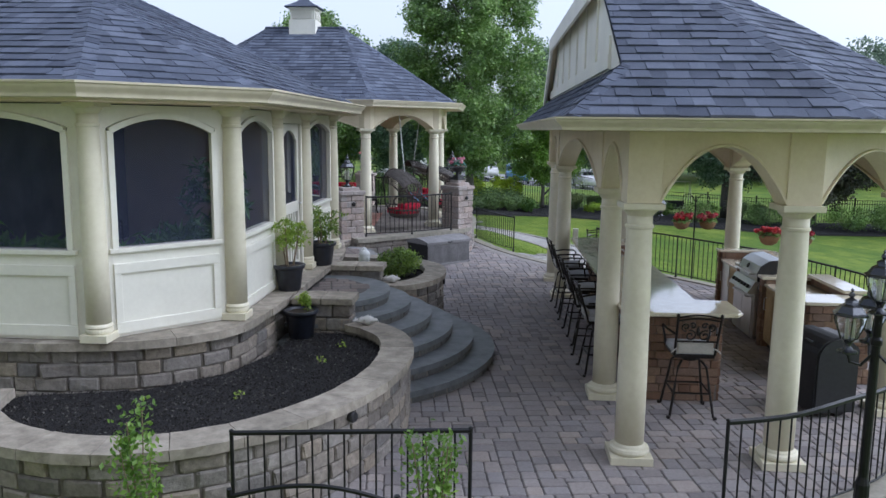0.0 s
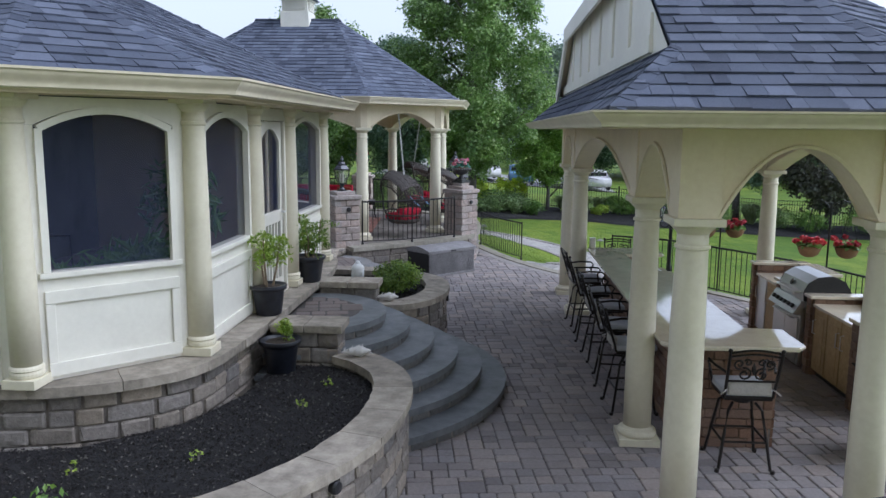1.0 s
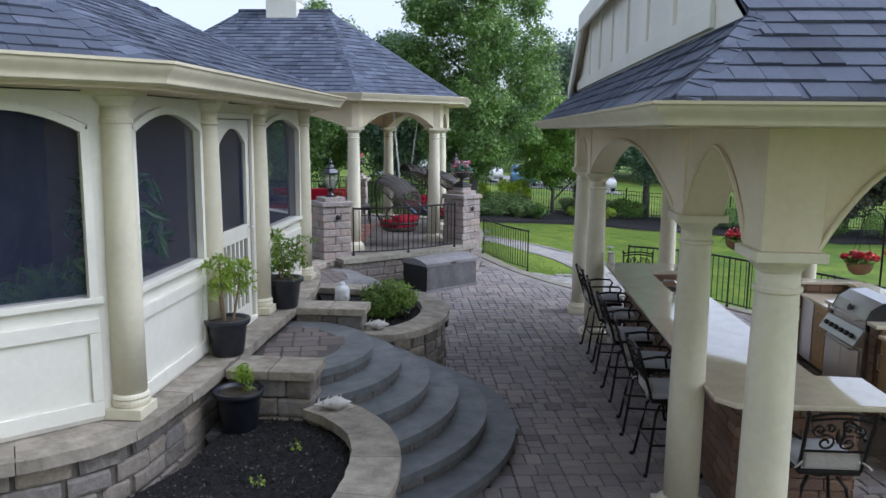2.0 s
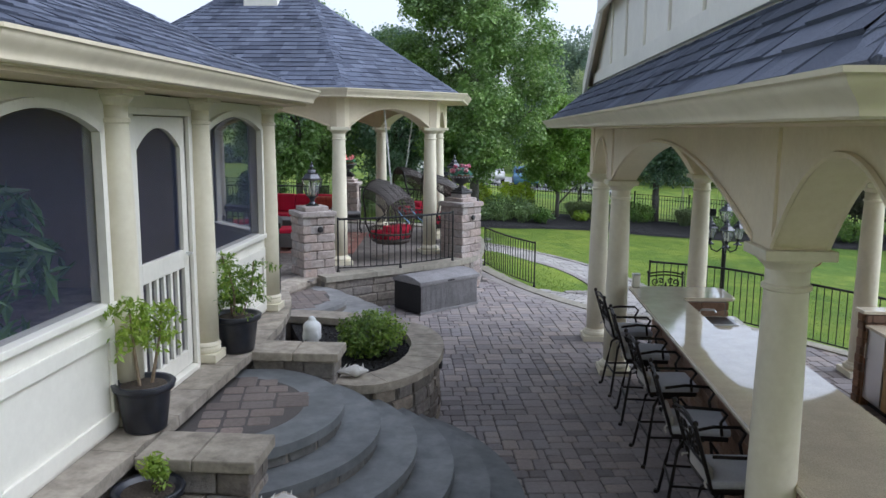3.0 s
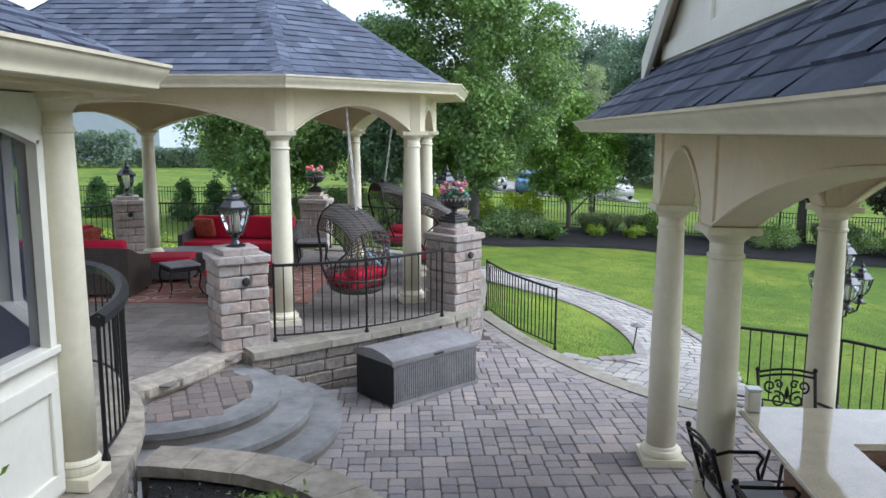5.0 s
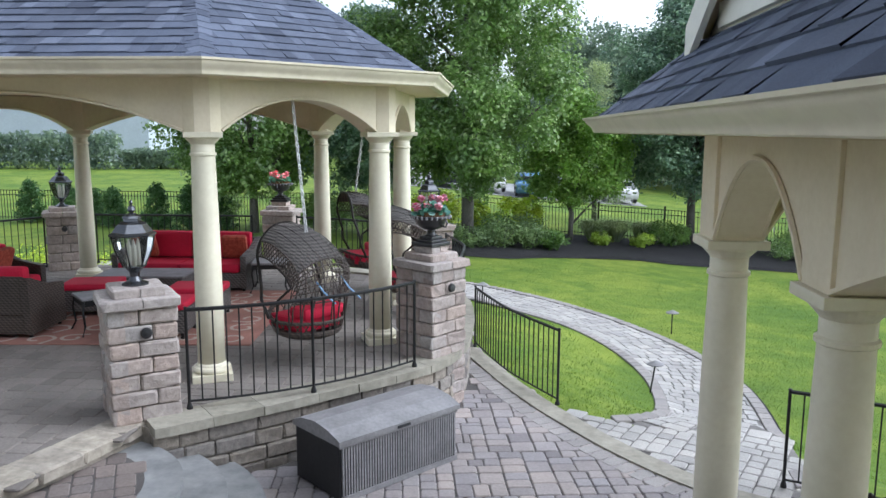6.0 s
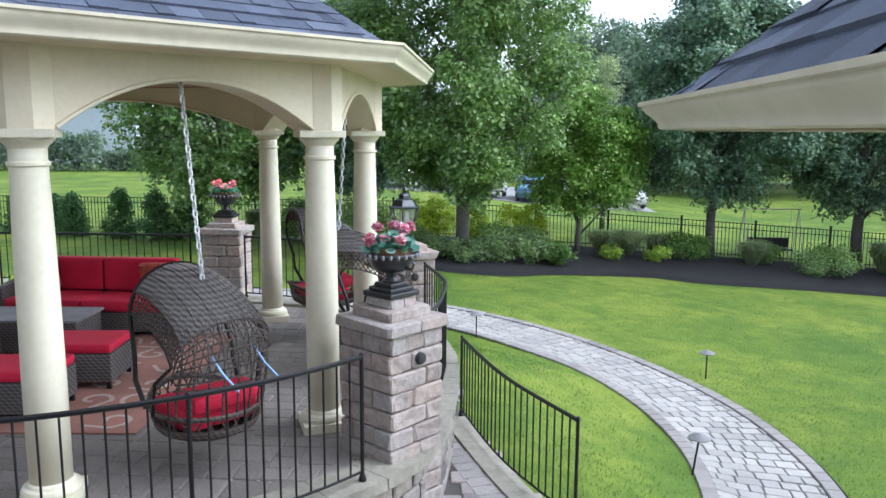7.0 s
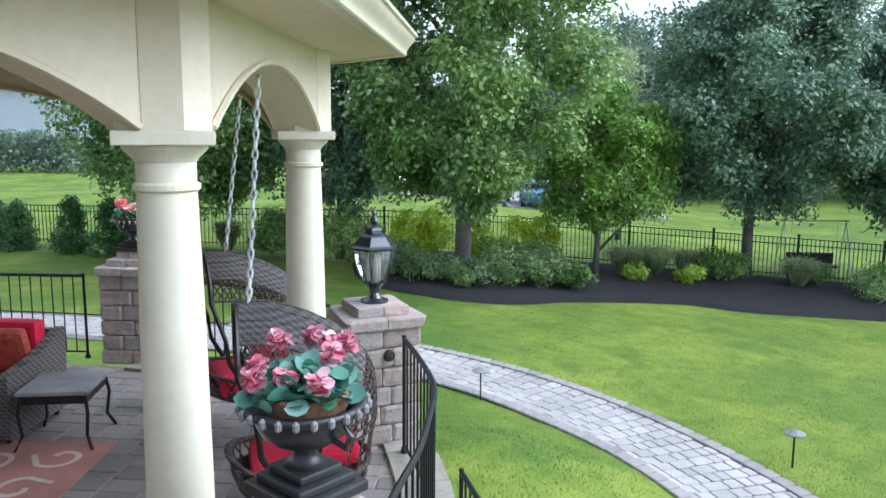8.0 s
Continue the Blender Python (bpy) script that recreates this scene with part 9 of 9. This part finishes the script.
# the path's stones, in rows across its way
r = random.Random(8)
V, F = [], []
fine_line = spline([p.xy for p in path_line], 0.19)
fine_ns = normals(fine_line)
for p, n in zip(fine_line, fine_ns):
    if inside(PATIO, p.x, p.y):
        continue
    way = Vector((-n.y, n.x, 0))
    least = -0.61 if p.y > 20.0 or p.x < 0 else -0.50
    o = least - r.uniform(0, 0.12)
    while o < 0.60:
        w = r.choice((0.15, 0.20, 0.24, 0.28))
        a, b = max(o, least), min(o + w, 0.61)
        o += w
        if b - a < 0.05:
            continue
        m0 = len(V)
        c = p + n * ((a + b) / 2)
        lift = 0.034 + r.uniform(-0.003, 0.003)
        jit = [r.uniform(-0.006, 0.004) for _ in range(16)]
        for inset_, zz in ((0.0, -0.025), (0.0, -0.008), (0.009, 0.0)):
            for k, (u, v) in enumerate(worn_corners((b - a) / 2 - 0.007 - inset_, 0.087 - inset_, 0.018)):
                q = c + n * (u + jit[2 * k]) + way * (v + jit[2 * k + 1])
                V.append((q.x, q.y, lawn(q.x, q.y) + lift + zz))
        for e in (0, 8):
            F += [(m0 + e + k, m0 + e + (k + 1) % 8, m0 + e + 8 + (k + 1) % 8, m0 + e + 8 + k) for k in range(8)]
        F.append(tuple(range(m0 + 16, m0 + 24)))
me = bpy.data.meshes.new("path_stones")
me.from_pydata(V, [], F)
me.update()
if me.polygons[16].normal.z < 0:
    me.flip_normals()
me.materials.append(M["path_paver"])
part("paver_field", me, None, walkway, kind="stuff")
# thin dark strip between the lawn and the path's outer side
for side in (1,):
    bm = bmesh.new()
    rows = [[bm.verts.new((q.x, q.y, lawn(q.x, q.y) + h)) for q, h in ((p + n * side * 0.79, 0.026), (p + n * side * 0.825, 0.030), (p + n * side * 0.84, -0.02))] for p, n in zip(fine_line, fine_ns) if p.y > 19.4 or p.x < 0]
    for a, b in zip(rows, rows[1:]):
        for k in range(2):
            bm.faces.new((a[k], a[k + 1], b[k + 1], b[k]))
    part("cut_edge", bm, "mulch", walkway)
# dark border stones on both sides of the path
edge_mesh = unit_stone("border_paver")
for side in (-1, 1):
    line = [p + n * side * 0.70 for p, n in zip(path_line, ns) if p.x < 0 or p.y > (20.3 if side < 0 else 19.2)]
    tip = [(1.12, 19.04), (1.26, 19.07), (1.5, 19.2), (1.74, 19.5), (1.86, 19.95)] if side < 0 else [(2.56, 17.5), (2.64, 18.0), (2.71, 18.5)]
    line = spline(tip + [(p.x, p.y) for p in line[:3]], 0.2)[:-1] + line[2:]
    for p, q in zip(line, line[1:]):
        if p.x < -5 or inside(PATIO, p.x, p.y):
            continue
        d = (q - p)
        m = (p + q) / 2
        ob = new("border_stone", edge_mesh)
        ob.parent = walkway
        ob.matrix_basis = Matrix.LocRotScale((m.x, m.y, lawn(m.x, m.y) + 0.052), Euler((0, 0, math.atan2(d.y, d.x))), Vector((d.length - 0.008, 0.17, 0.03)))
# kerb and soldier course along the patio's far edge
rim = spline([(3.5, 17.0), (2.75, 17.1), (2.1, 17.3), (1.6, 17.72), (1.11, 18.36), (0.76, 18.95), (0.5, 19.42)] + [(x, y) for x, y in PATIO[19:21]], 0.16)
for p, q in zip(rim, rim[1:]):
    d = (q - p).normalized()
    n = Vector((d.y, -d.x, 0))
    m = (p + q) / 2 - n * 0.34
    ob = new("border_stone", edge_mesh)
    ob.parent = patio
    ob.matrix_basis = Matrix.LocRotScale((m.x, m.y, 0.004), Euler((0, 0, math.atan2(d.y, d.x))), Vector(((q - p).length - 0.008, 0.22, 0.03)))
part("kerb", ribbon(bmesh.new(), rim, -0.22, 0.02, -0.2, 0.018), "capstone_light", patio)
rim2 = spline([(x, y) for x, y in PATIO[2:13]], 0.2)
part("kerb", ribbon(bmesh.new(), rim2, -0.2, 0.03, -0.2, 0.018), "capstone_light", patio)
lay(lambda x, y: inside(terrace_in, x, y), lambda x, y: GZF, 0, "gazebo_floor", "gazebo_floor_piece", bpy.data.objects["gazebo_terrace"], box_=(-8.5, 15.2, -0.2, 24.9), unit=0.10, seed=9, gap=0.005, near=lambda x, y: x > -5.5 and y < 23.2, budget=300)
lay(lambda x, y: math.hypot(x - SC[0], y - SC[1]) < 0.65 and x > SC[0] - 0.02, lambda x, y: 0.905, 12, "landing_paver", "landing_paver", land, box_=(-2.5, 9.3, -1.6, 11.0), seed=12, unit=0.088, gap=0.012)
lay(lambda x, y: math.hypot(x - GC[0], y - GC[1]) < 0.80 and x > GC[0], lambda x, y: 0.437, 25, "landing_paver", "landing_paver", g_land, box_=(-3.7, 15.2, -2.6, 17.0), seed=13, gap=0.005)
